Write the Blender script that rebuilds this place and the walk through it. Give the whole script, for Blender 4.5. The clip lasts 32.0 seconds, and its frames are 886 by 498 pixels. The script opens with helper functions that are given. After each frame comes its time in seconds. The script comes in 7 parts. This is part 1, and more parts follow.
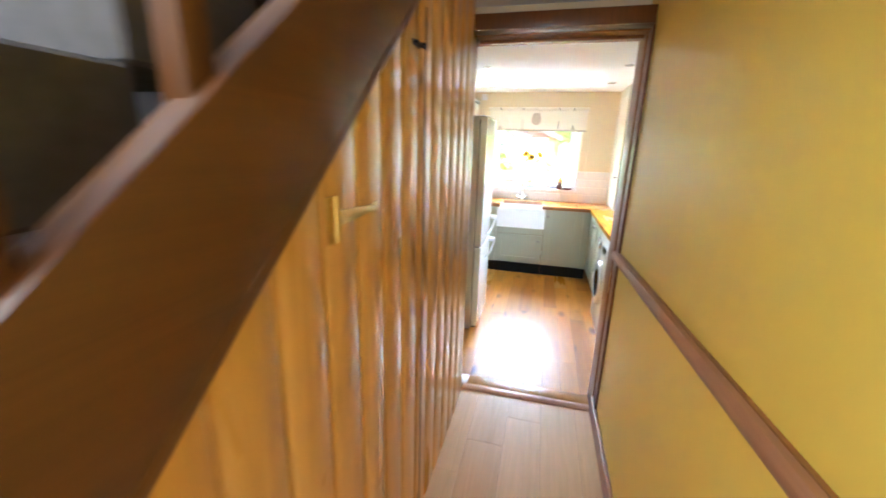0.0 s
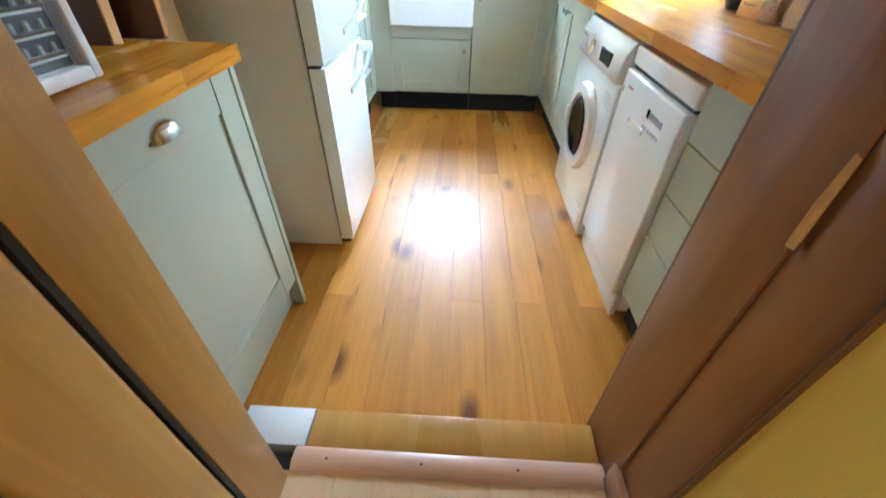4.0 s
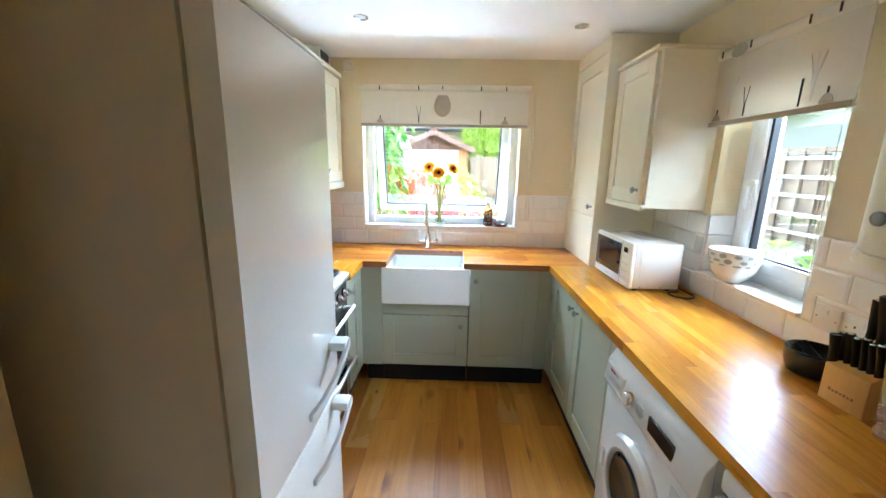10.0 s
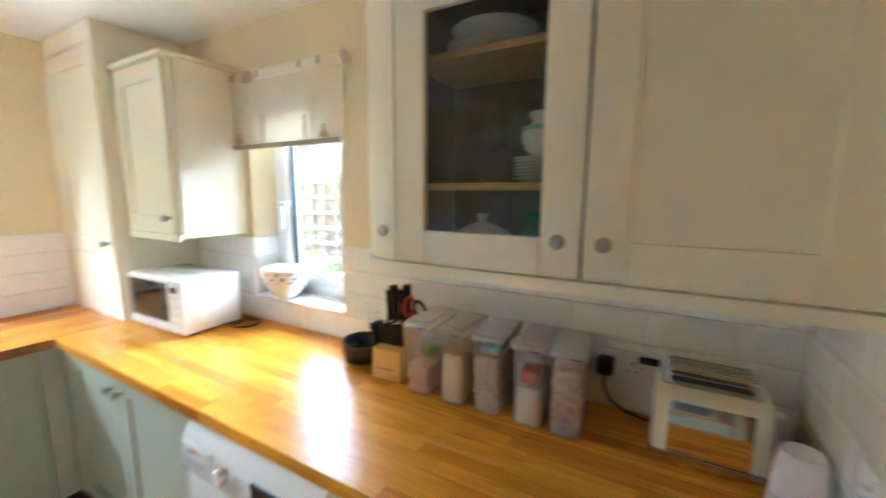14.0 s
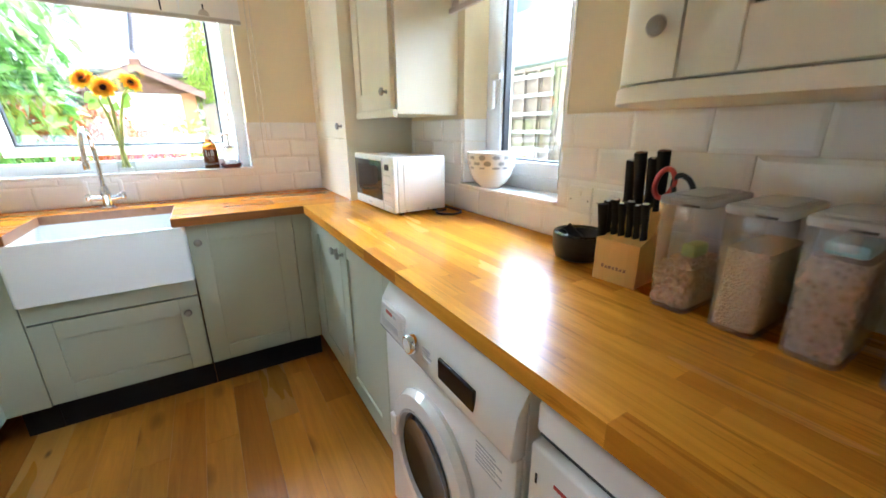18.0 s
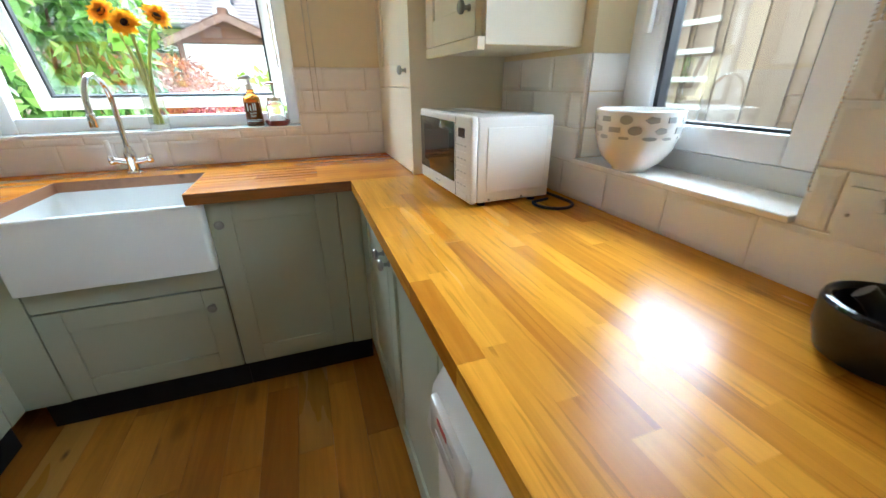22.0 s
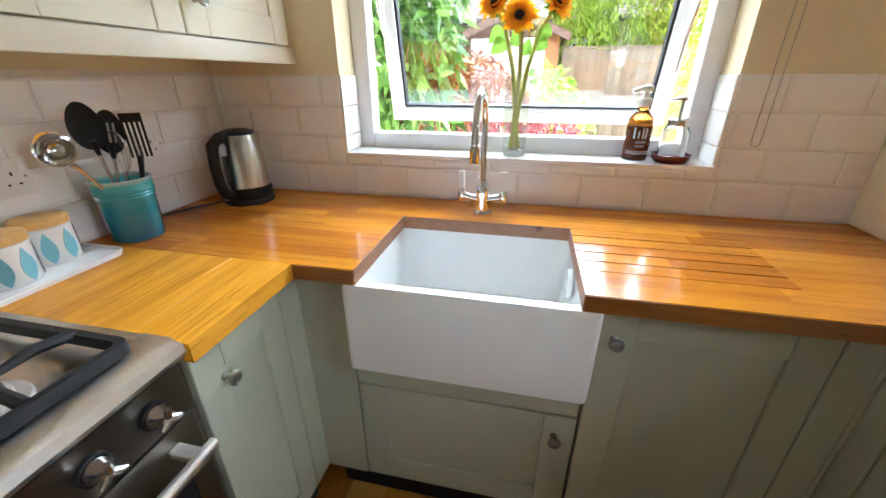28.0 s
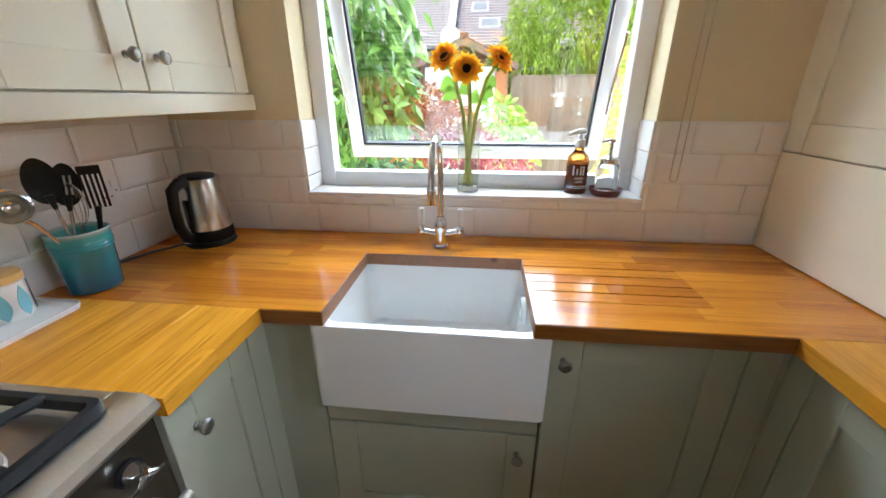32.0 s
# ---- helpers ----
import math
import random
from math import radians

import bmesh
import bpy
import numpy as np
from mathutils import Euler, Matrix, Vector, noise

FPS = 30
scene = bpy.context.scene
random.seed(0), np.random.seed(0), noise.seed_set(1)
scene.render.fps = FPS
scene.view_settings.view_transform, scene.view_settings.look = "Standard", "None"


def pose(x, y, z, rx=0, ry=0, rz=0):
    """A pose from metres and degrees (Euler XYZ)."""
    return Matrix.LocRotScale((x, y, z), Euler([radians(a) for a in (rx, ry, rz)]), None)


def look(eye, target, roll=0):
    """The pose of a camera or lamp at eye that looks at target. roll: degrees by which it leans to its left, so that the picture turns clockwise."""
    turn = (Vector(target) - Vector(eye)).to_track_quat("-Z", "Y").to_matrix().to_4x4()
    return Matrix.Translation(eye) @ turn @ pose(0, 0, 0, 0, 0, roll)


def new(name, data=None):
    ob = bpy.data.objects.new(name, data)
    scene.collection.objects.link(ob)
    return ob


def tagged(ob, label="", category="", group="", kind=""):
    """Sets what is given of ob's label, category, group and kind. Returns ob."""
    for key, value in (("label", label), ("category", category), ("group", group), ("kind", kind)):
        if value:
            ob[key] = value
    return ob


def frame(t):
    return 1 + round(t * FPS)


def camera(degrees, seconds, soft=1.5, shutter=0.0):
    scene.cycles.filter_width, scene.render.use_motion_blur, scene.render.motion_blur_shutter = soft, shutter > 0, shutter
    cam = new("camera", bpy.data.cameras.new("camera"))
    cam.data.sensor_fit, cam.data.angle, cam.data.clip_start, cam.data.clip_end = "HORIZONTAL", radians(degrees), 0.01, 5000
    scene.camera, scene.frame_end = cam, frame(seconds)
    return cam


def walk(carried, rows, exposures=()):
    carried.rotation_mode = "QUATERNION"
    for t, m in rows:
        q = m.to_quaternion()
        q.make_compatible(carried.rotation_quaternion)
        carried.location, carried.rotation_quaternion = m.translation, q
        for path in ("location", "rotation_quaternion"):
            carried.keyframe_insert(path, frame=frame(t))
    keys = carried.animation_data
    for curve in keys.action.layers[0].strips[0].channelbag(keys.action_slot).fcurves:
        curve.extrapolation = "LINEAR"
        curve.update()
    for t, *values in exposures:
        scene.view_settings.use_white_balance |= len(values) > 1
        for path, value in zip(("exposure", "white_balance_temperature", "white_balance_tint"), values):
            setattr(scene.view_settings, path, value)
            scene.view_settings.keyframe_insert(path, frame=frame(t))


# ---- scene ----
cam = camera(98.6, 32.0, shutter=0.5)
PATH = [
    (0, (0.088, 0.343, 1.585), (-0.389, 2.215, 1.067), 1.7),
    (0.5, (0.058, 0.751, 1.612), (-0.106, 2.676, 1.091), 0.8),
    (1, (0.130, 1.185, 1.566), (0.082, 3.116, 1.045), 1.0),
    (1.5, (0.152, 1.621, 1.547), (0.08, 3.553, 1.034), 1.3),
    (2, (0.099, 1.99, 1.498), (0.029, 3.923, 0.989), 1.4),
    (2.5, (0.121, 2.17, 1.466), (0.026, 4.085, 0.897), 1.0),
    (3, (0.088, 2.109, 1.303), (0.008, 3.966, 0.565), 1.2),
    (3.5, (0.096, 2.077, 1.132), (0.025, 3.783, 0.092), 1.2),
    (5.5, (0.044, 2.207, 1.116), (-0.012, 3.528, -0.384), 0.5),
    (6, (0.034, 2.285, 1.165), (-0.023, 3.871, -0.052), 0.9),
    (6.5, (0.034, 2.409, 1.267), (-0.027, 4.197, 0.372), 0.9),
    (7, (0.017, 2.491, 1.367), (-0.053, 4.324, 0.569), 0.7),
    (7.5, (0.011, 2.52, 1.357), (-0.062, 4.356, 0.568), 0.6),
    (8, (0.035, 2.686, 1.427), (-0.044, 4.527, 0.65), 0.5),
    (8.5, (0.051, 2.795, 1.483), (-0.025, 4.694, 0.862), 0.7),
    (9, (0.023, 2.767, 1.522), (-0.048, 4.692, 0.982), 0.8),
    (9.5, (0.053, 2.759, 1.518), (-0.019, 4.704, 1.059), 0.7),
    (10, (0.021, 2.757, 1.535), (-0.028, 4.711, 1.109), 1.1),
    (10.5, (0.055, 2.761, 1.519), (-0.019, 4.721, 1.129), 0.7),
    (11, (0.008, 2.785, 1.533), (-0.064, 4.745, 1.144), 0.8),
    (11.5, (0.047, 2.787, 1.509), (-0.046, 4.749, 1.135), 0.7),
    (12, (0.084, 2.844, 1.473), (-0.018, 4.804, 1.093), 0.6),
    (12.5, (0.069, 3.011, 1.405), (-0.029, 4.972, 1.026), 0.5),
    (13, (0.083, 3.08, 1.395), (0.445, 5.014, 1.035), 0.5),
    (13.4, (0.143, 3.038, 1.479), (1.182, 4.692, 1.05), -0.3),
    (13.5, (0.153, 3.023, 1.488), (1.346, 4.58, 1.1), -0.3),
    (14, (0.108, 2.947, 1.544), (1.835, 3.913, 1.254), 0.3),
    (14.4, (0.113, 2.929, 1.552), (1.976, 3.616, 1.31), 0.1),
    (16.5, (0.08, 3.132, 1.369), (1.633, 4.382, 1.218), -0.2),
    (17, (0.151, 3.143, 1.361), (1.43, 4.657, 1.099), -0.1),
    (17.5, (0.209, 3.127, 1.311), (1.285, 4.758, 0.884), -0.3),
    (18, (0.27, 3.184, 1.277), (1.264, 4.813, 0.678), -0.3),
    (18.5, (0.356, 3.308, 1.252), (1.313, 4.913, 0.538), -0.4),
    (19, (0.432, 3.412, 1.236), (1.376, 5.007, 0.483), -0.4),
    (19.5, (0.498, 3.487, 1.216), (1.387, 5.111, 0.46), -0.7),
    (20, (0.508, 3.515, 1.224), (1.305, 5.185, 0.466), -0.5),
    (20.5, (0.513, 3.521, 1.242), (1.232, 5.224, 0.478), -0.6),
    (21, (0.52, 3.544, 1.248), (1.189, 5.26, 0.47), -0.6),
    (21.5, (0.512, 3.61, 1.256), (1.138, 5.338, 0.466), -0.5),
    (22, (0.516, 3.712, 1.247), (1.123, 5.443, 0.451), -0.5),
    (22.5, (0.516, 3.78, 1.237), (1.122, 5.509, 0.436), -0.6),
    (23, (0.514, 3.85, 1.252), (1.116, 5.577, 0.442), -0.6),
    (23.5, (0.526, 4.001, 1.259), (1.124, 5.726, 0.442), -0.6),
    (24, (0.51, 4.214, 1.27), (1.105, 5.937, 0.447), -0.6),
    (24.5, (0.465, 4.492, 1.295), (1.057, 6.213, 0.467), -0.2),
    (25, (0.438, 4.722, 1.275), (0.982, 6.467, 0.463), -0.2),
    (25.5, (0.397, 4.839, 1.251), (0.759, 6.634, 0.446), -0.3),
    (26, (0.302, 4.836, 1.26), (0.405, 6.668, 0.464), -0.3),
    (26.5, (0.136, 4.735, 1.258), (-0.041, 6.564, 0.47), -0.3),
    (28.5, (-0.044, 4.434, 1.333), (-0.453, 6.203, 0.494), -0.1),
    (29, (-0.047, 4.419, 1.312), (-0.488, 6.18, 0.475), -0.0),
    (29.5, (-0.08, 4.412, 1.313), (-0.537, 6.168, 0.473), -0.1),
    (30, (-0.083, 4.404, 1.325), (-0.54, 6.159, 0.481), -0.0),
    (30.5, (-0.076, 4.455, 1.406), (-0.539, 6.207, 0.559), -0.2),
    (31, (-0.068, 4.482, 1.424), (-0.425, 6.286, 0.639), -0.2),
    (31.5, (-0.054, 4.462, 1.419), (-0.295, 6.301, 0.672), -0.2),
    (32, (-0.029, 4.418, 1.396), (-0.231, 6.265, 0.656), -0.2),
]
EXPOSURES = [(0.0, 3.3, 5000, 5), (0.6, 3.25, 4850, 0), (1.0, 3.2, 4700, -4), (2.0, 3.15, 4750, -1), (3.5, 3.2, 4700, -2), (6.0, 3.45, 4550, -6), (7.0, 2.95, 4800, 0), (9.0, 2.3, 5050, 2), (12.5, 2.1, 5100, 2), (13.4, 2.05, 5150, 4), (14.5, 3.3, 4900, 0), (16.5, 2.6, 5050, 4), (18.0, 2.35, 5200, 4), (19.0, 2.15, 5350, 4), (21.0, 1.8, 5400, 3), (23.0, 1.55, 5400, 2), (24.0, 1.7, 5450, 3), (25.2, 1.65, 5600, 4), (26.0, 1.3, 5850, 7), (28.5, 1.55, 5750, 9), (30.0, 1.45, 5750, 9), (32.0, 1.2, 5700, 10)]
walk(cam, [(t, look(eye, target, roll)) for t, eye, target, roll in PATH], EXPOSURES)
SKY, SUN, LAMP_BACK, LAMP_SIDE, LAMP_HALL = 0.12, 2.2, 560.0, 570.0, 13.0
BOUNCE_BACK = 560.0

# ---- world, sun, added lamps for sky light and fill ----
world = bpy.data.worlds.new("sky")
scene.world = world
world.use_nodes = True
wn, wl = world.node_tree.nodes, world.node_tree.links
sky = wn.new("ShaderNodeTexSky")
sky.sky_type, sky.sun_disc = "NISHITA", False
sky.sun_elevation, sky.sun_rotation = radians(56), radians(229)
sky.dust_density = 3.0
wl.new(sky.outputs[0], wn["Background"].inputs[0])
wn["Background"].inputs[1].default_value = SKY


def lamp(name, kind, energy, m, color=(1, 1, 1), **extra):
    data = bpy.data.lights.new(name, kind)
    data.energy, data.color = energy, color
    ob = new(name, data)
    ob.matrix_world = m
    if kind == "AREA":
        data.shape, data.size, data.size_y = "RECTANGLE", extra["size"], extra["size_y"]
    else:
        data.angle = radians(extra["angle"])
    return ob


sun_way = Vector((0.42, 0.36, -0.83))
lamp("sun", "SUN", SUN, look((0, 0, 8), Vector((0, 0, 8)) + sun_way), (1, 0.95, 0.87), angle=8)
scene.cycles.max_bounces, scene.cycles.diffuse_bounces, scene.cycles.transparent_max_bounces = 14, 9, 24
# area lamps added out of view outdoors, standing in for sky light
lamp("sky_fill_back", "AREA", LAMP_BACK, look((-0.9, 8.6, 3.7), (-0.08, 5.6, 1.3)), (0.90, 0.96, 1), size=7.0, size_y=2.6)
lamp("sky_fill_side", "AREA", LAMP_SIDE, look((3.9, 4.75, 3.75), (1.36, 4.39, 1.45)), (0.92, 0.97, 1), size=5.6, size_y=3.2)
lamp("sky_fill_passage", "AREA", LAMP_SIDE * 0.45, look((5.2, 5.0, 2.75), (1.3, 4.42, 1.4)), (0.92, 0.97, 1), size=4.5, size_y=1.4)
# upward lamp added over the patio for bounce through the same window
lamp("patio_fill_lamp", "AREA", BOUNCE_BACK, look((-0.08, 7.7, -0.26), (-0.08, 7.2, 2.0)), (0.93, 0.97, 1), size=4.4, size_y=2.5)
# fill lamps added for the hall; no window or door is built there
lamp("stairs_fill_lamp", "AREA", LAMP_HALL * 0.85, look((-0.9, -0.9, 2.95), (0.42, 1.2, 1.0)), (1, 0.95, 0.86), size=0.8, size_y=0.8)
lamp("hall_fill_lamp", "AREA", LAMP_HALL * 0.12, look((0.0, -1.08, 1.5), (0.15, 0.9, 1.35)), (1, 0.96, 0.90), size=0.5, size_y=1.2)

# ---- materials ----
MATS = {}


def shader(name):
    m = bpy.data.materials.new(name)
    m.use_nodes = True
    n, l = m.node_tree.nodes, m.node_tree.links
    MATS[name] = m
    return m, n, l, n["Principled BSDF"]


def ramp(n, stops):
    r = n.new("ShaderNodeValToRGB")
    while len(r.color_ramp.elements) < len(stops):
        r.color_ramp.elements.new(0.5)
    for e, (p, c) in zip(r.color_ramp.elements, stops):
        e.position, e.color = p, (*c, 1)
    return r


def mix(n, l, a, b, fac, kind="MIX"):
    x = n.new("ShaderNodeMix")
    x.data_type, x.blend_type = "RGBA", kind
    for slot, v in ((0, fac), (6, a), (7, b)):
        if isinstance(v, (int, float)):
            x.inputs[slot].default_value = v
        elif isinstance(v, tuple):
            x.inputs[slot].default_value = (*v, 1)
        else:
            l.new(v, x.inputs[slot])
    return x.outputs[2]


def coords(n, l, scale, vary=True):
    tc, mp = n.new("ShaderNodeTexCoord"), n.new("ShaderNodeMapping")
    mp.inputs["Scale"].default_value = scale
    if vary:
        oi, vm = n.new("ShaderNodeObjectInfo"), n.new("ShaderNodeVectorMath")
        vm.operation = "SCALE"
        vm.inputs[0].default_value = (37.0, 53.0, 29.0)
        l.new(oi.outputs["Random"], vm.inputs["Scale"])
        ad = n.new("ShaderNodeVectorMath")
        l.new(tc.outputs["Object"], ad.inputs[0])
        l.new(vm.outputs[0], ad.inputs[1])
        l.new(ad.outputs[0], mp.inputs["Vector"])
    else:
        l.new(tc.outputs["Object"], mp.inputs["Vector"])
    return mp.outputs[0]


def noise_tex(n, l, vec, scale, detail=4.0, rough=0.55, distort=0.0):
    t = n.new("ShaderNodeTexNoise")
    t.inputs["Scale"].default_value, t.inputs["Detail"].default_value = scale, detail
    t.inputs["Roughness"].default_value, t.inputs["Distortion"].default_value = rough, distort
    l.new(vec, t.inputs["Vector"])
    return t.outputs["Fac"]


def bump(n, l, b, height, strength, distance=0.002):
    k = n.new("ShaderNodeBump")
    k.inputs["Strength"].default_value, k.inputs["Distance"].default_value = strength, distance
    l.new(height, k.inputs["Height"])
    l.new(k.outputs[0], b.inputs["Normal"])


def wood(name, dark, light, axis="y", rough=0.35, spread=0.25, knots=0.0, coat=0.0, fine=1.0, bumpy=0.12, island=False, crisp=False):
    """Grain that runs along one axis, with a tone of its own for each board."""
    m, n, l, b = shader(name)
    s = [26.0 * fine] * 3
    s["xyz".index(axis)] = 1.6 * fine
    v = coords(n, l, s)
    g = noise_tex(n, l, v, 1.0, 6.0, 0.62, 1.2)
    s2 = [5.0] * 3
    s2["xyz".index(axis)] = 0.9
    broad = noise_tex(n, l, coords(n, l, s2), 1.0, 3.0, 0.5, 0.6)
    c = ramp(n, [(0.30, dark), (0.60, light)] if crisp else [(0.25, dark), (0.72, light)])
    l.new(g, c.inputs[0])
    tone = ramp(n, [(0.3, tuple(0.78 * x for x in light)), (0.7, tuple(min(1, 1.12 * x) for x in light))])
    l.new(broad, tone.inputs[0])
    col = mix(n, l, c.outputs[0], tone.outputs[0], 0.3 if crisp else 0.45)
    if island:
        pick = n.new("ShaderNodeNewGeometry").outputs["Random Per Island"]
    else:
        pick = n.new("ShaderNodeObjectInfo").outputs["Random"]
    sh = ramp(n, [(0.0, (1 - 0.85 * spread, 1 - 1.22 * spread, 1 - 1.45 * spread)), (0.5, (1, 1, 1)), (1.0, (1 + 0.35 * spread, 1 + 0.4 * spread, 1 + 0.5 * spread))])
    l.new(pick, sh.inputs[0])
    col = mix(n, l, col, sh.outputs[0], 1.0, "MULTIPLY")
    if crisp:
        s4 = [110.0] * 3
        s4["xyz".index(axis)] = 6.0
        fleck = ramp(n, [(0.58, (1, 1, 1)), (0.68, (0.42, 0.32, 0.20))])
        l.new(noise_tex(n, l, coords(n, l, s4), 1.0, 2.0, 0.5, 0.4), fleck.inputs[0])
        col = mix(n, l, col, fleck.outputs[0], 0.42, "MULTIPLY")
    if knots:
        s3 = [5.5] * 3
        s3["xyz".index(axis)] = 2.4
        vo = n.new("ShaderNodeTexVoronoi")
        vo.inputs["Scale"].default_value = 1.0
        l.new(coords(n, l, s3), vo.inputs["Vector"])
        kr = ramp(n, [(0.05 * knots, (0.16, 0.09, 0.05)), (0.16 * knots, (1, 1, 1))])
        l.new(vo.outputs["Distance"], kr.inputs[0])
        col = mix(n, l, col, kr.outputs[0], 0.85, "MULTIPLY")
    l.new(col, b.inputs["Base Color"])
    rr = n.new("ShaderNodeMapRange")
    rr.inputs["To Min"].default_value, rr.inputs["To Max"].default_value = max(0.02, rough - 0.08), rough + 0.1
    l.new(broad, rr.inputs[0])
    l.new(rr.outputs[0], b.inputs["Roughness"])
    b.inputs["Coat Weight"].default_value = coat
    b.inputs["Coat Roughness"].default_value = 0.12
    bump(n, l, b, g, bumpy, 0.001)
    return m


def paint(name, color, rough=0.5, spot=0.06, scale=3.0, metal=0.0, bumpy=0.06, coat=0.0, grain=220.0):
    """A painted or cast surface: cloudy tone, fine tooth."""
    m, n, l, b = shader(name)
    v = coords(n, l, (1, 1, 1))
    cloud = noise_tex(n, l, v, scale, 5.0, 0.6)
    c = ramp(n, [(0.3, tuple(x * (1 - spot) for x in color)), (0.7, tuple(min(1, x * (1 + spot)) for x in color))])
    l.new(cloud, c.inputs[0])
    l.new(c.outputs[0], b.inputs["Base Color"])
    rr = n.new("ShaderNodeMapRange")
    rr.inputs["To Min"].default_value, rr.inputs["To Max"].default_value = max(0.02, rough * 0.85), min(1, rough * 1.15)
    l.new(cloud, rr.inputs[0])
    l.new(rr.outputs[0], b.inputs["Roughness"])
    b.inputs["Metallic"].default_value = metal
    b.inputs["Coat Weight"].default_value = coat
    b.inputs["Coat Roughness"].default_value = 0.05
    if bumpy:
        bump(n, l, b, noise_tex(n, l, v, grain, 3.0), bumpy, 0.0006)
    return m


def brushed(name, color, rough=0.28, axis="z"):
    m, n, l, b = shader(name)
    s = [400.0] * 3
    s["xyz".index(axis)] = 4.0
    g = noise_tex(n, l, coords(n, l, s), 1.0, 3.0)
    c = ramp(n, [(0.3, tuple(0.92 * x for x in color)), (0.7, color)])
    l.new(g, c.inputs[0])
    l.new(c.outputs[0], b.inputs["Base Color"])
    b.inputs["Metallic"].default_value, b.inputs["Roughness"].default_value = 1.0, rough
    bump(n, l, b, g, 0.08, 0.0004)
    return m


def clear(name, tint=(1, 1, 1), rough=0.0, ior=1.45):
    m, n, l, b = shader(name)
    b.inputs["Base Color"].default_value = (*tint, 1)
    b.inputs["Roughness"].default_value, b.inputs["IOR"].default_value = rough, ior
    b.inputs["Transmission Weight"].default_value = 1.0
    return m


def pane(name, tint=(0.96, 0.98, 0.97), gloss=1.0, cloudy=0.0):
    """A flat sheet: lets light straight through and mirrors at its surface."""
    m, n, l, b = shader(name)
    n.remove(b)
    tr, gl, mx, fr = n.new("ShaderNodeBsdfTransparent"), n.new("ShaderNodeBsdfGlossy"), n.new("ShaderNodeMixShader"), n.new("ShaderNodeLayerWeight")
    tr.inputs[0].default_value = (*tint, 1)
    gl.inputs["Roughness"].default_value = 0.02
    fr.inputs[0].default_value = 0.5
    power, mul = n.new("ShaderNodeMath"), n.new("ShaderNodeMath")
    power.operation, mul.operation = "POWER", "MULTIPLY_ADD"
    power.inputs[1].default_value = 5.0
    mul.inputs[1].default_value, mul.inputs[2].default_value = 0.6 * gloss, 0.03 * gloss
    l.new(fr.outputs["Facing"], power.inputs[0])
    l.new(power.outputs[0], mul.inputs[0])
    l.new(mul.outputs[0], mx.inputs[0])
    l.new(tr.outputs[0], mx.inputs[1])
    l.new(gl.outputs[0], mx.inputs[2])
    out = mx.outputs[0]
    if cloudy:
        df, m2 = n.new("ShaderNodeBsdfDiffuse"), n.new("ShaderNodeMixShader")
        df.inputs[0].default_value = (0.85, 0.86, 0.87, 1)
        m2.inputs[0].default_value = cloudy
        l.new(mx.outputs[0], m2.inputs[1])
        l.new(df.outputs[0], m2.inputs[2])
        out = m2.outputs[0]
    l.new(out, n["Material Output"].inputs[0])
    return m


def fabric(name, color, through_=0.12):
    """Thin woven cloth that glows when daylight stands behind it."""
    m = paint(name, color, 0.9, 0.05, 3.0, bumpy=0.5, grain=900)
    n, l = m.node_tree.nodes, m.node_tree.links
    b, tl, mx = n["Principled BSDF"], n.new("ShaderNodeBsdfTranslucent"), n.new("ShaderNodeMixShader")
    tl.inputs[0].default_value = (*color, 1)
    mx.inputs[0].default_value = through_
    l.new(b.outputs[0], mx.inputs[1])
    l.new(tl.outputs[0], mx.inputs[2])
    l.new(mx.outputs[0], n["Material Output"].inputs[0])
    return m


def leafy(name, a, b_, c_, rough=0.45):
    """Leaves: three greens picked leaf by leaf, letting some light through."""
    m, n, l, b = shader(name)
    r = ramp(n, [(0.0, a), (0.5, b_), (1.0, c_)])
    l.new(n.new("ShaderNodeNewGeometry").outputs["Random Per Island"], r.inputs[0])
    l.new(r.outputs[0], b.inputs["Base Color"])
    b.inputs["Roughness"].default_value = rough
    tl, mx = n.new("ShaderNodeBsdfTranslucent"), n.new("ShaderNodeMixShader")
    l.new(r.outputs[0], tl.inputs[0])
    mx.inputs[0].default_value = 0.35
    l.new(b.outputs[0], mx.inputs[1])
    l.new(tl.outputs[0], mx.inputs[2])
    l.new(mx.outputs[0], n["Material Output"].inputs[0])
    return m


oak_floor = wood("oak_floor", (0.33, 0.117, 0.010), (0.65, 0.286, 0.031), "y", 0.38, 0.30, 1.5, 0.16)
oak_floor.node_tree.nodes["Principled BSDF"].inputs["Coat Roughness"].default_value = 0.26
oak_floor.node_tree.nodes["Principled BSDF"].inputs["Specular IOR Level"].default_value = 0.34
oak_pale = wood("oak_pale", (0.44, 0.20, 0.030), (0.62, 0.32, 0.065), "y", 0.28, 0.1, 0.5, 0.1)
top_y = wood("worktop_oak_lengthwise", (0.51, 0.198, 0.012), (0.76, 0.350, 0.027), "y", 0.24, 0.30, 0.0, 0.0, 1.0, crisp=True)
top_x = wood("worktop_oak_crosswise", (0.42, 0.130, 0.007), (0.68, 0.265, 0.018), "x", 0.17, 0.34, 0.0, 0.1, 1.0, crisp=True)
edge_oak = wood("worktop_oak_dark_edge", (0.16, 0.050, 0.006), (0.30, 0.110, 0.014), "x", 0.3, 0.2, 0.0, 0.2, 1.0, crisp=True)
for top, gloss in ((top_y, 0.22), (top_x, 0.12)):
    top.node_tree.nodes["Principled BSDF"].inputs["Coat Roughness"].default_value = gloss
    top.node_tree.nodes["Principled BSDF"].inputs["Specular IOR Level"].default_value = 0.19 if top is top_y else 0.36
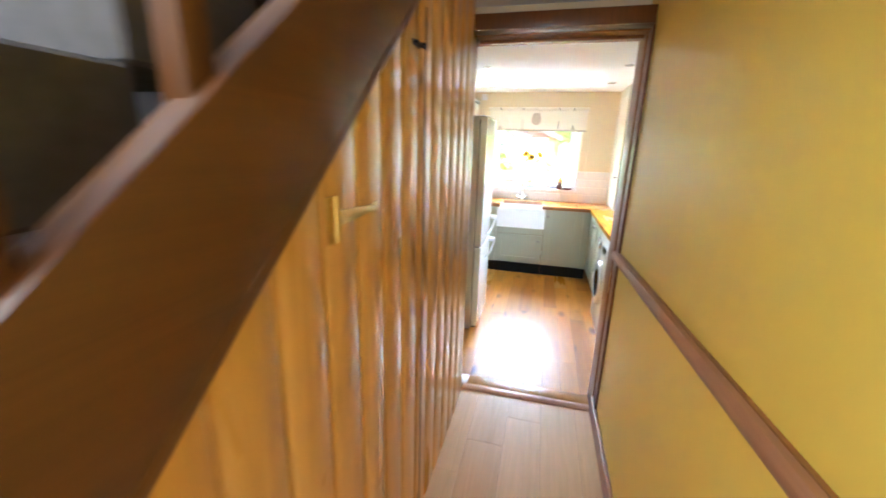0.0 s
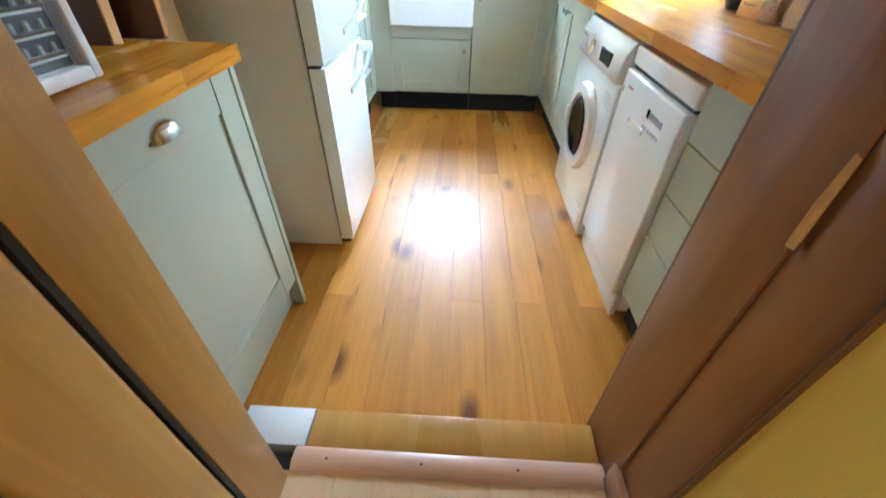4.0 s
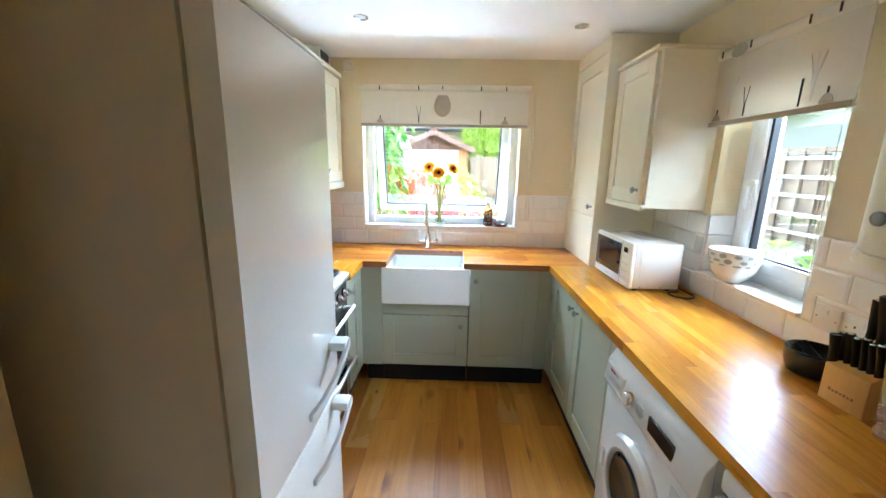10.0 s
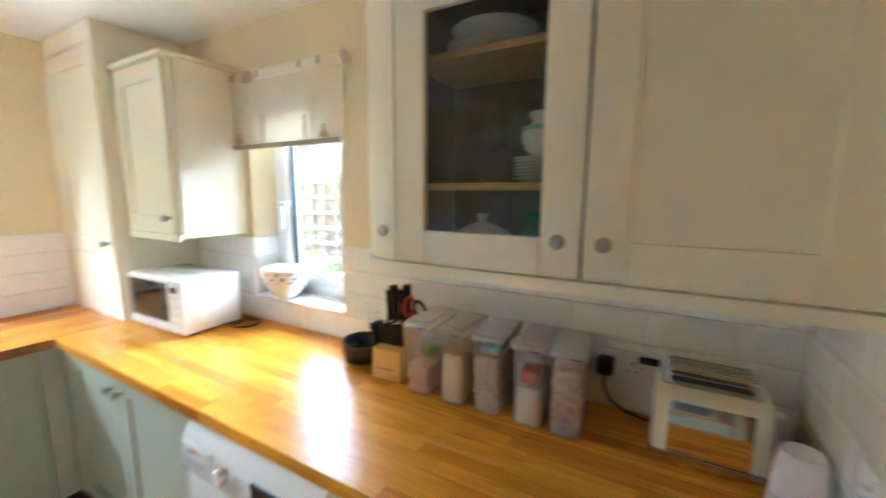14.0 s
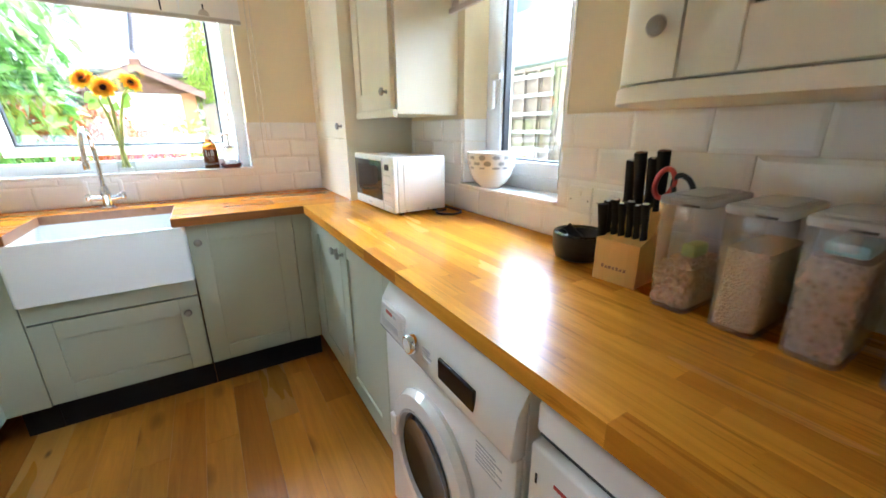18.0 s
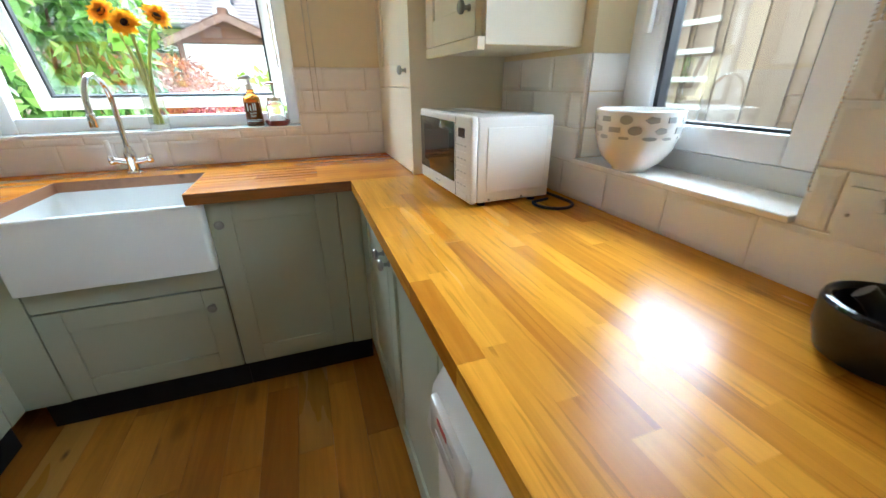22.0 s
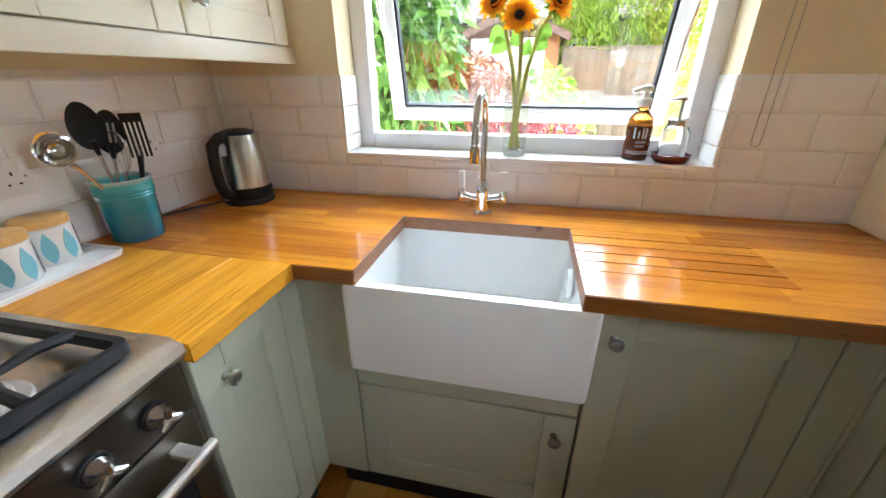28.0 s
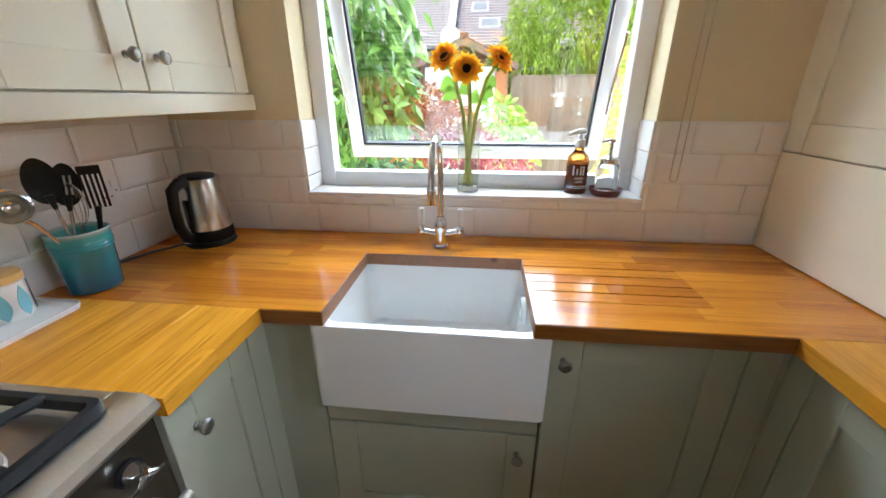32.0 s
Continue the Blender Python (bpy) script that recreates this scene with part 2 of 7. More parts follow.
pine = wood("varnished_pine", (0.42, 0.215, 0.052), (0.68, 0.405, 0.115), "z", 0.28, 0.14, 0.7, 0.3)
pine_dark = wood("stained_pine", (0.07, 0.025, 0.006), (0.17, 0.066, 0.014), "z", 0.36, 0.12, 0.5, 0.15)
pine_string = wood("string_pine", (0.045, 0.015, 0.003), (0.11, 0.040, 0.007), "y", 0.42, 0.1, 0.5)
stair_carpet = paint("stair_carpet", (0.075, 0.068, 0.07), 0.95, 0.2, 30.0, bumpy=0.6, grain=400)
pine_frame_shaded = wood("door_frame_pine_shaded", (0.13, 0.048, 0.012), (0.29, 0.115, 0.027), "z", 0.36, 0.12, 0.6, 0.15)
pine_rail = wood("rail_pine", (0.22, 0.10, 0.045), (0.40, 0.20, 0.10), "y", 0.4, 0.1, 0.6)
laminate = wood("hall_laminate", (0.56, 0.36, 0.18), (0.74, 0.52, 0.30), "y", 0.35, 0.12, 0.3)
nosing_wood = wood("nosing_beech", (0.50, 0.27, 0.16), (0.66, 0.40, 0.27), "x", 0.3, 0.05)
beech = wood("beech", (0.56, 0.31, 0.09), (0.76, 0.47, 0.16), "z", 0.45, 0.1)
block_wood = wood("knife_block_wood", (0.60, 0.33, 0.075), (0.80, 0.50, 0.15), "z", 0.4, 0.05)
shelf_wood = wood("shelf_wood", (0.42, 0.25, 0.11), (0.58, 0.37, 0.18), "y", 0.5, 0.05)
# dark wood that holds shade in its colour
dark_shaded_wood = wood("board_dark_shaded_wood", (0.060, 0.024, 0.009), (0.13, 0.054, 0.019), "z", 0.4, 0.1)
bamboo = wood("board_bamboo", (0.46, 0.24, 0.07), (0.66, 0.39, 0.13), "z", 0.4, 0.1)
wall_cream = paint("wall_cream", (0.77, 0.67, 0.45), 0.75, 0.04, 1.6, bumpy=0.12, grain=120)
wall_yellow = paint("wall_yellow", (0.78, 0.575, 0.085), 0.42, 0.05, 1.2, bumpy=0.15, grain=160)
ceil_white = paint("ceiling_white", (0.88, 0.88, 0.88), 0.85, 0.02, 1.5, bumpy=0.1)
cream_unit = paint("cream_unit", (0.83, 0.79, 0.64), 0.38, 0.025, 2.0)
sage_unit = paint("sage_unit", (0.435, 0.455, 0.350), 0.4, 0.03, 2.0)
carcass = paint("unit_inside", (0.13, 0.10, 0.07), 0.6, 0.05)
plinth_black = paint("plinth_black", (0.006, 0.005, 0.005), 0.85, 0.2)
white_goods = paint("white_enamel", (0.83, 0.83, 0.81), 0.4, 0.015, 2.0, bumpy=0.0, coat=1.0)
fridge_side = paint("fridge_side_grey", (0.72, 0.68, 0.61), 0.5, 0.02, 2.0, bumpy=0.2, grain=500)
white_plastic = paint("white_plastic", (0.80, 0.80, 0.79), 0.35, 0.02)
grey_plastic = paint("grey_plastic", (0.45, 0.46, 0.47), 0.4, 0.04)
pale_plastic = paint("pale_grey_plastic", (0.66, 0.67, 0.68), 0.4, 0.03)
upvc = paint("white_upvc", (0.82, 0.83, 0.85), 0.25, 0.015, bumpy=0.02)
gasket = paint("black_gasket", (0.03, 0.03, 0.035), 0.5, 0.1)
tile_white = paint("tile_glaze", (0.87, 0.86, 0.845), 0.1, 0.03, 6.0, bumpy=0.03, grain=30, coat=0.4)
grout = paint("grout", (0.76, 0.72, 0.67), 0.85, 0.08, 8.0, bumpy=0.3)
ceramic = paint("fireclay", (0.82, 0.84, 0.84), 0.3, 0.012, 3.0, bumpy=0.01, coat=0.5)
porcelain = paint("porcelain", (0.80, 0.79, 0.76), 0.15, 0.02, bumpy=0.01, coat=0.4)
chrome = paint("chrome", (0.78, 0.79, 0.80), 0.08, 0.03, 4.0, metal=1.0, bumpy=0.0)
pewter = paint("pewter", (0.34, 0.33, 0.31), 0.3, 0.12, 40.0, metal=1.0, bumpy=0.05)
steel = brushed("brushed_steel", (0.62, 0.60, 0.56), 0.27, "z")
steel_y = brushed("brushed_steel_long", (0.86, 0.84, 0.80), 0.30, "y")
steel_dark = brushed("brushed_steel_dark", (0.26, 0.235, 0.21), 0.3, "y")
black_plastic = paint("black_plastic", (0.007, 0.007, 0.008), 0.45, 0.15, 20.0)
black_plastic.node_tree.nodes["Principled BSDF"].inputs["Specular IOR Level"].default_value = 0.3
black_rubber = paint("black_rubber", (0.014, 0.014, 0.014), 0.6, 0.15)
cast_iron = paint("cast_iron", (0.010, 0.010, 0.011), 0.62, 0.3, 30.0, bumpy=0.2, grain=300)
black_glass = paint("oven_glass", (0.012, 0.012, 0.014), 0.06, 0.1, bumpy=0.0)
granite = paint("black_stone", (0.010, 0.010, 0.011), 0.34, 0.5, 80.0, bumpy=0.15)
brass = paint("brass", (0.60, 0.43, 0.12), 0.3, 0.15, 12.0, metal=1.0)
teal = paint("teal_glaze", (0.03, 0.27, 0.31), 0.15, 0.12, 5.0, coat=0.5, bumpy=0.02)
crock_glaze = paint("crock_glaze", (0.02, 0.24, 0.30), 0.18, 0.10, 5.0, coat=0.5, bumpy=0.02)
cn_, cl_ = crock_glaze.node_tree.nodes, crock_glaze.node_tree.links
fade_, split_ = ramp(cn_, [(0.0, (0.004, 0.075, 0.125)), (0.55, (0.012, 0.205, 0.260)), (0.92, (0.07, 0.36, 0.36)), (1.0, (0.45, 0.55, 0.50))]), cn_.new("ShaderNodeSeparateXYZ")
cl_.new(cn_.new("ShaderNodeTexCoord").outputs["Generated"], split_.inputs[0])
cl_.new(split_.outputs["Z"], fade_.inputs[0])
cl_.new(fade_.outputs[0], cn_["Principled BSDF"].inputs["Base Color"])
toaster_cream = paint("toaster_cream", (0.76, 0.70, 0.52), 0.25, 0.02, coat=0.4, bumpy=0.01)
cloth = paint("blind_cloth", (0.78, 0.73, 0.63), 0.9, 0.05, 3.0, bumpy=0.5, grain=900)
linen = fabric("blind_linen", (0.78, 0.73, 0.63), 0.22)
cloth_band = paint("blind_print_taupe", (0.46, 0.40, 0.32), 0.9, 0.1, 20.0, bumpy=0.5, grain=900)
print_dark = paint("print_charcoal", (0.035, 0.03, 0.03), 0.85, 0.1)
print_brown = paint("print_brown", (0.10, 0.035, 0.03), 0.4, 0.1)
print_blue = paint("print_blue", (0.20, 0.48, 0.55), 0.3, 0.1)
print_grey = paint("print_grey", (0.36, 0.37, 0.36), 0.3, 0.15)
red_plastic = paint("red_plastic", (0.42, 0.025, 0.02), 0.35, 0.1)
mint = paint("mint_glaze", (0.30, 0.62, 0.50), 0.25, 0.05)
glass_pane = pane("window_glass", (0.95, 0.97, 0.97), 4.2)
cab_pane = pane("cabinet_glass", (0.86, 0.88, 0.86), 1.0)
clear_plastic = pane("clear_plastic", (0.97, 0.97, 0.975), 0.9, 0.11)
lid_plastic = pane("lid_plastic", (0.84, 0.83, 0.85), 0.9, 0.45)
drier_door = pane("drier_door_plastic", (0.92, 0.93, 0.94), 1.0, 0.02)
stemware = pane("stemware_glass", (0.93, 0.94, 0.93), 1.5, 0.015)
glass = clear("clear_glass")
amber = clear("amber_glass", (0.42, 0.13, 0.02))

# ---- helpers for meshes ----


def link(name, bm, mat, parent=None, label="", smooth=40):
    me = bpy.data.meshes.new(name)
    bm.normal_update()
    bm.to_mesh(me)
    bm.free()
    for m in mat if isinstance(mat, (list, tuple)) else (mat,):
        me.materials.append(m)
    if smooth:
        me.shade_smooth()
        me.set_sharp_from_angle(angle=radians(smooth))
    ob = new(name, me)
    if parent:
        ob.parent = parent
    if label:
        ob["label"] = label
    return ob


def part(name, bm, mat, parent, label="", smooth=40):
    return link(name, bm, mat, parent, label, smooth)


def thing(name, at, label, category, group="", turn=0.0, kind=""):
    ob = new(name)
    ob.empty_display_size = 0.05
    ob.matrix_world = pose(*at, 0, 0, turn)
    return tagged(ob, label, category, group, kind)


def box(x0, x1, y0, y1, z0, z1, bev=0.0, seg=2, bm=None):
    out = bm or bmesh.new()
    m = Matrix.Translation(((x0 + x1) / 2, (y0 + y1) / 2, (z0 + z1) / 2)) @ Matrix.Diagonal((abs(x1 - x0), abs(y1 - y0), abs(z1 - z0), 1))
    r = bmesh.ops.create_cube(out, size=1, matrix=m)
    if bev:
        vs = set(r["verts"])
        es = [e for e in out.edges if e.verts[0] in vs and e.verts[1] in vs]
        bmesh.ops.bevel(out, geom=es, offset=bev, segments=seg, profile=0.5, affect="EDGES")
    return out


def lathe(profile, at=(0, 0, 0), segs=28, bm=None, m=None):
    """Turn a profile of (radius, height) about z."""
    out = bm or bmesh.new()
    rings = []
    for r, z in profile:
        if r < 1e-5:
            rings.append([out.verts.new((at[0], at[1], at[2] + z))])
        else:
            rings.append([out.verts.new((at[0] + r * math.cos(2 * math.pi * i / segs), at[1] + r * math.sin(2 * math.pi * i / segs), at[2] + z)) for i in range(segs)])
    for a, b in zip(rings, rings[1:]):
        for i in range(segs):
            j = (i + 1) % segs
            if len(a) == 1 and len(b) > 1:
                out.faces.new((a[0], b[i], b[j]))
            elif len(b) == 1 and len(a) > 1:
                out.faces.new((a[j], a[i], b[0]))
            elif len(a) > 1:
                out.faces.new((a[i], a[j], b[j], b[i]))
    if m is not None:
        bmesh.ops.transform(out, matrix=m, verts=[v for ring in rings for v in ring])
    bmesh.ops.recalc_face_normals(out, faces=out.faces)
    return out


def tube(points, radius, segs=10, bm=None, flat=1.0):
    """A round bar along points; radius may be one number or one for each point."""
    out = bm or bmesh.new()
    pts = [Vector(p) for p in points]
    rad = radius if isinstance(radius, (list, tuple)) else [radius] * len(pts)
    rings, up = [], None
    for i, p in enumerate(pts):
        d = (pts[min(i + 1, len(pts) - 1)] - pts[max(i - 1, 0)]).normalized()
        if up is None:
            up = d.orthogonal().normalized()
        up = (up - d * up.dot(d)).normalized()
        side = d.cross(up)
        rings.append([out.verts.new(p + rad[i] * (math.cos(2 * math.pi * k / segs) * up + flat * math.sin(2 * math.pi * k / segs) * side)) for k in range(segs)])
    for a, b in zip(rings, rings[1:]):
        for k in range(segs):
            out.faces.new((a[k], a[(k + 1) % segs], b[(k + 1) % segs], b[k]))
    out.faces.new(rings[0][::-1])
    out.faces.new(rings[-1])
    bmesh.ops.recalc_face_normals(out, faces=out.faces)
    return out


def arc(c, r, a0, a1, n, plane="xz"):
    pts = []
    for i in range(n + 1):
        a = radians(a0 + (a1 - a0) * i / n)
        u, v = r * math.cos(a), r * math.sin(a)
        pts.append({"xz": (c[0] + u, c[1], c[2] + v), "yz": (c[0], c[1] + u, c[2] + v), "xy": (c[0] + u, c[1] + v, c[2])}[plane])
    return pts


def prism(outline, depth, axis="z", start=0.0, bm=None, bev=0.0):
    """Extrude a flat outline along an axis. The outline is (y, z) for x, (x, z) for y, (x, y) for z."""
    out = bm or bmesh.new()
    put = {"x": lambda a, b, c: (c, a, b), "y": lambda a, b, c: (a, c, b), "z": lambda a, b, c: (a, b, c)}[axis]
    lo = [out.verts.new(put(a, b, start)) for a, b in outline]
    hi = [out.verts.new(put(a, b, start + depth)) for a, b in outline]
    fs = [out.faces.new(lo[::-1]), out.faces.new(hi)]
    for i in range(len(lo)):
        j = (i + 1) % len(lo)
        fs.append(out.faces.new((lo[i], lo[j], hi[j], hi[i])))
    bmesh.ops.recalc_face_normals(out, faces=out.faces)
    if bev:
        es = list({e for f in fs[:2] for e in f.edges})
        bmesh.ops.bevel(out, geom=es, offset=bev, segments=2, profile=0.5, affect="EDGES")
    return out


def rounded(x0, x1, y0, y1, r, n=5):
    pts = []
    for cx, cy, a in ((x1 - r, y1 - r, 0), (x0 + r, y1 - r, 90), (x0 + r, y0 + r, 180), (x1 - r, y0 + r, 270)):
        for i in range(n + 1):
            t = radians(a + 90 * i / n)
            pts.append((cx + r * math.cos(t), cy + r * math.sin(t)))
    return pts


MESHES = {}


def piece(name, size, at, mat, parent, bev=0.0015, turn=None):
    """One small box of a repeating kind; alike pieces share one mesh."""
    key = (tuple(round(v, 4) for v in size), mat.name, bev)
    if key not in MESHES:
        bm = box(-size[0] / 2, size[0] / 2, -size[1] / 2, size[1] / 2, -size[2] / 2, size[2] / 2, bev, 1)
        me = bpy.data.meshes.new(name)
        bm.to_mesh(me)
        bm.free()
        me.materials.append(mat)
        MESHES[key] = me
    ob = new(name, MESHES[key])
    ob.parent = parent
    ob.matrix_parent_inverse = parent.matrix_world.inverted()
    ob.matrix_basis = turn if turn is not None else Matrix.Translation(at)
    return ob


def tile_piece(name, a, b, th, at, mat, parent, turn):
    """A glazed tile a wide and b high with broad sloping edges, facing -y before it is turned about z."""
    key = (round(a, 4), round(b, 4), th)
    if key not in MESHES:
        e = min(0.011, a / 4, b / 4)
        rows = [[(sx * (a / 2 - q), y, sz * (b / 2 - q)) for sx, sz in ((-1, -1), (1, -1), (1, 1), (-1, 1))] for q, y in ((0.0, 0.0), (0.0, -th * 0.72), (e * 0.15, -th * 0.82), (e, -th))]
        faces = [(r * 4 + i, r * 4 + (i + 1) % 4, r * 4 + 4 + (i + 1) % 4, r * 4 + 4 + i) for r in range(3) for i in range(4)] + [(12, 13, 14, 15)]
        me = bpy.data.meshes.new(name)
        me.from_pydata([v for row in rows for v in row], [], faces)
        me.materials.append(mat)
        MESHES[key] = me
    ob = new(name, MESHES[key])
    ob.parent = parent
    ob.matrix_parent_inverse = parent.matrix_world.inverted()
    ob.matrix_basis = pose(*at, 0, 0, turn)
    return ob


def structure(name, bm, mat, label, category):
    return tagged(link(name, bm, mat, smooth=30), label, category, kind="structure")


LX, RX, BY, EY, HY, CZ, WT, HF = -1.20, 1.30, 5.785, 2.60, 2.49, 2.305, 0.91, 0.09

# ---- the shell of the kitchen and the hall ----
structure("floor", box(LX - 0.1, RX + 0.1, EY - 0.02, BY + 0.1, -0.12, -0.014), plinth_black, "dark subfloor under the kitchen's oak boards", "floor")
floor_boards = tagged(new("floor_boards"), "varnished knotty oak plank floor of the kitchen", "floor", kind="structure")


def wall_with_hole(x0, x1, y0, y1, z0, z1, hole, axis):
    """A wall as four blocks round one opening; hole is (a0, a1, z0, z1) along the wall."""
    a0, a1, h0, h1 = hole
    bm = bmesh.new()
    if axis == "x":
        box(x0, a0, y0, y1, z0, z1, bm=bm), box(a1, x1, y0, y1, z0, z1, bm=bm)
        if h0 > z0:
            box(a0, a1, y0, y1, z0, h0, bm=bm)
        box(a0, a1, y0, y1, h1, z1, bm=bm)
    else:
        box(x0, x1, y0, a0, z0, z1, bm=bm), box(x0, x1, a1, y1, z0, z1, bm=bm)
        if h0 > z0:
            box(x0, x1, a0, a1, z0, h0, bm=bm)
        box(x0, x1, a0, a1, h1, z1, bm=bm)
    return bm


WX0, WX1, WZ0, WZ1 = -0.69, 0.518, 1.060, 2.07
SY0, SY1, SZ0, SZ1 = 4.095, 4.685, 1.030, 2.05
# both outer walls rise unseen to 4.9 to shade patio and passage
structure("wall_back", wall_with_hole(LX - 0.3, RX + 0.28, BY, BY + 0.28, -0.1, 4.9, (WX0, WX1, WZ0, WZ1), "x"), wall_cream, "cream painted wall with the sink window in it", "wall")
structure("wall_side", wall_with_hole(RX, RX + 0.28, EY - 0.1, BY, -0.1, 4.9, (SY0, SY1, SZ0, SZ1), "y"), wall_cream, "cream painted side wall with a small window", "wall")
structure("wall_left", box(LX - 0.25, LX, HY, BY, -0.1, 2.6), wall_cream, "cream painted wall behind the cooker and fridge", "wall")
bm = box(LX, -0.50, 2.38, 2.496, -0.1, 2.6)
box(0.522, RX, HY, EY, -0.1, 2.6, bm=bm), box(-0.50, 0.522, HY, EY, 2.16, 2.6, bm=bm)
structure("wall_entry", bm, wall_cream, "cream wall with the doorway to the hall", "wall")
structure("wall_pier", box(LX, -0.735, 3.185, 3.32, 0, CZ), wall_cream, "cream plastered pier between worktop and fridge", "wall")
structure("wall_bulkhead", box(LX, -0.735, 3.32, 4.07, 1.90, CZ), wall_cream, "cream boxed-in bulkhead above the fridge", "wall")
structure("ceiling", box(LX - 0.1, RX + 0.1, 2.485, BY, CZ, CZ + 0.12), ceil_white, "smooth white painted kitchen ceiling", "ceiling")
structure("floor_hall", box(-0.45, 0.66, -1.2, 2.48, HF - 0.2, HF - 0.012), plinth_black, "dark underlay of the hall floor", "floor")
structure("wall_hall_right", box(0.494, 0.66, -1.2, HY, HF - 0.2, 2.75), wall_yellow, "hall wall painted in shiny mustard yellow", "wall")
structure("wall_hall_left", box(-1.5, -1.38, -1.2, HY, -0.1, 3.2), paint("stair_wall_grey", (0.42, 0.41, 0.42), 0.7, 0.05), "grey plastered wall beyond the stairs", "wall")
structure("wall_hall_end", box(-1.5, 0.66, -1.3, -1.2, -0.1, 3.2), wall_yellow, "yellow wall at the far end of the hall", "wall")
structure("ceiling_hall", box(-0.36, 0.66, -1.2, HY, 2.27, 2.4), ceil_white, "white hall ceiling", "ceiling")
structure("ceiling_stairs", box(-1.5, -0.36, -1.2, HY, 3.1, 3.2), MATS["stair_wall_grey"], "grey sloping ceiling above the stairs", "ceiling")

# skirting, rail and door frame of the hall
structure("skirting", box(0.476, 0.494, -1.2, HY - 0.02, HF, HF + 0.10, 0.004), pine_rail, "stained pine skirting board", "skirting")
rail = thing("dado_rail", (0.472, 0.6, 1.148), "moulded pine rail fixed along the yellow wall", "rail")
for nm, prof, mt in (("moulding", [(-0.002, -0.022), (0.0115, -0.024), (0.0115, 0.024), (-0.002, 0.022), (-0.012, 0.010), (-0.012, -0.010)], pine_rail), ("batten", [(0.012, -0.027), (0.023, -0.027), (0.023, 0.027), (0.012, 0.027)], pine_frame_shaded)):
    bm = prism(prof, 3.0, "y", -1.20)
    bmesh.ops.transform(bm, matrix=Matrix.Rotation(radians(-2.5), 4, "X"), verts=bm.verts)
    part(nm, bm, mt, rail)
frame_ob = tagged(new("door_frame"), "reddish stained pine door frame with knots, darkened for shade except the left jamb", "door frame", kind="structure")
JL, JR, JT = -0.297, 0.484, 2.12
for nm, dims in (("jamb", (JR, JR + 0.035, 2.456, 2.62, HF - 0.1, JT)), ("lining", (JR + 0.006, JR + 0.035, 2.347, 2.4555, HF - 0.1, JT)),
                 ("jamb", (JL - 0.035, JL, 2.332, 2.436, HF - 0.1, JT)), ("head", (JL - 0.035, JR + 0.035, 2.43, 2.62, JT, JT + 0.035)), ("head_lining", (JL - 0.035, JR + 0.035, 2.35, 2.4295, JT + 0.006, JT + 0.035))):
    # left jamb takes the paler pine, the right a copy darkened for shade
    part(nm, box(*dims, 0.004), pine_dark if nm == "head_lining" else pine if dims[1] == JL else pine_frame_shaded, frame_ob)
for nm, dims in (("stop", (JL, JR - 0.001, 2.50, 2.535, JT - 0.014, JT)), ("architrave", (JL - 0.07, JR + 0.006, 2.335, 2.349, JT + 0.005, JT + 0.075)),
                 ("architrave", (JR + 0.006, JR + 0.07, 2.62, 2.635, 0.0, JT + 0.07)), ("architrave", (JL - 0.07, JR + 0.07, 2.62, 2.635, JT + 0.071, JT + 0.13))):
    part(nm, box(*dims, 0.003), pine_dark if nm == "architrave" else pine_frame_shaded, frame_ob)
part("edge_bead", box(JR - 0.001, JR + 0.012, 2.338, 2.3465, HF, JT, 0.002, 1), pine_dark, frame_ob, "dark stained edge of the lining")
part("bare_patch", prism([(2.447, 0.845), (2.461, 0.842), (2.463, 0.90), (2.458, 0.962), (2.449, 0.958)], 0.0015, "x", JR - 0.0012), oak_pale, frame_ob, "pale bare wood where a latch plate was taken off")

# threshold: rounded nosing, tread board, white end piece
sill = thing("threshold", (0.03, 2.49, HF), "oak tread board and rounded beech nosing in the doorway", "threshold")
part("nosing", prism([(-0.045, -0.01), (-0.045, 0.004), (-0.028, 0.013), (0.0, 0.013), (0.014, 0.006), (0.014, -0.01)], JR - JL - 0.002, "x", JL - 0.03 + 0.001), nosing_wood, sill)
part("tread", box(JL - 0.009, JR - 0.031, 0.016, 0.118, -0.09, 0.0, 0.004), oak_pale, sill)
part("end_block", box(JL - 0.20, JL - 0.012, 0.016, 0.118, -0.09, 0.002, 0.003), white_plastic, sill, "white painted end block")
for k in (-0.24, 0.0, 0.24):
    part("screw", lathe([(0, 0.0145), (0.003, 0.0140), (0.0035, 0.012)], (k, -0.015, 0), 10), gasket, sill)

# ---- fronts, handles and kitchen units (local x runs along the front, -y is the way it faces) ----


def knob(x, z, y, parent, mat=None):
    bm = lathe([(0.009, 0.0), (0.009, 0.003), (0.0055, 0.006), (0.0055, 0.016), (0.015, 0.020), (0.017, 0.025), (0.015, 0.030), (0.010, 0.0325), (0.009, 0.0315), (0.0, 0.033)], segs=20)
    bmesh.ops.transform(bm, matrix=Matrix.Translation((x, y, z)) @ Matrix.Rotation(radians(90), 4, "X"), verts=bm.verts)
    return part("knob", bm, mat or pewter, parent, "turned pewter knob")


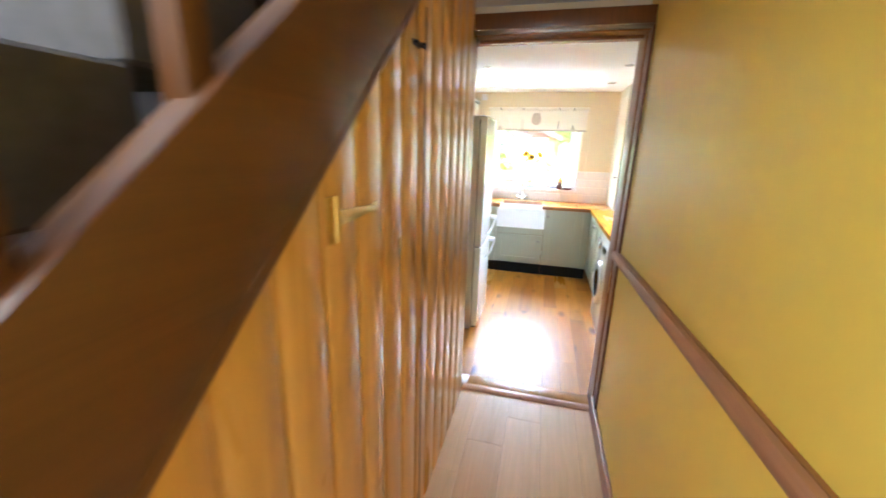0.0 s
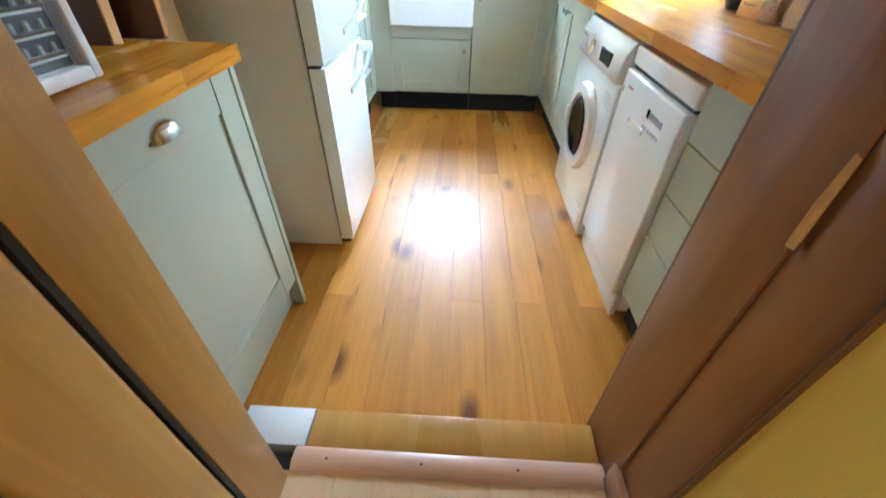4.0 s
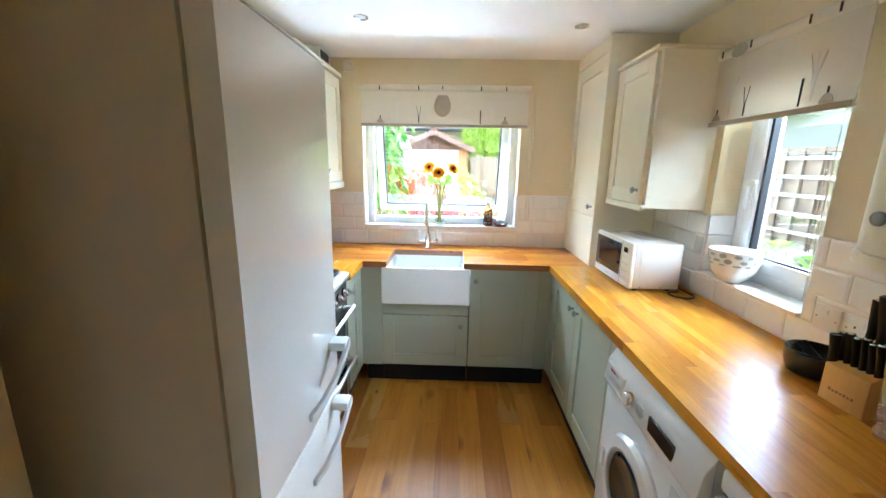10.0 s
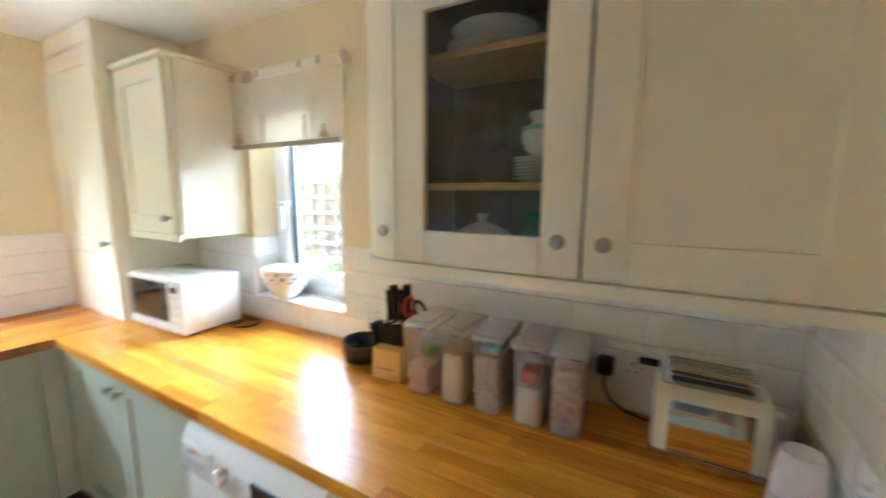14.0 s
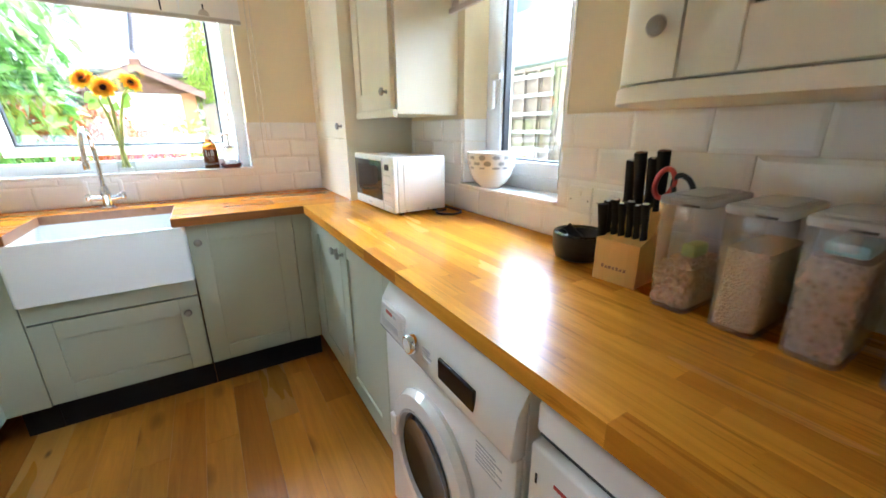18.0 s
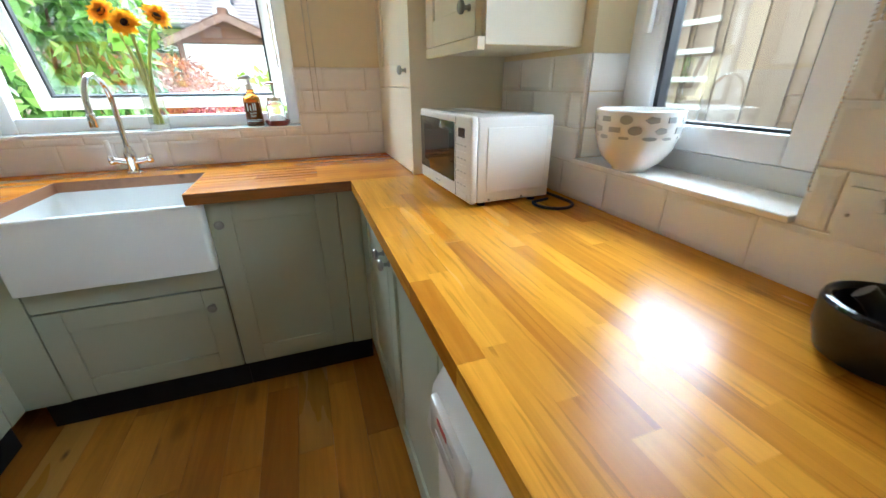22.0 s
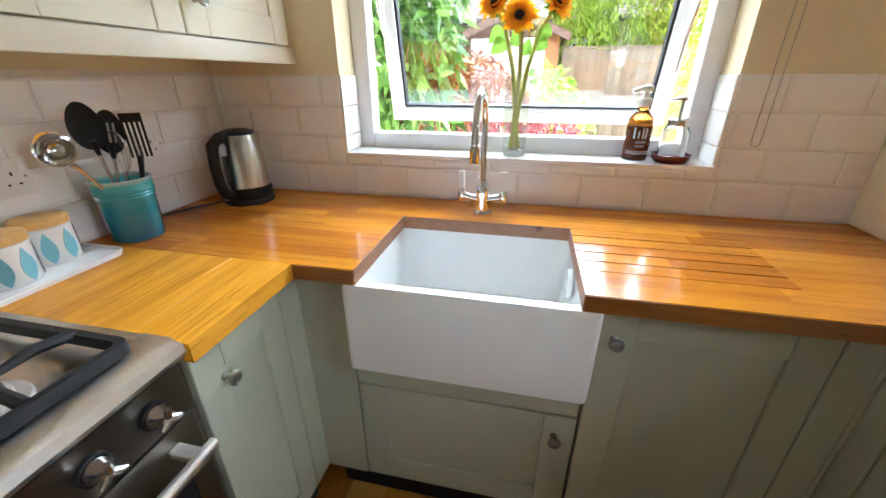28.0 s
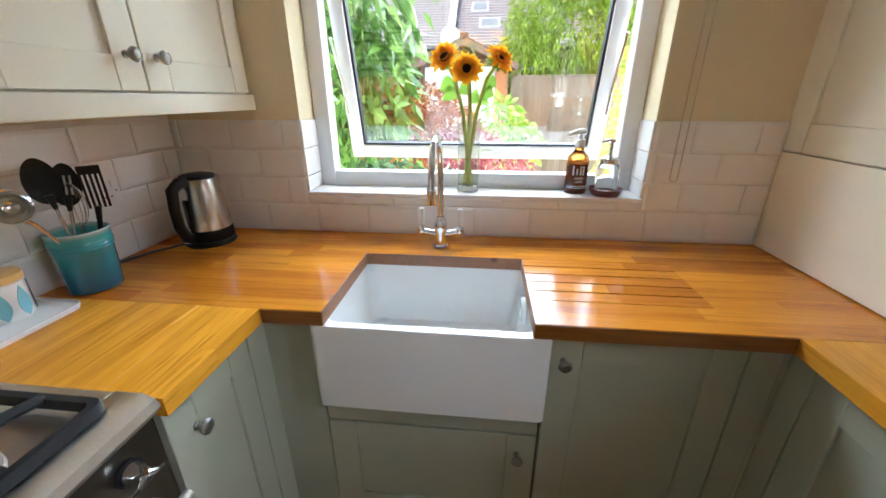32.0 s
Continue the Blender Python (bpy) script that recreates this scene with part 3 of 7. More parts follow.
def cup(x, z, y, parent):
    bm = bmesh.new()
    bmesh.ops.create_uvsphere(bm, u_segments=24, v_segments=14, radius=1)
    bmesh.ops.delete(bm, geom=[v for v in bm.verts if v.co.z < -0.01 or v.co.y > 0.01], context="VERTS")
    bmesh.ops.transform(bm, matrix=Matrix.Translation((x, y, z)) @ Matrix.Diagonal((0.045, 0.026, 0.034, 1)), verts=bm.verts)
    bmesh.ops.solidify(bm, geom=bm.faces[:], thickness=0.002)
    box(x - 0.05, x + 0.05, y - 0.0015, y + 0.001, z + 0.0005, z + 0.007, bm=bm)
    return part("cup_handle", bm, steel, parent, "brushed steel cup handle")


def shaker(parent, x0, x1, z0, z1, mat, stile=0.08, y=0.0, open_panel=None, name="door", thick=0.02):
    """A framed door: two stiles, two rails, a recessed panel or a glass pane."""
    bm = box(x0 + stile - 0.006, x1 - stile + 0.006, y + 0.009, y + 0.017, z0 + stile - 0.006, z1 - stile + 0.006)
    d = part(name, bm, open_panel or mat, parent, smooth=30)
    for a, b in ((x0, x0 + stile), (x1 - stile, x1)):
        part("stile", box(a, b, y, y + thick, z0, z1, 0.002, 1), mat, d)
    for a, b in ((z0, z0 + stile), (z1 - stile, z1)):
        part("rail", box(x0 + stile + 0.0004, x1 - stile - 0.0004, y + 0.0006, y + thick, a, b, 0.0015, 1), mat, d)
    return d


def slab(parent, x0, x1, z0, z1, mat, name="panel", y=0.0):
    return part(name, box(x0, x1, y, y + 0.02, z0, z1, 0.002, 1), mat, parent)


def body(parent, x0, x1, depth, z0, z1, mat, inner=0.021):
    return part("body", box(x0 + 0.001, x1 - 0.001, inner, depth, z0, z1), mat, parent)


def plinth(parent, x0, x1, mat, y=0.055, z1=0.145):
    return part("plinth", box(x0, x1, y, y + 0.018, 0.0, z1, 0.001, 1), mat, parent)


# sink run
u = thing("corner_filler", (-0.575, 5.225, 0), "narrow sage green filler panel beside the sink", "cabinet panel")
slab(u, -0.024, 0.118, 0.145, 0.866, sage_unit), plinth(u, 0, 0.118, plinth_black)
u = thing("sink_cabinet", (-0.455, 5.225, 0), "sage green shaker cabinet below the white sink", "cabinet")
body(u, 0, 0.597, 0.5, 0.145, 0.60, carcass)
slab(u, 0.002, 0.595, 0.531, 0.612, sage_unit, "fascia")
d = shaker(u, 0.002, 0.595, 0.150, 0.524, sage_unit)
knob(0.545, 0.455, 0.0, d), plinth(u, 0, 0.597, plinth_black)
u = thing("drainer_cabinet", (0.144, 5.225, 0), "sage green shaker cabinet below the grooved drainer", "cabinet")
body(u, 0, 0.46, 0.5, 0.145, 0.866, carcass)
d = shaker(u, 0.003, 0.458, 0.150, 0.864, sage_unit)
knob(0.04, 0.785, 0.0, d), plinth(u, 0, 0.55, plinth_black)
u = thing("corner_filler", (0.605, 5.225, 0), "sage green filler panel in the inner corner", "cabinet panel")
slab(u, 0, 0.084, 0.145, 0.866, sage_unit)
part("edge_strip", box(0.072, 0.083, -0.0022, -0.0004, 0.147, 0.864), sage_unit, u)

# side run under the long worktop
u = thing("double_cabinet", (0.69, 5.20, 0), "sage green shaker cabinet with two doors", "cabinet", turn=-90)
body(u, 0.0, 0.965, 0.57, 0.145, 0.866, carcass)
slab(u, -0.026, 0.042, 0.145, 0.866, sage_unit, "filler")
d = shaker(u, 0.045, 0.499, 0.150, 0.864, sage_unit)
knob(0.462, 0.79, 0.0, d)
d = shaker(u, 0.503, 0.957, 0.150, 0.864, sage_unit)
knob(0.54, 0.79, 0.0, d)
slab(u, 0.960, 1.015, 0.145, 0.866, sage_unit, "filler"), plinth(u, 0.0, 1.015, plinth_black)
u = thing("drawer_cabinet", (0.69, 3.080, 0), "sage green cabinet with four plain drawers", "cabinet", turn=-90)
body(u, 0, 0.476, 0.57, 0.145, 0.866, carcass)
for a, b, c in ((0.711, 0.864, 0.795), (0.556, 0.707, 0.632), (0.402, 0.552, 0.480), (0.152, 0.398, 0.325)):
    d = slab(u, 0.003, 0.473, a, b, sage_unit, "drawer")
    cup(0.245, c, 0.0, d)
plinth(u, 0, 0.476, plinth_black)

# left run
u = thing("cooker_side_cabinet", (-0.595, 4.885, 0), "narrow sage green shaker cabinet beside the cooker", "cabinet", turn=90)
body(u, 0, 0.33, 0.55, 0.145, 0.866, carcass)
d = shaker(u, 0.004, 0.262, 0.150, 0.864, sage_unit, 0.07)
knob(0.065, 0.775, 0.0, d)
slab(u, 0.266, 0.341, 0.145, 0.866, sage_unit, "filler"), plinth(u, 0, 0.33, plinth_black)
u = thing("entry_cabinet", (-0.492, 2.505, 0), "sage green cabinet with a wide framed door by the doorway", "cabinet", turn=90)
body(u, 0, 0.566, 0.6, 0.12, 0.866, carcass)
d = shaker(u, 0.002, 0.564, 0.135, 0.864, sage_unit, 0.085)
cup(0.275, 0.806, 0.0, d)
for a in (0.0855, 0.4785):
    part("rail_joint", box(a, a + 0.0025, -0.0008, 0.001, 0.780, 0.863), carcass, d, "fine open joint between rail and stile")
part("end_panel", box(0.570, 0.590, -0.002, 0.6, 0.0, 0.866, 0.001, 1), sage_unit, u)
plinth(u, 0, 0.569, sage_unit, 0.045, 0.130)

# wall cabinets: plain corner one, curved glazed one, tall one, two on the left
u = thing("wall_cabinet", (0.975, 5.185, 1.34), "cream shaker wall cabinet above the microwave", "wall cabinet", turn=-90)
part("body", box(0.0, 0.45, 0.021, 0.324, 0.0, 0.755, 0.002, 1), cream_unit, u)
d = shaker(u, 0.002, 0.430, 0.022, 0.745, cream_unit, 0.075)
knob(0.392, 0.09, 0.0, d)
part("base_rail", box(0.0, 0.452, -0.002, 0.02, -0.012, 0.019, 0.002, 1), cream_unit, u)
part("cornice", box(-0.01, 0.46, -0.012, 0.324, 0.757, 0.775, 0.005, 2), cream_unit, u)

g = thing("glazed_wall_cabinet", (0.965, 3.80, 1.325), "cream wall cabinet with a curved end and one glazed door", "wall cabinet", turn=-90)
GW = 1.195
# inside panels hold the cabinet's shade in their dark brown colour
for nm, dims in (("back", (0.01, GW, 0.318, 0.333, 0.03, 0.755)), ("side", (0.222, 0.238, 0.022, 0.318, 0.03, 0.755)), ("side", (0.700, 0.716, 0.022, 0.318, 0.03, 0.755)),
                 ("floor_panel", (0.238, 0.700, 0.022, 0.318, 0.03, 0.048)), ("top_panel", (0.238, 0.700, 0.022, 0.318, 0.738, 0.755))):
    part(nm, box(*dims), carcass, g, "dark brown inside of the cabinet, darkened further for its shade" if nm == "back" else "")
part("body", box(0.717, GW - 0.001, 0.021, 0.317, 0.03, 0.755), cream_unit, g)
for z in (0.228, 0.558):
    part("shelf", box(0.240, 0.698, 0.05, 0.316, z, z + 0.018, 0.001, 1), shelf_wood, g, "light wooden shelf")
d = shaker(g, 0.226, 0.712, 0.032, 0.752, cream_unit, 0.088, open_panel=cab_pane)
d.visible_shadow = False
knob(0.668, 0.115, 0.0, d)
d = shaker(g, 0.719, 1.190, 0.032, 0.752, cream_unit, 0.088)
knob(0.762, 0.115, 0.0, d)
curve = [(0.222 - 0.205 * math.sin(a), 0.235 - 0.235 * math.cos(a)) for a in [radians(i * 90 / 12) for i in range(13)]]
inner = [(0.222 - 0.185 * math.sin(a), 0.235 - 0.215 * math.cos(a)) for a in [radians(i * 90 / 12) for i in range(13)]]
dd = part("curved_door", prism(curve + inner[::-1], 0.720, "z", 0.032), cream_unit, g)
knob(0.19, 0.115, 0.008, dd)
part("curved_body", prism(inner + [(0.037, 0.317), (0.222, 0.317)], 0.722, "z", 0.032), cream_unit, g)
edge = [(0.222 - 0.210 * math.sin(a), 0.235 - 0.240 * math.cos(a)) for a in [radians(i * 90 / 12) for i in range(13)]]
part("light_rail", prism(edge + [(0.012, 0.332), (GW, 0.332), (GW, -0.005)], 0.030, "z", -0.002, bev=0.002), cream_unit, g)
edge2 = [(0.222 - 0.222 * math.sin(a), 0.235 - 0.252 * math.cos(a)) for a in [radians(i * 90 / 12) for i in range(13)]]
part("cornice", prism(edge2 + [(0.0, 0.332), (GW, 0.332), (GW, -0.017)], 0.028, "z", 0.756, bev=0.006), cream_unit, g)

t = thing("tall_cabinet", (0.915, BY, WT), "tall cream cupboard standing on the worktop corner", "cupboard", turn=-90)
part("body", box(0.0, 0.585, 0.021, 0.384, 0.001, CZ - WT - 0.002, 0.001, 1), cream_unit, t)
slab(t, 0.0, 0.567, 0.003, 0.322, cream_unit, "lower_panel")
d = shaker(t, 0.0, 0.567, 0.326, 1.30, cream_unit, 0.085)
knob(0.525, 0.385, 0.0, d)
slab(t, 0.0, 0.567, 1.304, CZ - WT - 0.002, cream_unit, "top_panel")
part("side_panel", box(0.568, 0.588, -0.001, 0.384, 0.001, CZ - WT - 0.002, 0.001, 1), cream_unit, t)

w = thing("wall_cabinet", (-0.85, 4.95, 1.357), "cream shaker wall cabinet with two doors above the kettle", "wall cabinet", turn=90)
part("body", box(0.0, 0.83, 0.021, 0.348, 0.03, 0.80, 0.002, 1), cream_unit, w)
d = shaker(w, 0.02, 0.393, 0.055, 0.79, cream_unit, 0.075)
knob(0.352, 0.132, 0.0, d)
d = shaker(w, 0.397, 0.815, 0.055, 0.79, cream_unit, 0.075)
knob(0.440, 0.132, 0.0, d)
part("light_rail", box(0.0, 0.832, -0.006, 0.016, 0.0, 0.05, 0.003, 2), cream_unit, w)
part("cornice", box(-0.01, 0.834, -0.014, 0.348, 0.802, 0.83, 0.006, 2), cream_unit, w)
w = thing("wall_cabinet", (-0.746, 2.583, 1.334), "cream wall cabinet with a glazed door above the food drier", "wall cabinet", turn=90)
part("body", box(0.0, 0.425, 0.27, 0.385, 0.03, 0.75, 0.002, 1), cream_unit, w)
for nm, dims in (("side", (0.0, 0.016, 0.021, 0.27, 0.03, 0.75)), ("side", (0.409, 0.425, 0.021, 0.27, 0.03, 0.75)), ("floor_panel", (0.016, 0.409, 0.021, 0.27, 0.03, 0.046)), ("top_panel", (0.016, 0.409, 0.021, 0.27, 0.734, 0.75))):
    part(nm, box(*dims), cream_unit, w)
part("shelf", box(0.018, 0.407, 0.05, 0.268, 0.40, 0.415), shelf_wood, w)
d = shaker(w, 0.003, 0.422, 0.032, 0.748, cream_unit, 0.085, open_panel=cab_pane)
d.visible_shadow = False
knob(0.385, 0.13, 0.0, d)
part("light_rail", box(0.0, 0.426, -0.004, 0.02, -0.002, 0.029, 0.002, 1), cream_unit, w)

# ---- sink and tap ----
SX0, SX1, SYF = -0.452, 0.146, 5.182
s = thing("butler_sink", (SX0, SYF, 0.62), "white glazed fireclay butler sink with a plain front", "sink")
W, D, H = SX1 - SX0, 0.43, 0.249
bm = bmesh.new()
outer = rounded(0, W, 0, D, 0.018, 4)
inn = rounded(0.035, W - 0.035, 0.03, D - 0.03, 0.03, 4)
low = rounded(0.05, W - 0.05, 0.045, D - 0.045, 0.035, 4)
rings = [[bm.verts.new((x, y, z)) for x, y in ring] for ring, z in ((outer, 0.0), (outer, H - 0.008), ([(x * 0.986 + 0.007 * W, y * 0.986 + 0.006) for x, y in outer], H), (inn, H), ([(x, y) for x, y in inn], H - 0.012), (low, 0.045), (low, 0.04))]
for a, b in zip(rings, rings[1:]):
    for i in range(len(a)):
        j = (i + 1) % len(a)
        bm.faces.new((a[i], a[j], b[j], b[i]))
bm.faces.new(rings[-1]), bm.faces.new(rings[0][::-1])
bmesh.ops.recalc_face_normals(bm, faces=bm.faces)
part("basin", bm, ceramic, s, smooth=50)
bm = lathe([(0, 0.0), (0.018, 0.002), (0.022, 0.008), (0.036, 0.008), (0.04, 0.003), (0.04, -0.004), (0, -0.004)], segs=24)
bmesh.ops.transform(bm, matrix=Matrix.Translation((W - 0.047, 0.235, 0.19)) @ Matrix.Rotation(radians(-90), 4, "Y"), verts=bm.verts)
part("overflow", bm, ceramic, s)
part("waste", lathe([(0, 0.042), (0.02, 0.042), (0.032, 0.046), (0.043, 0.045), (0.045, 0.041)], (W / 2, D / 2, 0), 24), chrome, s, "chrome waste ring")

tp = thing("mixer_tap", (-0.172, 5.655, WT), "chrome swan neck mixer tap with white lever handles", "tap")
part("base", lathe([(0.027, 0.0), (0.027, 0.006), (0.021, 0.012), (0.019, 0.05), (0.022, 0.06), (0.022, 0.085), (0.016, 0.10), (0.013, 0.11)], segs=24), chrome, tp)
neck = [(0, 0, 0.10), (0, 0, 0.19), (0, 0, 0.27)] + [(0, -0.105 + 0.105 * math.cos(radians(a)), 0.27 + 0.105 * math.sin(radians(a))) for a in range(15, 181, 15)] + [(0, -0.212, 0.24), (0, -0.214, 0.225)]
part("spout", tube(neck, 0.0105, 16), chrome, tp)
part("nozzle", lathe([(0.0125, 0.0), (0.0135, 0.002), (0.0135, 0.045), (0.0105, 0.048)], (0, -0.214, 0.205), 18), chrome, tp)
for sgn in (-1, 1):
    part("arm", tube([(0, 0, 0.045), (sgn * 0.03, 0, 0.05), (sgn * 0.058, 0, 0.056)], [0.013, 0.011, 0.0115], 14), chrome, tp)
    part("valve", lathe([(0.0, 0.03), (0.010, 0.03), (0.0135, 0.036), (0.0135, 0.058), (0.010, 0.064), (0, 0.066)], (sgn * 0.066, 0, 0.012), 16), chrome, tp)
    part("lever", box(sgn * 0.066 - 0.009, sgn * 0.066 + 0.009, -0.006, 0.006, 0.078, 0.138, 0.004, 2), white_plastic, tp, "white ceramic lever")

# ---- large appliances ----
f = thing("fridge_freezer", (-0.431, 3.42, 0), "tall white fridge freezer with grey side and curved handles", "fridge freezer", turn=90)
FW, FH = 0.548, 1.83
part("body", box(0.0, FW, 0.0, 0.66, 0.02, FH - 0.006, 0.004, 2), fridge_side, f, "pale grey sheet metal body")
part("top_cap", box(0.0, FW, -0.058, 0.66, FH - 0.005, FH, 0.002, 1), white_goods, f)
part("gasket", box(0.012, FW - 0.012, -0.008, 0.0, 0.06, FH - 0.03), gasket, f)


def fridge_door(z0, z1):
    outline = [(0.0, -0.008)] + [(x, -0.060 - 0.003 * math.sin(math.pi * x / FW)) for x in [0.004 + i * (FW - 0.008) / 14 for i in range(15)]] + [(FW, -0.008)]
    return prism(outline, z1 - z0, "z", z0, bev=0.003)


for z0, z1, hz0, hz1, bend in ((0.78, FH - 0.012, 0.80, 1.0, 1), (0.055, 0.77, 0.55, 0.745, -1)):
    dr = part("door", fridge_door(z0, z1), white_goods, f)
    zt, zb = (0.96, 0.84) if bend == 1 else (0.745, 0.625)
    hx = FW - 0.075
    path = [(hx - 0.205, -0.066, zt - 0.125), (hx - 0.16, -0.088, zt - 0.103), (hx - 0.10, -0.106, zt - 0.066), (hx - 0.045, -0.115, zt - 0.028), (hx + 0.02, -0.118, zt + 0.004)]
    bm = bmesh.new()
    rings = [[bm.verts.new((x, y + dy, z + dz)) for dy, dz in ((-0.006, -h_), (0.006, -h_), (0.006, h_), (-0.006, h_))] for (x, y, z), h_ in zip(path, (0.010, 0.012, 0.013, 0.013, 0.014))]
    for a, b in zip(rings, rings[1:]):
        for i in range(4):
            bm.faces.new((a[i], a[(i + 1) % 4], b[(i + 1) % 4], b[i]))
    bm.faces.new(rings[0][::-1]), bm.faces.new(rings[-1])
    bmesh.ops.recalc_face_normals(bm, faces=bm.faces)
    bmesh.ops.bevel(bm, geom=bm.edges[:], offset=0.002, segments=2, affect="EDGES")
    part("handle", bm, pale_plastic, dr, "pale grey bow handle")
    part("bracket", box(hx - 0.025, hx + 0.03, -0.118, -0.062, zt - 0.012, zt + 0.018, 0.006, 2), white_plastic, dr)
for z in (FH - 0.055, 0.762, 0.035):
    part("hinge", box(0.008, 0.03, -0.045, -0.003, z, z + 0.012, 0.002, 1), black_plastic, f)
for x in (0.04, FW - 0.04):
    part("foot", lathe([(0.018, 0.0), (0.018, 0.02), (0.012, 0.022)], (x, 0.03, 0), 14), black_plastic, f)

c = thing("range_cooker", (-0.603, 4.045, 0.010), "stainless steel range cooker with gas hob and bar handles", "cooker", turn=90)
CW = 0.832
part("body", box(0.0, CW, 0.03, 0.59, 0.10, 0.885, 0.003, 1), steel, c)
part("hob_plate", box(0.0, CW, 0.045, 0.59, 0.886, 0.905, 0.006, 2), steel_y, c)
part("front_rim", prism([(0.05, 0.862), (0.022, 0.862), (-0.018, 0.873), (-0.030, 0.890), (-0.024, 0.905), (-0.004, 0.914), (0.05, 0.914)], CW, "x", 0.0), steel_y, c, "rolled steel front rim")
for x in (0.0, CW - 0.02):
    part("side_rim", box(x, x + 0.02, 0.052, 0.59, 0.906, 0.914, 0.004, 2), steel_y, c)
part("control_panel", prism([(0.03, 0.762), (-0.008, 0.766), (-0.004, 0.860), (0.03, 0.860)], CW - 0.004, "x", 0.002), steel_dark, c, "dark brushed control panel")
for i in range(7):
    x = CW - 0.07 - i * 0.095
    k = part("control_knob", lathe([(0.024, 0.0), (0.024, 0.006), (0.020, 0.008)], (0, 0, 0), 24, m=Matrix.Translation((x, -0.006, 0.812)) @ Matrix.Rotation(radians(90), 4, "X")), black_plastic, c, "black ring of the gas knob")
    part("cap", lathe([(0.019, 0.006), (0.018, 0.012), (0.0125, 0.022), (0.012, 0.032), (0, 0.033)], (0, 0, 0), 20, m=Matrix.Translation((x, -0.006, 0.812)) @ Matrix.Rotation(radians(90), 4, "X")), chrome, k)
    for j in range(3):
        a = radians(90 + 120 * j)
        part("lobe", tube([(x, -0.036, 0.812), (x + 0.010 * math.cos(a), -0.040, 0.812 + 0.010 * math.sin(a)), (x + 0.021 * math.cos(a), -0.041, 0.812 + 0.021 * math.sin(a))], [0.006, 0.006, 0.0045], 8), steel, k)
for nm, z0, z1, mat in (("oven_door", 0.445, 0.755, black_glass), ("grill_drawer", 0.115, 0.435, black_glass)):
    od = part(nm, box(0.004, CW - 0.004, -0.004, 0.028, z0, z1, 0.004, 2), steel_dark, c)
    part("glass", box(0.05, CW - 0.05, -0.007, -0.005, z0 + 0.03, z1 - 0.085), mat, od, "dark oven glass")
    part("handle", tube([(0.03, -0.060, z1 - 0.04), (CW - 0.03, -0.060, z1 - 0.04)], 0.0115, 16), steel_y, od)
    for x in (0.06, CW - 0.06):
        part("bracket", box(x - 0.012, x + 0.012, -0.058, -0.004, z1 - 0.048, z1 - 0.030, 0.003, 1), steel_y, od)
part("kick_strip", box(0.004, CW - 0.004, 0.06, 0.075, -0.010, 0.112), plinth_black, c)
for bx, by, r in ((CW - 0.17, 0.17, 0.042), (CW - 0.17, 0.42, 0.034), (CW / 2, 0.30, 0.052), (0.17, 0.17, 0.034), (0.17, 0.42, 0.042)):
    bn = part("burner", lathe([(r * 1.55, 0.0), (r * 1.5, 0.006), (r * 1.15, 0.009), (r * 1.12, 0.017), (r * 1.0, 0.019)], (bx, by, 0.905), 26), paint("burner_alloy", (0.62, 0.58, 0.52), 0.4, 0.06, metal=0.6) if "burner_alloy" not in MATS else MATS["burner_alloy"], c)
    bn.location = (-0.018, -0.045, 0.0)
    part("burner_cap", lathe([(r * 0.98, 0.019), (r, 0.022), (r * 0.95, 0.028), (0, 0.029)], (bx, by, 0.905), 26), cast_iron, bn)
for i, (x0, x1) in enumerate(((0.03, 0.282), (0.29, 0.542), (0.55, 0.802))):
    outer, inner = rounded(x0 - 0.010, x1 + 0.010, 0.062, 0.578, 0.020, 5), rounded(x0 + 0.006, x1 - 0.006, 0.078, 0.562, 0.010, 5)
    bm = bmesh.new()
    loops = [[bm.verts.new((px_, py_, pz_)) for px_, py_ in ring_] for ring_, pz_ in ((outer, 0.919), (outer, 0.934), ([(x * 0.9 + y * 0.1, u * 0.9 + v * 0.1) for (x, u), (y, v) in zip(outer, inner)], 0.938), ([(x * 0.1 + y * 0.9, u * 0.1 + v * 0.9) for (x, u), (y, v) in zip(outer, inner)], 0.938), (inner, 0.934), (inner, 0.919))]
    for la_, lb_ in zip(loops, loops[1:] + loops[:1]):
        for q_ in range(len(la_)):
            bm.faces.new((la_[q_], la_[(q_ + 1) % len(la_)], lb_[(q_ + 1) % len(la_)], lb_[q_]))
    bmesh.ops.recalc_face_normals(bm, faces=bm.faces)
    ps = part("pan_support", bm, cast_iron, c, "black cast iron pan support")
    ps.location = (-0.018, -0.045, 0.0)
    mx, cs = (x0 + x1) / 2, (0.17, 0.42) if i != 1 else (0.30,)
    for by in cs:
        for dx, dy in ((1, 0), (-1, 0), (0, 1), (0, -1)):
            e = (x1 if dx > 0 else x0, by) if dx else (mx, (0.565 if by > 0.3 else 0.295) if dy > 0 else (0.075 if by < 0.35 else 0.295))
            part("finger", tube([(e[0], e[1], 0.934), ((e[0] + mx + dx * 0.028) / 2, (e[1] + by + dy * 0.028) / 2, 0.944), (mx + dx * 0.028, by + dy * 0.028, 0.940)], [0.010, 0.009, 0.006], 8), cast_iron, ps)
    for x in (x0, x1):
        for y in (0.085, 0.555):
            part("foot", lathe([(0.005, 0.0), (0.005, 0.024)], (x, y, 0.905), 8), black_rubber, ps)

wm = thing("washing_machine", (0.668, 4.175, 0), "white front-loading washing machine with a round door", "washing machine", turn=-90)
WW, WH = 0.598, 0.846
part("body", box(0.0, WW, 0.018, 0.56, 0.015, WH, 0.006, 2), white_goods, wm)
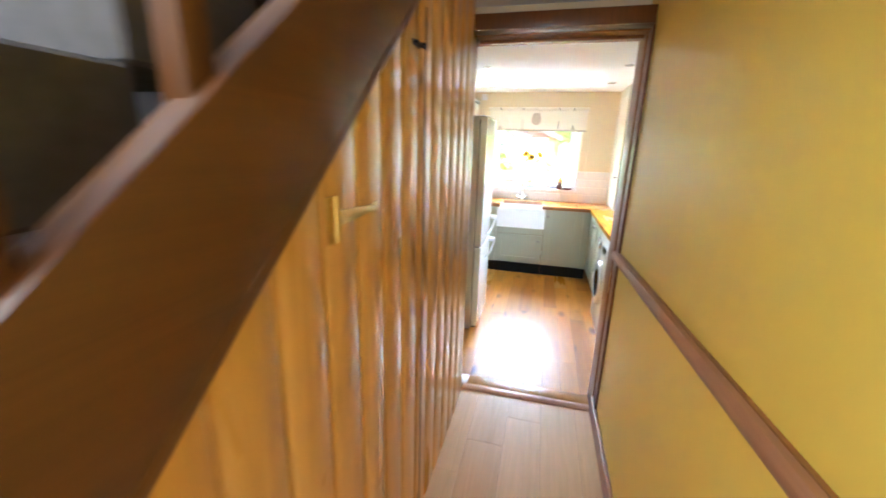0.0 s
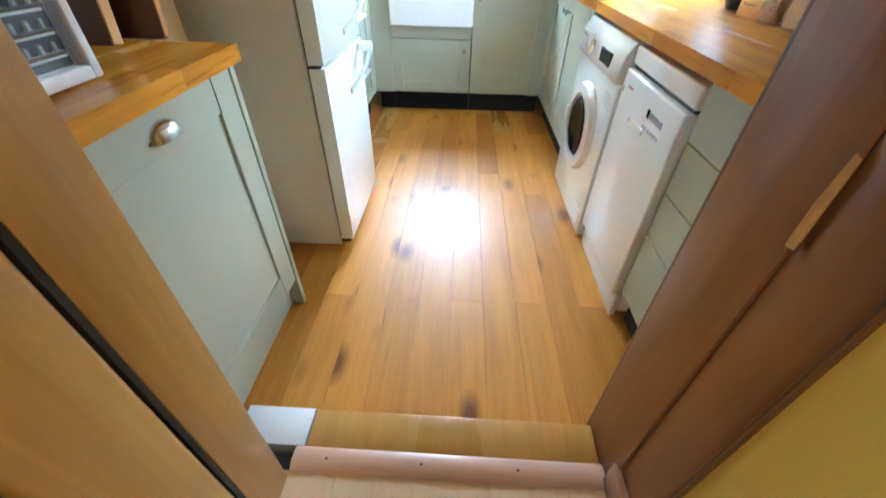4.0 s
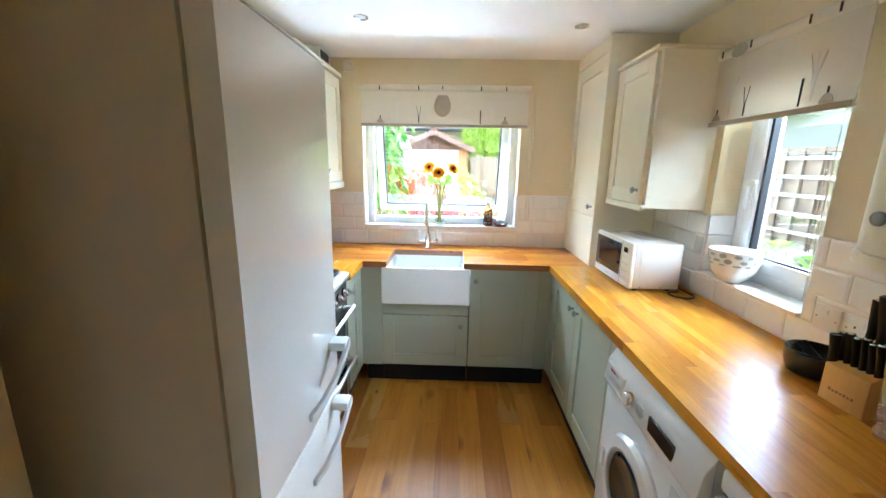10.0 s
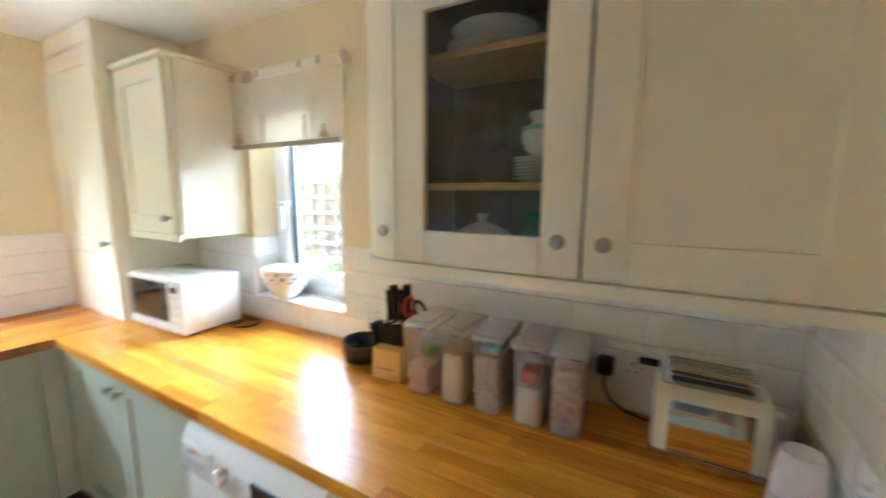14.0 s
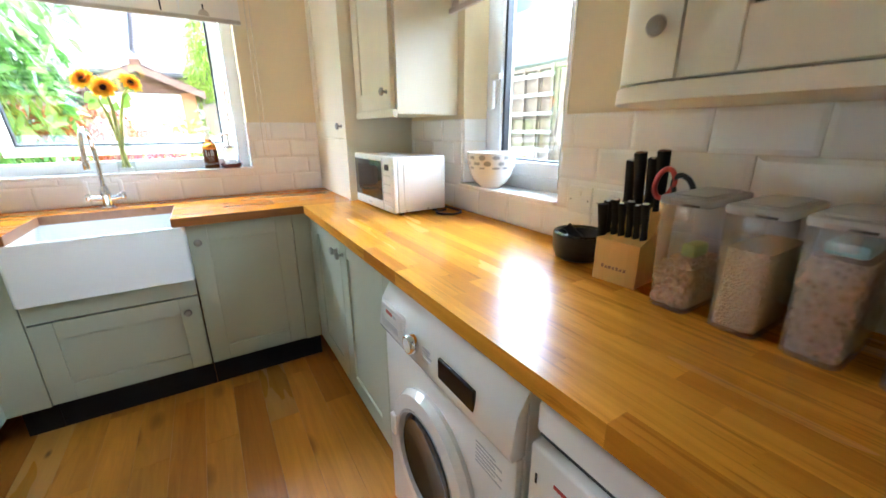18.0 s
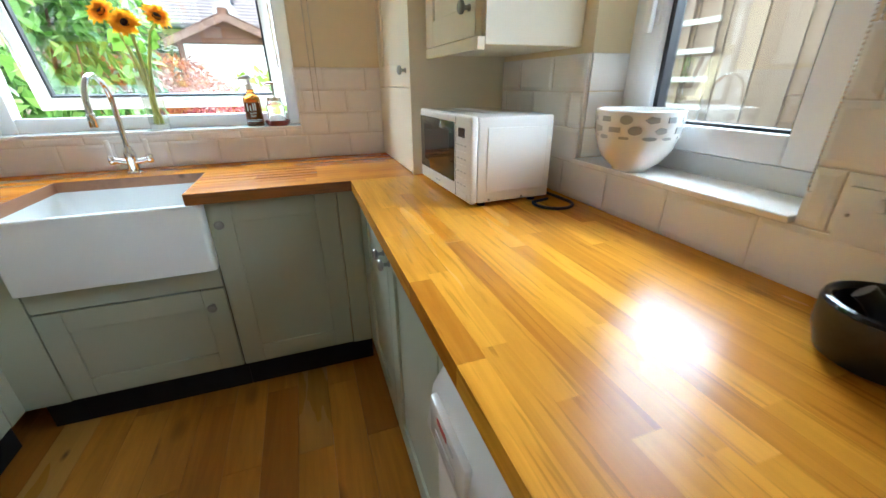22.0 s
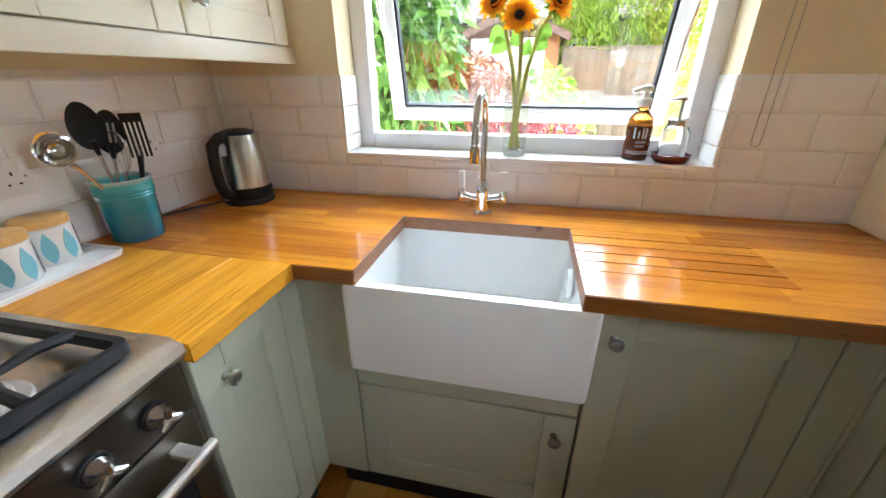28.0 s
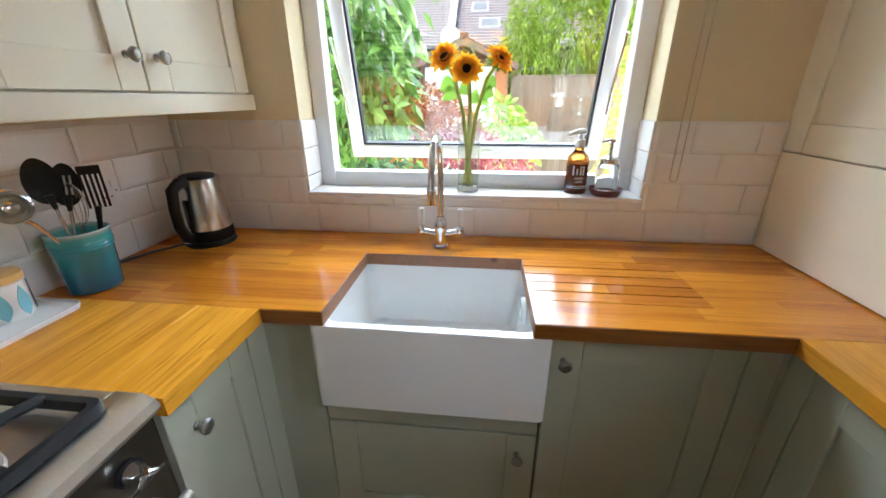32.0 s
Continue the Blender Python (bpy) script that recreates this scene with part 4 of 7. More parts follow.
part("front", box(0.0, WW, -0.004, 0.017, 0.015, 0.700, 0.008, 2), white_goods, wm)
part("fascia", prism([(0.017, 0.704), (-0.016, 0.704), (-0.022, 0.72), (-0.010, 0.800), (0.017, 0.846)], WW, "x", 0.0, bev=0.004), white_goods, wm)
facing = Matrix.Rotation(radians(90), 4, "X")
part("door_ring", lathe([(0.195, 0.0), (0.198, 0.012), (0.188, 0.030), (0.150, 0.034), (0.138, 0.022)], (0, 0, 0), 48, m=Matrix.Translation((0.29, -0.004, 0.43)) @ facing), white_goods, wm, "broad white door ring")
part("door_glass", lathe([(0.139, 0.020), (0.120, 0.030), (0.085, 0.018), (0, 0.008)], (0, 0, 0), 40, m=Matrix.Translation((0.29, -0.004, 0.43)) @ facing), black_glass, wm, "dark convex door glass")
part("inner_ring", lathe([(0.136, 0.0225), (0.142, 0.034), (0.148, 0.0348)], (0, 0, 0), 48, m=Matrix.Translation((0.29, -0.004, 0.43)) @ facing), grey_plastic, wm)
part("door_grip", box(0.10, 0.125, -0.044, -0.030, 0.40, 0.47, 0.004, 2), white_plastic, wm)
part("dial", lathe([(0.026, 0.0), (0.026, 0.018), (0.023, 0.022), (0, 0.022)], (0, 0, 0), 28, m=Matrix.Translation((0.225, -0.018, 0.760)) @ facing), chrome, wm, "silver programme dial")
part("dial_face", lathe([(0.020, 0.0225), (0, 0.024)], (0, 0, 0), 24, m=Matrix.Translation((0.225, -0.018, 0.760)) @ facing), white_plastic, wm)
part("soap_drawer", box(0.02, 0.165, -0.022, 0.0, 0.722, 0.800, 0.006, 2), white_goods, wm)
part("drawer_grip", box(0.05, 0.135, -0.0235, -0.021, 0.735, 0.755, 0.001, 1), grey_plastic, wm)
for x, wd in ((0.06, 0.04), (0.105, 0.02)):
    part("badge_bar", box(x, x + wd, -0.0232, -0.0215, 0.778, 0.788), red_plastic if wd > 0.03 else grey_plastic, wm)
part("display", box(0.345, 0.485, -0.021, -0.012, 0.732, 0.785, 0.003, 1), black_glass, wm, "black display panel")
for i in range(5):
    part("legend_bar", box(0.27, 0.30 + 0.006 * (i % 3), -0.0195, -0.0165, 0.735 + i * 0.009, 0.738 + i * 0.009), grey_plastic, wm)
for i in range(6):
    part("label_bar", box(0.475, 0.56 - 0.02 * (i % 2), -0.0046, -0.0036, 0.60 + i * 0.010, 0.604 + i * 0.010), grey_plastic, wm)
part("filter_flap", box(0.48, 0.57, -0.0062, -0.003, 0.05, 0.13, 0.002, 1), white_goods, wm)
for x in (0.05, WW - 0.05):
    part("foot", lathe([(0.02, 0.0), (0.02, 0.012), (0.012, 0.018)], (x, 0.05, 0), 14), black_rubber, wm)

dw = thing("dishwasher", (0.683, 3.553, 0), "slim white freestanding dishwasher", "dishwasher", turn=-90)
DW = 0.468
part("body", box(0.0, DW, 0.03, 0.57, 0.03, 0.775, 0.003, 1), white_goods, dw)
part("worktop_lid", box(-0.002, DW + 0.002, -0.004, 0.57, 0.785, 0.846, 0.010, 3), white_goods, dw)
part("seam", box(0.004, DW - 0.004, 0.004, 0.5, 0.776, 0.784), gasket, dw)
part("door", box(0.003, DW - 0.003, -0.018, 0.028, 0.115, 0.774, 0.008, 3), white_goods, dw)
part("kick_plate", box(0.004, DW - 0.004, 0.006, 0.03, 0.0, 0.108, 0.004, 1), white_goods, dw)
part("grip", box(0.15, 0.27, -0.0195, -0.016, 0.635, 0.655, 0.006, 2), white_plastic, dw)
part("display", box(0.262, 0.276, -0.0195, -0.017, 0.694, 0.720), black_glass, dw)
part("indicator_panel", box(0.282, 0.375, -0.0192, -0.017, 0.696, 0.716), grey_plastic, dw)
for i in range(6):
    part("button", box(0.250 + i * 0.022, 0.264 + i * 0.022, -0.0225, -0.017, 0.660, 0.672, 0.002, 1), white_plastic, dw)
part("badge_bar", box(0.06, 0.105, -0.0192, -0.017, 0.725, 0.732), red_plastic, dw)
part("slot", box(0.02, 0.024, -0.0192, -0.017, 0.70, 0.72), gasket, dw)

# ---- windows ----


def upvc_frame(parent, name, x0, x1, z0, z1, y0, y1, wide, bev=0.006):
    """Four uPVC lengths round an opening, in the x-z plane."""
    for a in ((x0, x0 + wide, z0, z1), (x1 - wide, x1, z0, z1)):
        part(name, box(a[0], a[1], y0, y1, a[2], a[3], bev, 2), upvc, parent)
    for a in ((x0 + wide, x1 - wide, z0, z0 + wide), (x0 + wide, x1 - wide, z1 - wide, z1)):
        part(name, box(a[0], a[1], y0 + 0.001, y1 - 0.001, a[2], a[3], bev, 2), upvc, parent)


wa = tagged(new("window_1"), "white uPVC window above the sink with its top-hung sash pushed open", "window", kind="structure")
upvc_frame(wa, "outer_frame", WX0, WX1, WZ0, WZ1, 5.905, 5.975, 0.062)
ix0, ix1, iz0, iz1 = WX0 + 0.064, WX1 - 0.064, WZ0 + 0.064, WZ1 - 0.064
sash = part("sash", bmesh.new(), upvc, wa)
sash.matrix_world = Matrix.Translation((0, 5.945, iz1)) @ Matrix.Rotation(radians(14.0), 4, "X")
hh = iz1 - iz0
upvc_frame(sash, "sash_bar", ix0 + 0.002, ix1 - 0.002, -hh, 0.0, -0.03, 0.03, 0.055)
for dims in ((ix0 + 0.057, ix0 + 0.066, -hh + 0.057, -0.057), (ix1 - 0.066, ix1 - 0.057, -hh + 0.057, -0.057)):
    part("bead", box(dims[0], dims[1], -0.018, 0.012, dims[2], dims[3]), gasket, sash)
for dims in ((ix0 + 0.066, ix1 - 0.066, -hh + 0.057, -hh + 0.064), (ix0 + 0.066, ix1 - 0.066, -0.064, -0.057)):
    part("bead", box(dims[0], dims[1], -0.018, 0.012, dims[2], dims[3]), gasket, sash)
gp = part("glass", box(ix0 + 0.06, ix1 - 0.06, -0.004, 0.0, -hh + 0.06, -0.06), glass_pane, sash)
gp.visible_shadow = False
part("sash_handle", box(-0.04, 0.0, -0.055, -0.03, -hh + 0.012, -hh + 0.04, 0.004, 2), white_plastic, sash)
part("sash_lever", box(-0.02, 0.07, -0.068, -0.052, -hh + 0.018, -hh + 0.034, 0.005, 2), white_plastic, sash)
for x in (ix0 + 0.012, ix1 - 0.012):
    part("stay", tube([(x, 5.96, 1.60), (x, 6.06, 1.42), (x, 6.085, 1.33)], 0.005, 6), steel, wa, "steel window stay")

ws = tagged(new("window_2"), "small white uPVC side window with a handle and leaded top pane", "window", kind="structure")
ws.matrix_world = pose(RX, 0, 0, 0, 0, -90)


def side_frame(name, a0, a1, z0, z1, x0, x1, wide):
    for dims in ((x0, x1, a0, a0 + wide, z0, z1), (x0, x1, a1 - wide, a1, z0, z1), (x0 + 0.001, x1 - 0.001, a0 + wide, a1 - wide, z0, z0 + wide), (x0 + 0.001, x1 - 0.001, a0 + wide, a1 - wide, z1 - wide, z1)):
        p = part(name, box(*dims, 0.006, 2), upvc, ws)
        p.matrix_parent_inverse = ws.matrix_world.inverted()


side_frame("outer_frame", SY0, SY1, SZ0, SZ1, 1.425, 1.495, 0.055)
side_frame("sash_bar", SY0 + 0.057, SY1 - 0.057, SZ0 + 0.057, SZ1 - 0.057, 1.410, 1.470, 0.062)
for dims in ((1.425, 1.455, SY0 + 0.119, SY0 + 0.127, SZ0 + 0.119, SZ1 - 0.119), (1.425, 1.455, SY1 - 0.133, SY1 - 0.119, SZ0 + 0.119, SZ1 - 0.119), (1.425, 1.455, SY0 + 0.127, SY1 - 0.133, SZ0 + 0.119, SZ0 + 0.126)):
    p = part("bead", box(*dims), gasket, ws)
    p.matrix_parent_inverse = ws.matrix_world.inverted()
p = part("glass", box(1.438, 1.442, SY0 + 0.12, SY1 - 0.12, SZ0 + 0.12, SZ1 - 0.12), glass_pane, ws)
p.matrix_parent_inverse, p.visible_shadow = ws.matrix_world.inverted(), False
for nm, dims in (("handle_plate", (1.400, 1.410, 4.575, 4.605, 1.38, 1.50)), ("handle", (1.372, 1.388, 4.535, 4.600, 1.475, 1.50)), ("handle", (1.374, 1.392, 4.578, 4.602, 1.36, 1.495))):
    p = part(nm, box(*dims, 0.006, 2), white_plastic, ws)
    p.matrix_parent_inverse = ws.matrix_world.inverted()

# window boards and tiled reveals
structure("window_sill_1", box(WX0 + 0.001, WX1 - 0.001, BY - 0.012, 5.905, 1.052, 1.066, 0.002, 1), tile_white, "white tiled window sill", "sill")
structure("window_sill_2", box(RX - 0.028, 1.425, SY0 + 0.001, SY1 - 0.001, 1.022, 1.036, 0.002, 1), tile_white, "white tiled side window sill", "sill")
rv = tagged(new("reveal_tiles"), "white glazed tiles lining the window reveals", "tiles", kind="structure")
for z0, z1 in ((1.068, 1.122), (1.124, 1.222), (1.224, 1.322)):
    for x in (WX0 + 0.004, WX1 - 0.004):
        piece("tile", (0.008, 0.128, z1 - z0), (x, 5.840, (z0 + z1) / 2), tile_white, rv)
for z0, z1 in ((1.038, 1.122), (1.124, 1.222), (1.224, 1.322)):
    piece("tile", (0.126, 0.008, z1 - z0), (1.361, SY1 - 0.004, (z0 + z1) / 2), tile_white, rv)

# ---- roman blinds ----


def blind(at, turn, wide, drop, label, seed=True):
    b = thing("roman_blind", at, label, "blind", turn=turn)
    roll = [(0.027 * math.sin(radians(a)) - 0.026, -0.026 + 0.027 * math.cos(radians(a))) for a in range(0, 360, 20)]
    part("headrail", prism(roll, wide + 0.024, "x", -0.012), cloth, b, "cloth wound round the head roller")
    for e in (-0.014, wide + 0.0125):
        part("roller_cap", lathe([(0.0, 0.0), (0.022, 0.0), (0.022, 0.0015), (0, 0.0016)], segs=20, m=Matrix.Translation((e, -0.026, -0.026)) @ Matrix.Rotation(radians(90), 4, "Y")), white_plastic, b)
    front = [(-0.036, -0.002), (-0.042, -0.03), (-0.038, -0.06), (-0.036, -drop * 0.6), (-0.038, -drop + 0.03), (-0.046, -drop + 0.012), (-0.042, -drop)]
    bm = prism(front + [(y + 0.004, z) for y, z in front[::-1]], wide, "x", 0.0)
    part("fabric", bm, linen, b, "pale linen cloth")
    part("lower_fold", box(0.0, wide, -0.049, -0.045, -drop + 0.002, -drop + 0.022, 0.0015, 1), cloth_band, b)
    part("batten", tube([(0.0, -0.036, -drop + 0.006), (wide, -0.036, -drop + 0.006)], 0.006, 8), upvc, b)
    spots = [0.115, 0.348, 0.718, 0.865]
    for k, s_ in enumerate(spots):
        x = s_ * wide
        part("printed_stem", box(x - 0.004, x + 0.004, -0.0545, -0.0525, -0.042, -0.012), print_dark, b)
        part("printed_stem", box(x - 0.004, x + 0.004, -0.0385, -0.0365, -drop + 0.03, -drop + (0.125 if k == 2 else 0.08)), print_dark, b)
        if k % 3 == 0:
            out = [(x + 0.026 * math.cos(a), -drop + 0.024 + 0.034 * math.sin(a)) for a in [math.pi * i / 12 for i in range(13)]]
            part("printed_seed", prism(out, 0.002, "y", -0.0395), cloth_band, b)
        elif k == 1:
            for sg in (-1, 1):
                part("printed_twig", tube([(x, -0.0385, -drop + 0.07), (x + sg * 0.012, -0.038, -drop + 0.12), (x + sg * 0.016, -0.038, -drop + 0.15)], 0.0014, 5), print_dark, b)
    for x0 in (0.22, 0.78):
        x = x0 * wide
        for sg in (-1, 0, 1):
            part("printed_twig", tube([(x, -0.0385, -drop + 0.04), (x + sg * 0.010, -0.038, -drop + 0.13), (x + sg * 0.030, -0.038, -drop + 0.20)], 0.0018, 5), porcelain, b, "white twig print")
    x = (0.49 if seed else 0.26) * wide
    low, up_ = (-0.225, -0.052) if seed else (-0.06, -0.006)
    mid_, half = (low + up_) / 2, (up_ - low) / 2
    out = [(x + (0.060 if seed else 0.045) * math.cos(a) * (1 - 0.18 * math.sin(a)), mid_ + half * math.sin(a)) for a in [2 * math.pi * i / 28 for i in range(28)]]
    part("printed_seed", prism(out, 0.002, "y", -0.0378 if seed else -0.0545), cloth_band, b, "large taupe seed head print")
    if seed:
        part("printed_stem", box(x - 0.003, x + 0.003, -0.0545, -0.0525, -0.036, -0.010), print_dark, b)
    return b


blind((-0.688, BY, 2.118), 0, 1.245, 0.300, "cream roman blind with seed head print above the sink window")
blind((RX, 4.785, 2.085), -90, 0.735, 0.345, "cream roman blind with seed head print above the side window", False)


def chain(at, drop, gap, label):
    ch = thing("blind_chain", at, label, "chain")
    pts = [(-gap / 2, 0, 0), (-gap / 2, 0, -drop + gap / 2)] + [(gap / 2 * -math.cos(radians(a)), 0, -drop + gap / 2 - gap / 2 * math.sin(radians(a))) for a in range(20, 180, 20)] + [(gap / 2, 0, -drop + gap / 2), (gap / 2, 0, 0)]
    part("cord", tube(pts, 0.0011, 5), chrome, ch)
    bm = bmesh.new()
    for s_ in (-1, 1):
        k = 0.0
        while k < drop - gap / 2:
            bmesh.ops.create_icosphere(bm, subdivisions=1, radius=0.0026, matrix=Matrix.Translation((s_ * gap / 2, 0, -k)))
            k += 0.007
    tagged(part("bead_string", bm, chrome, ch, "string of small steel beads"), kind="stuff")


chain((0.60, BY - 0.020, 2.08), 0.95, 0.024, "looped steel bead chain of the sink blind")
chain((RX - 0.016, 4.085, 2.05), 0.97, 0.020, "looped steel bead chain of the side blind")

# ---- ceiling spots, wall fittings ----
for k, (x, y) in enumerate(((-0.50, 4.12), (0.71, 4.18), (-0.50, 5.0), (0.71, 5.1))):
    sp = thing("downlight", (x, y, CZ), "recessed chrome ceiling spotlight, switched off", "ceiling light", "ceiling spotlights")
    part("rim", lathe([(0.030, -0.001), (0.040, -0.004), (0.041, -0.001), (0.040, 0.0)], segs=28), chrome, sp)
    part("lamp_face", lathe([(0.030, -0.0012), (0.018, -0.0006), (0, -0.0008)], segs=24), grey_plastic, sp)


vb = thing("air_vent", (-0.985, BY, 2.262), "small cream framed air vent with a dark opening", "vent")
part("backing", box(-0.052, 0.052, -0.004, -0.001, -0.024, 0.024), gasket, vb)
for dims in ((-0.066, -0.052, -0.022, 0.0, -0.036, 0.036), (0.052, 0.066, -0.022, 0.0, -0.036, 0.036), (-0.052, 0.052, -0.021, 0.0, 0.024, 0.036), (-0.052, 0.052, -0.021, 0.0, -0.036, -0.024)):
    part("frame_bar", box(*dims, 0.002, 1), cream_unit, vb)


def plate(at, turn, wide, label, switches=2, sockets=2, high=0.086):
    p = thing("wall_socket", at, label, "socket", turn=turn)
    part("plate", box(0, wide, -0.011, 0.0, 0, high, 0.003, 2), white_plastic, p)
    for i in range(sockets):
        cx = (i + 0.5) * wide / max(sockets, 1)
        for dx, dz, a, h in ((0, 0.058, 0.004, 0.009), (-0.011, 0.034, 0.0062, 0.004), (0.011, 0.034, 0.0062, 0.004)):
            part("pin_hole", box(cx + dx - a / 2, cx + dx + a / 2, -0.0122, -0.0104, dz - h / 2 - 0.006, dz + h / 2 - 0.006), gasket, p)
    for i in range(switches):
        cx = (i + 0.5) * wide / max(switches, 1) + (0.022 if sockets else 0)
        part("switch", box(cx - 0.006, cx + 0.006, -0.0145, -0.010, high - 0.030, high - 0.010, 0.001, 1), white_plastic, p)
    for x in (0.012, wide - 0.012):
        part("screw", lathe([(0.003, 0), (0.0028, 0.0012), (0, 0.0014)], segs=10, m=Matrix.Translation((x, -0.011, high / 2)) @ Matrix.Rotation(radians(90), 4, "X")), pewter, p)
    return p


plate((RX - 0.009, 4.040, 1.015), -90, 0.090, "white fused switch plate on the tiles", 1, 0)
plate((RX - 0.009, 3.938, 1.015), -90, 0.146, "white double socket beside the knife block", 2, 2)
plate((RX - 0.009, 3.085, 1.010), -90, 0.146, "white double socket behind the toaster", 2, 2)
plate((LX + 0.009, 4.985, 1.068), 90, 0.146, "white double socket above the canisters", 2, 2)
plate((LX + 0.009, 5.41, 1.085), 90, 0.086, "white single socket beside the kettle", 1, 1)
plate((0.95, EY + 0.009, 1.030), 180, 0.146, "white double socket on the doorway wall", 2, 2)
sw = thing("fused_spur", (-0.82, BY, 2.205), "white fused spur plate near the ceiling", "switch plate")
part("plate", box(0, 0.08, -0.010, 0, 0, 0.08, 0.003, 2), white_plastic, sw)
part("fuse_holder", box(0.028, 0.052, -0.012, -0.0095, 0.02, 0.04, 0.001, 1), white_plastic, sw)
part("neon", lathe([(0.003, 0), (0.002, 0.002), (0, 0.0022)], segs=10, m=Matrix.Translation((0.058, -0.010, 0.055)) @ Matrix.Rotation(radians(90), 4, "X")), red_plastic, sw)
vt = thing("vent_box", (-1.08, 5.50, 2.1875), "dark-faced vent box lying on the wall cabinet", "vent")
part("case", box(0, 0.18, 0, 0.20, 0, 0.115, 0.003, 1), cream_unit, vt)
part("face", box(0.181, 0.184, 0.02, 0.18, 0.015, 0.10), gasket, vt)
for i in range(5):
    part("slat", box(0.184, 0.187, 0.022, 0.178, 0.022 + i * 0.016, 0.026 + i * 0.016), carcass, vt)

# ---- worktops, laid stave by stave ----
rnd = random.Random(7)


def lay(parent, along, a0, a1, rows, z=WT, thick=0.04, mat=None):
    for r0, r1 in rows:
        a = a0
        first = True
        while a < a1 - 1e-4:
            ln = rnd.choice((0.24, 0.31, 0.38, 0.45, 0.56, 0.66))
            if first:
                ln *= rnd.uniform(0.4, 1.0)
                first = False
            b = min(a + ln, a1)
            if a1 - b < 0.12:
                b = a1
            w_, l_ = r1 - r0, b - a
            size = (w_, l_, thick) if along == "y" else (l_, w_, thick)
            at = ((r0 + r1) / 2, (a + b) / 2, z - thick / 2) if along == "y" else ((a + b) / 2, (r0 + r1) / 2, z - thick / 2)
            piece("stave", size, at, mat, parent, 0.0)
            a = b


def even(a, b, n):
    return [(a + (b - a) * i / n, a + (b - a) * (i + 1) / n) for i in range(n)]


def worktop(label):
    return tagged(new("worktop"), label, "worktop")


wr = worktop("long varnished oak block worktop along the side wall")
lay(wr, "y", EY + 0.001, 5.1885, even(0.662, RX - 0.001, 15), mat=top_y)
wl_ = worktop("varnished oak block worktop between cooker and corner")
lay(wl_, "y", 4.882, 5.1885, even(LX + 0.001, -0.572, 15), mat=top_y)
we = worktop("varnished oak block worktop by the doorway")
lay(we, "y", 2.498, 3.106, even(LX + 0.001, -0.470, 16), mat=top_y)
wb = worktop("varnished oak block worktop round the sink with drainer grooves")
YB = [5.19, 5.2465, 5.303, 5.3568, 5.4106, 5.4644, 5.5182, 5.572, 5.625, 5.678, 5.731, BY - 0.001]
ROWS_B = list(zip(YB, YB[1:]))
CX0, CX1, CYB = -0.415, 0.102, 5.572
lay(wb, "x", LX + 0.001, CX0, ROWS_B[:7], mat=top_x)
lay(wb, "x", LX + 0.001, RX - 0.001, ROWS_B[7:], mat=top_x)
lay(wb, "x", CX1, RX - 0.001, ROWS_B[:2], mat=top_x)
lay(wb, "x", 0.547, RX - 0.001, ROWS_B[2:7], mat=top_x)
lay(wb, "x", CX1, 0.547, [(a + 0.003, b - 0.003) for a, b in ROWS_B[2:7]], mat=top_x)
for y in YB[2:8]:
    piece("groove_bed", (0.445, 0.0058, 0.034), (0.3245, y, WT - 0.0235), top_x, wb, 0.0005)
# front edges coloured dark for oil and for shade, and rim of the sink cut-out
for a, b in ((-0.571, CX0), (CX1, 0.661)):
    part("front_edge", box(a, b, 5.1865, 5.1895, WT - 0.0398, WT - 0.0015, 0.0008, 1), edge_oak, wb, "front edge darkened for oil and for shade")
for dims in ((CX0, CX0 + 0.002, 5.19, CYB, WT - 0.04, WT - 0.001), (CX1 - 0.002, CX1, 5.19, CYB, WT - 0.04, WT - 0.001), (CX0 + 0.002, CX1 - 0.002, CYB - 0.002, CYB, WT - 0.04, WT - 0.001)):
    part("cut_rim", box(*dims), pine_rail, wb)

# ---- wall tiles ----
tiles = tagged(new("wall_tiles"), "bevelled white metro tiles in brick bond above the worktops", "tiles", kind="structure")
ROWS_T = ((0.914, 1.020), (1.022, 1.120), (1.122, 1.220), (1.222, 1.322))
structure("grout_back", box(LX, WX0, BY - 0.008, BY, WT, 1.322), grout, "beige grout bed of the tiles", "grout")
structure("grout_back_low", box(WX0, 0.914, BY - 0.008, BY, WT, 1.052), grout, "beige grout bed below the window", "grout")
structure("grout_back_right", box(WX1, 0.914, BY - 0.008, BY, 1.052, 1.322), grout, "beige grout bed beside the window", "grout")
structure("grout_left", box(LX, LX + 0.008, 4.05, BY - 0.005, WT, 1.335), grout, "beige grout bed of the left wall", "grout")
structure("grout_side", box(RX - 0.008, RX, EY + 0.005, SY0, WT, 1.322), grout, "beige grout bed of the side wall", "grout")
structure("grout_side_low", box(RX - 0.008, RX, SY0, SY1, WT, 1.022), grout, "beige grout bed below the side window", "grout")
structure("grout_side_far", box(RX - 0.008, RX, SY1, 5.19, WT, 1.322), grout, "beige grout bed behind the microwave", "grout")
structure("grout_entry", box(0.50, RX - 0.005, EY, EY + 0.008, WT, 1.322), grout, "beige grout bed of the doorway wall", "grout")


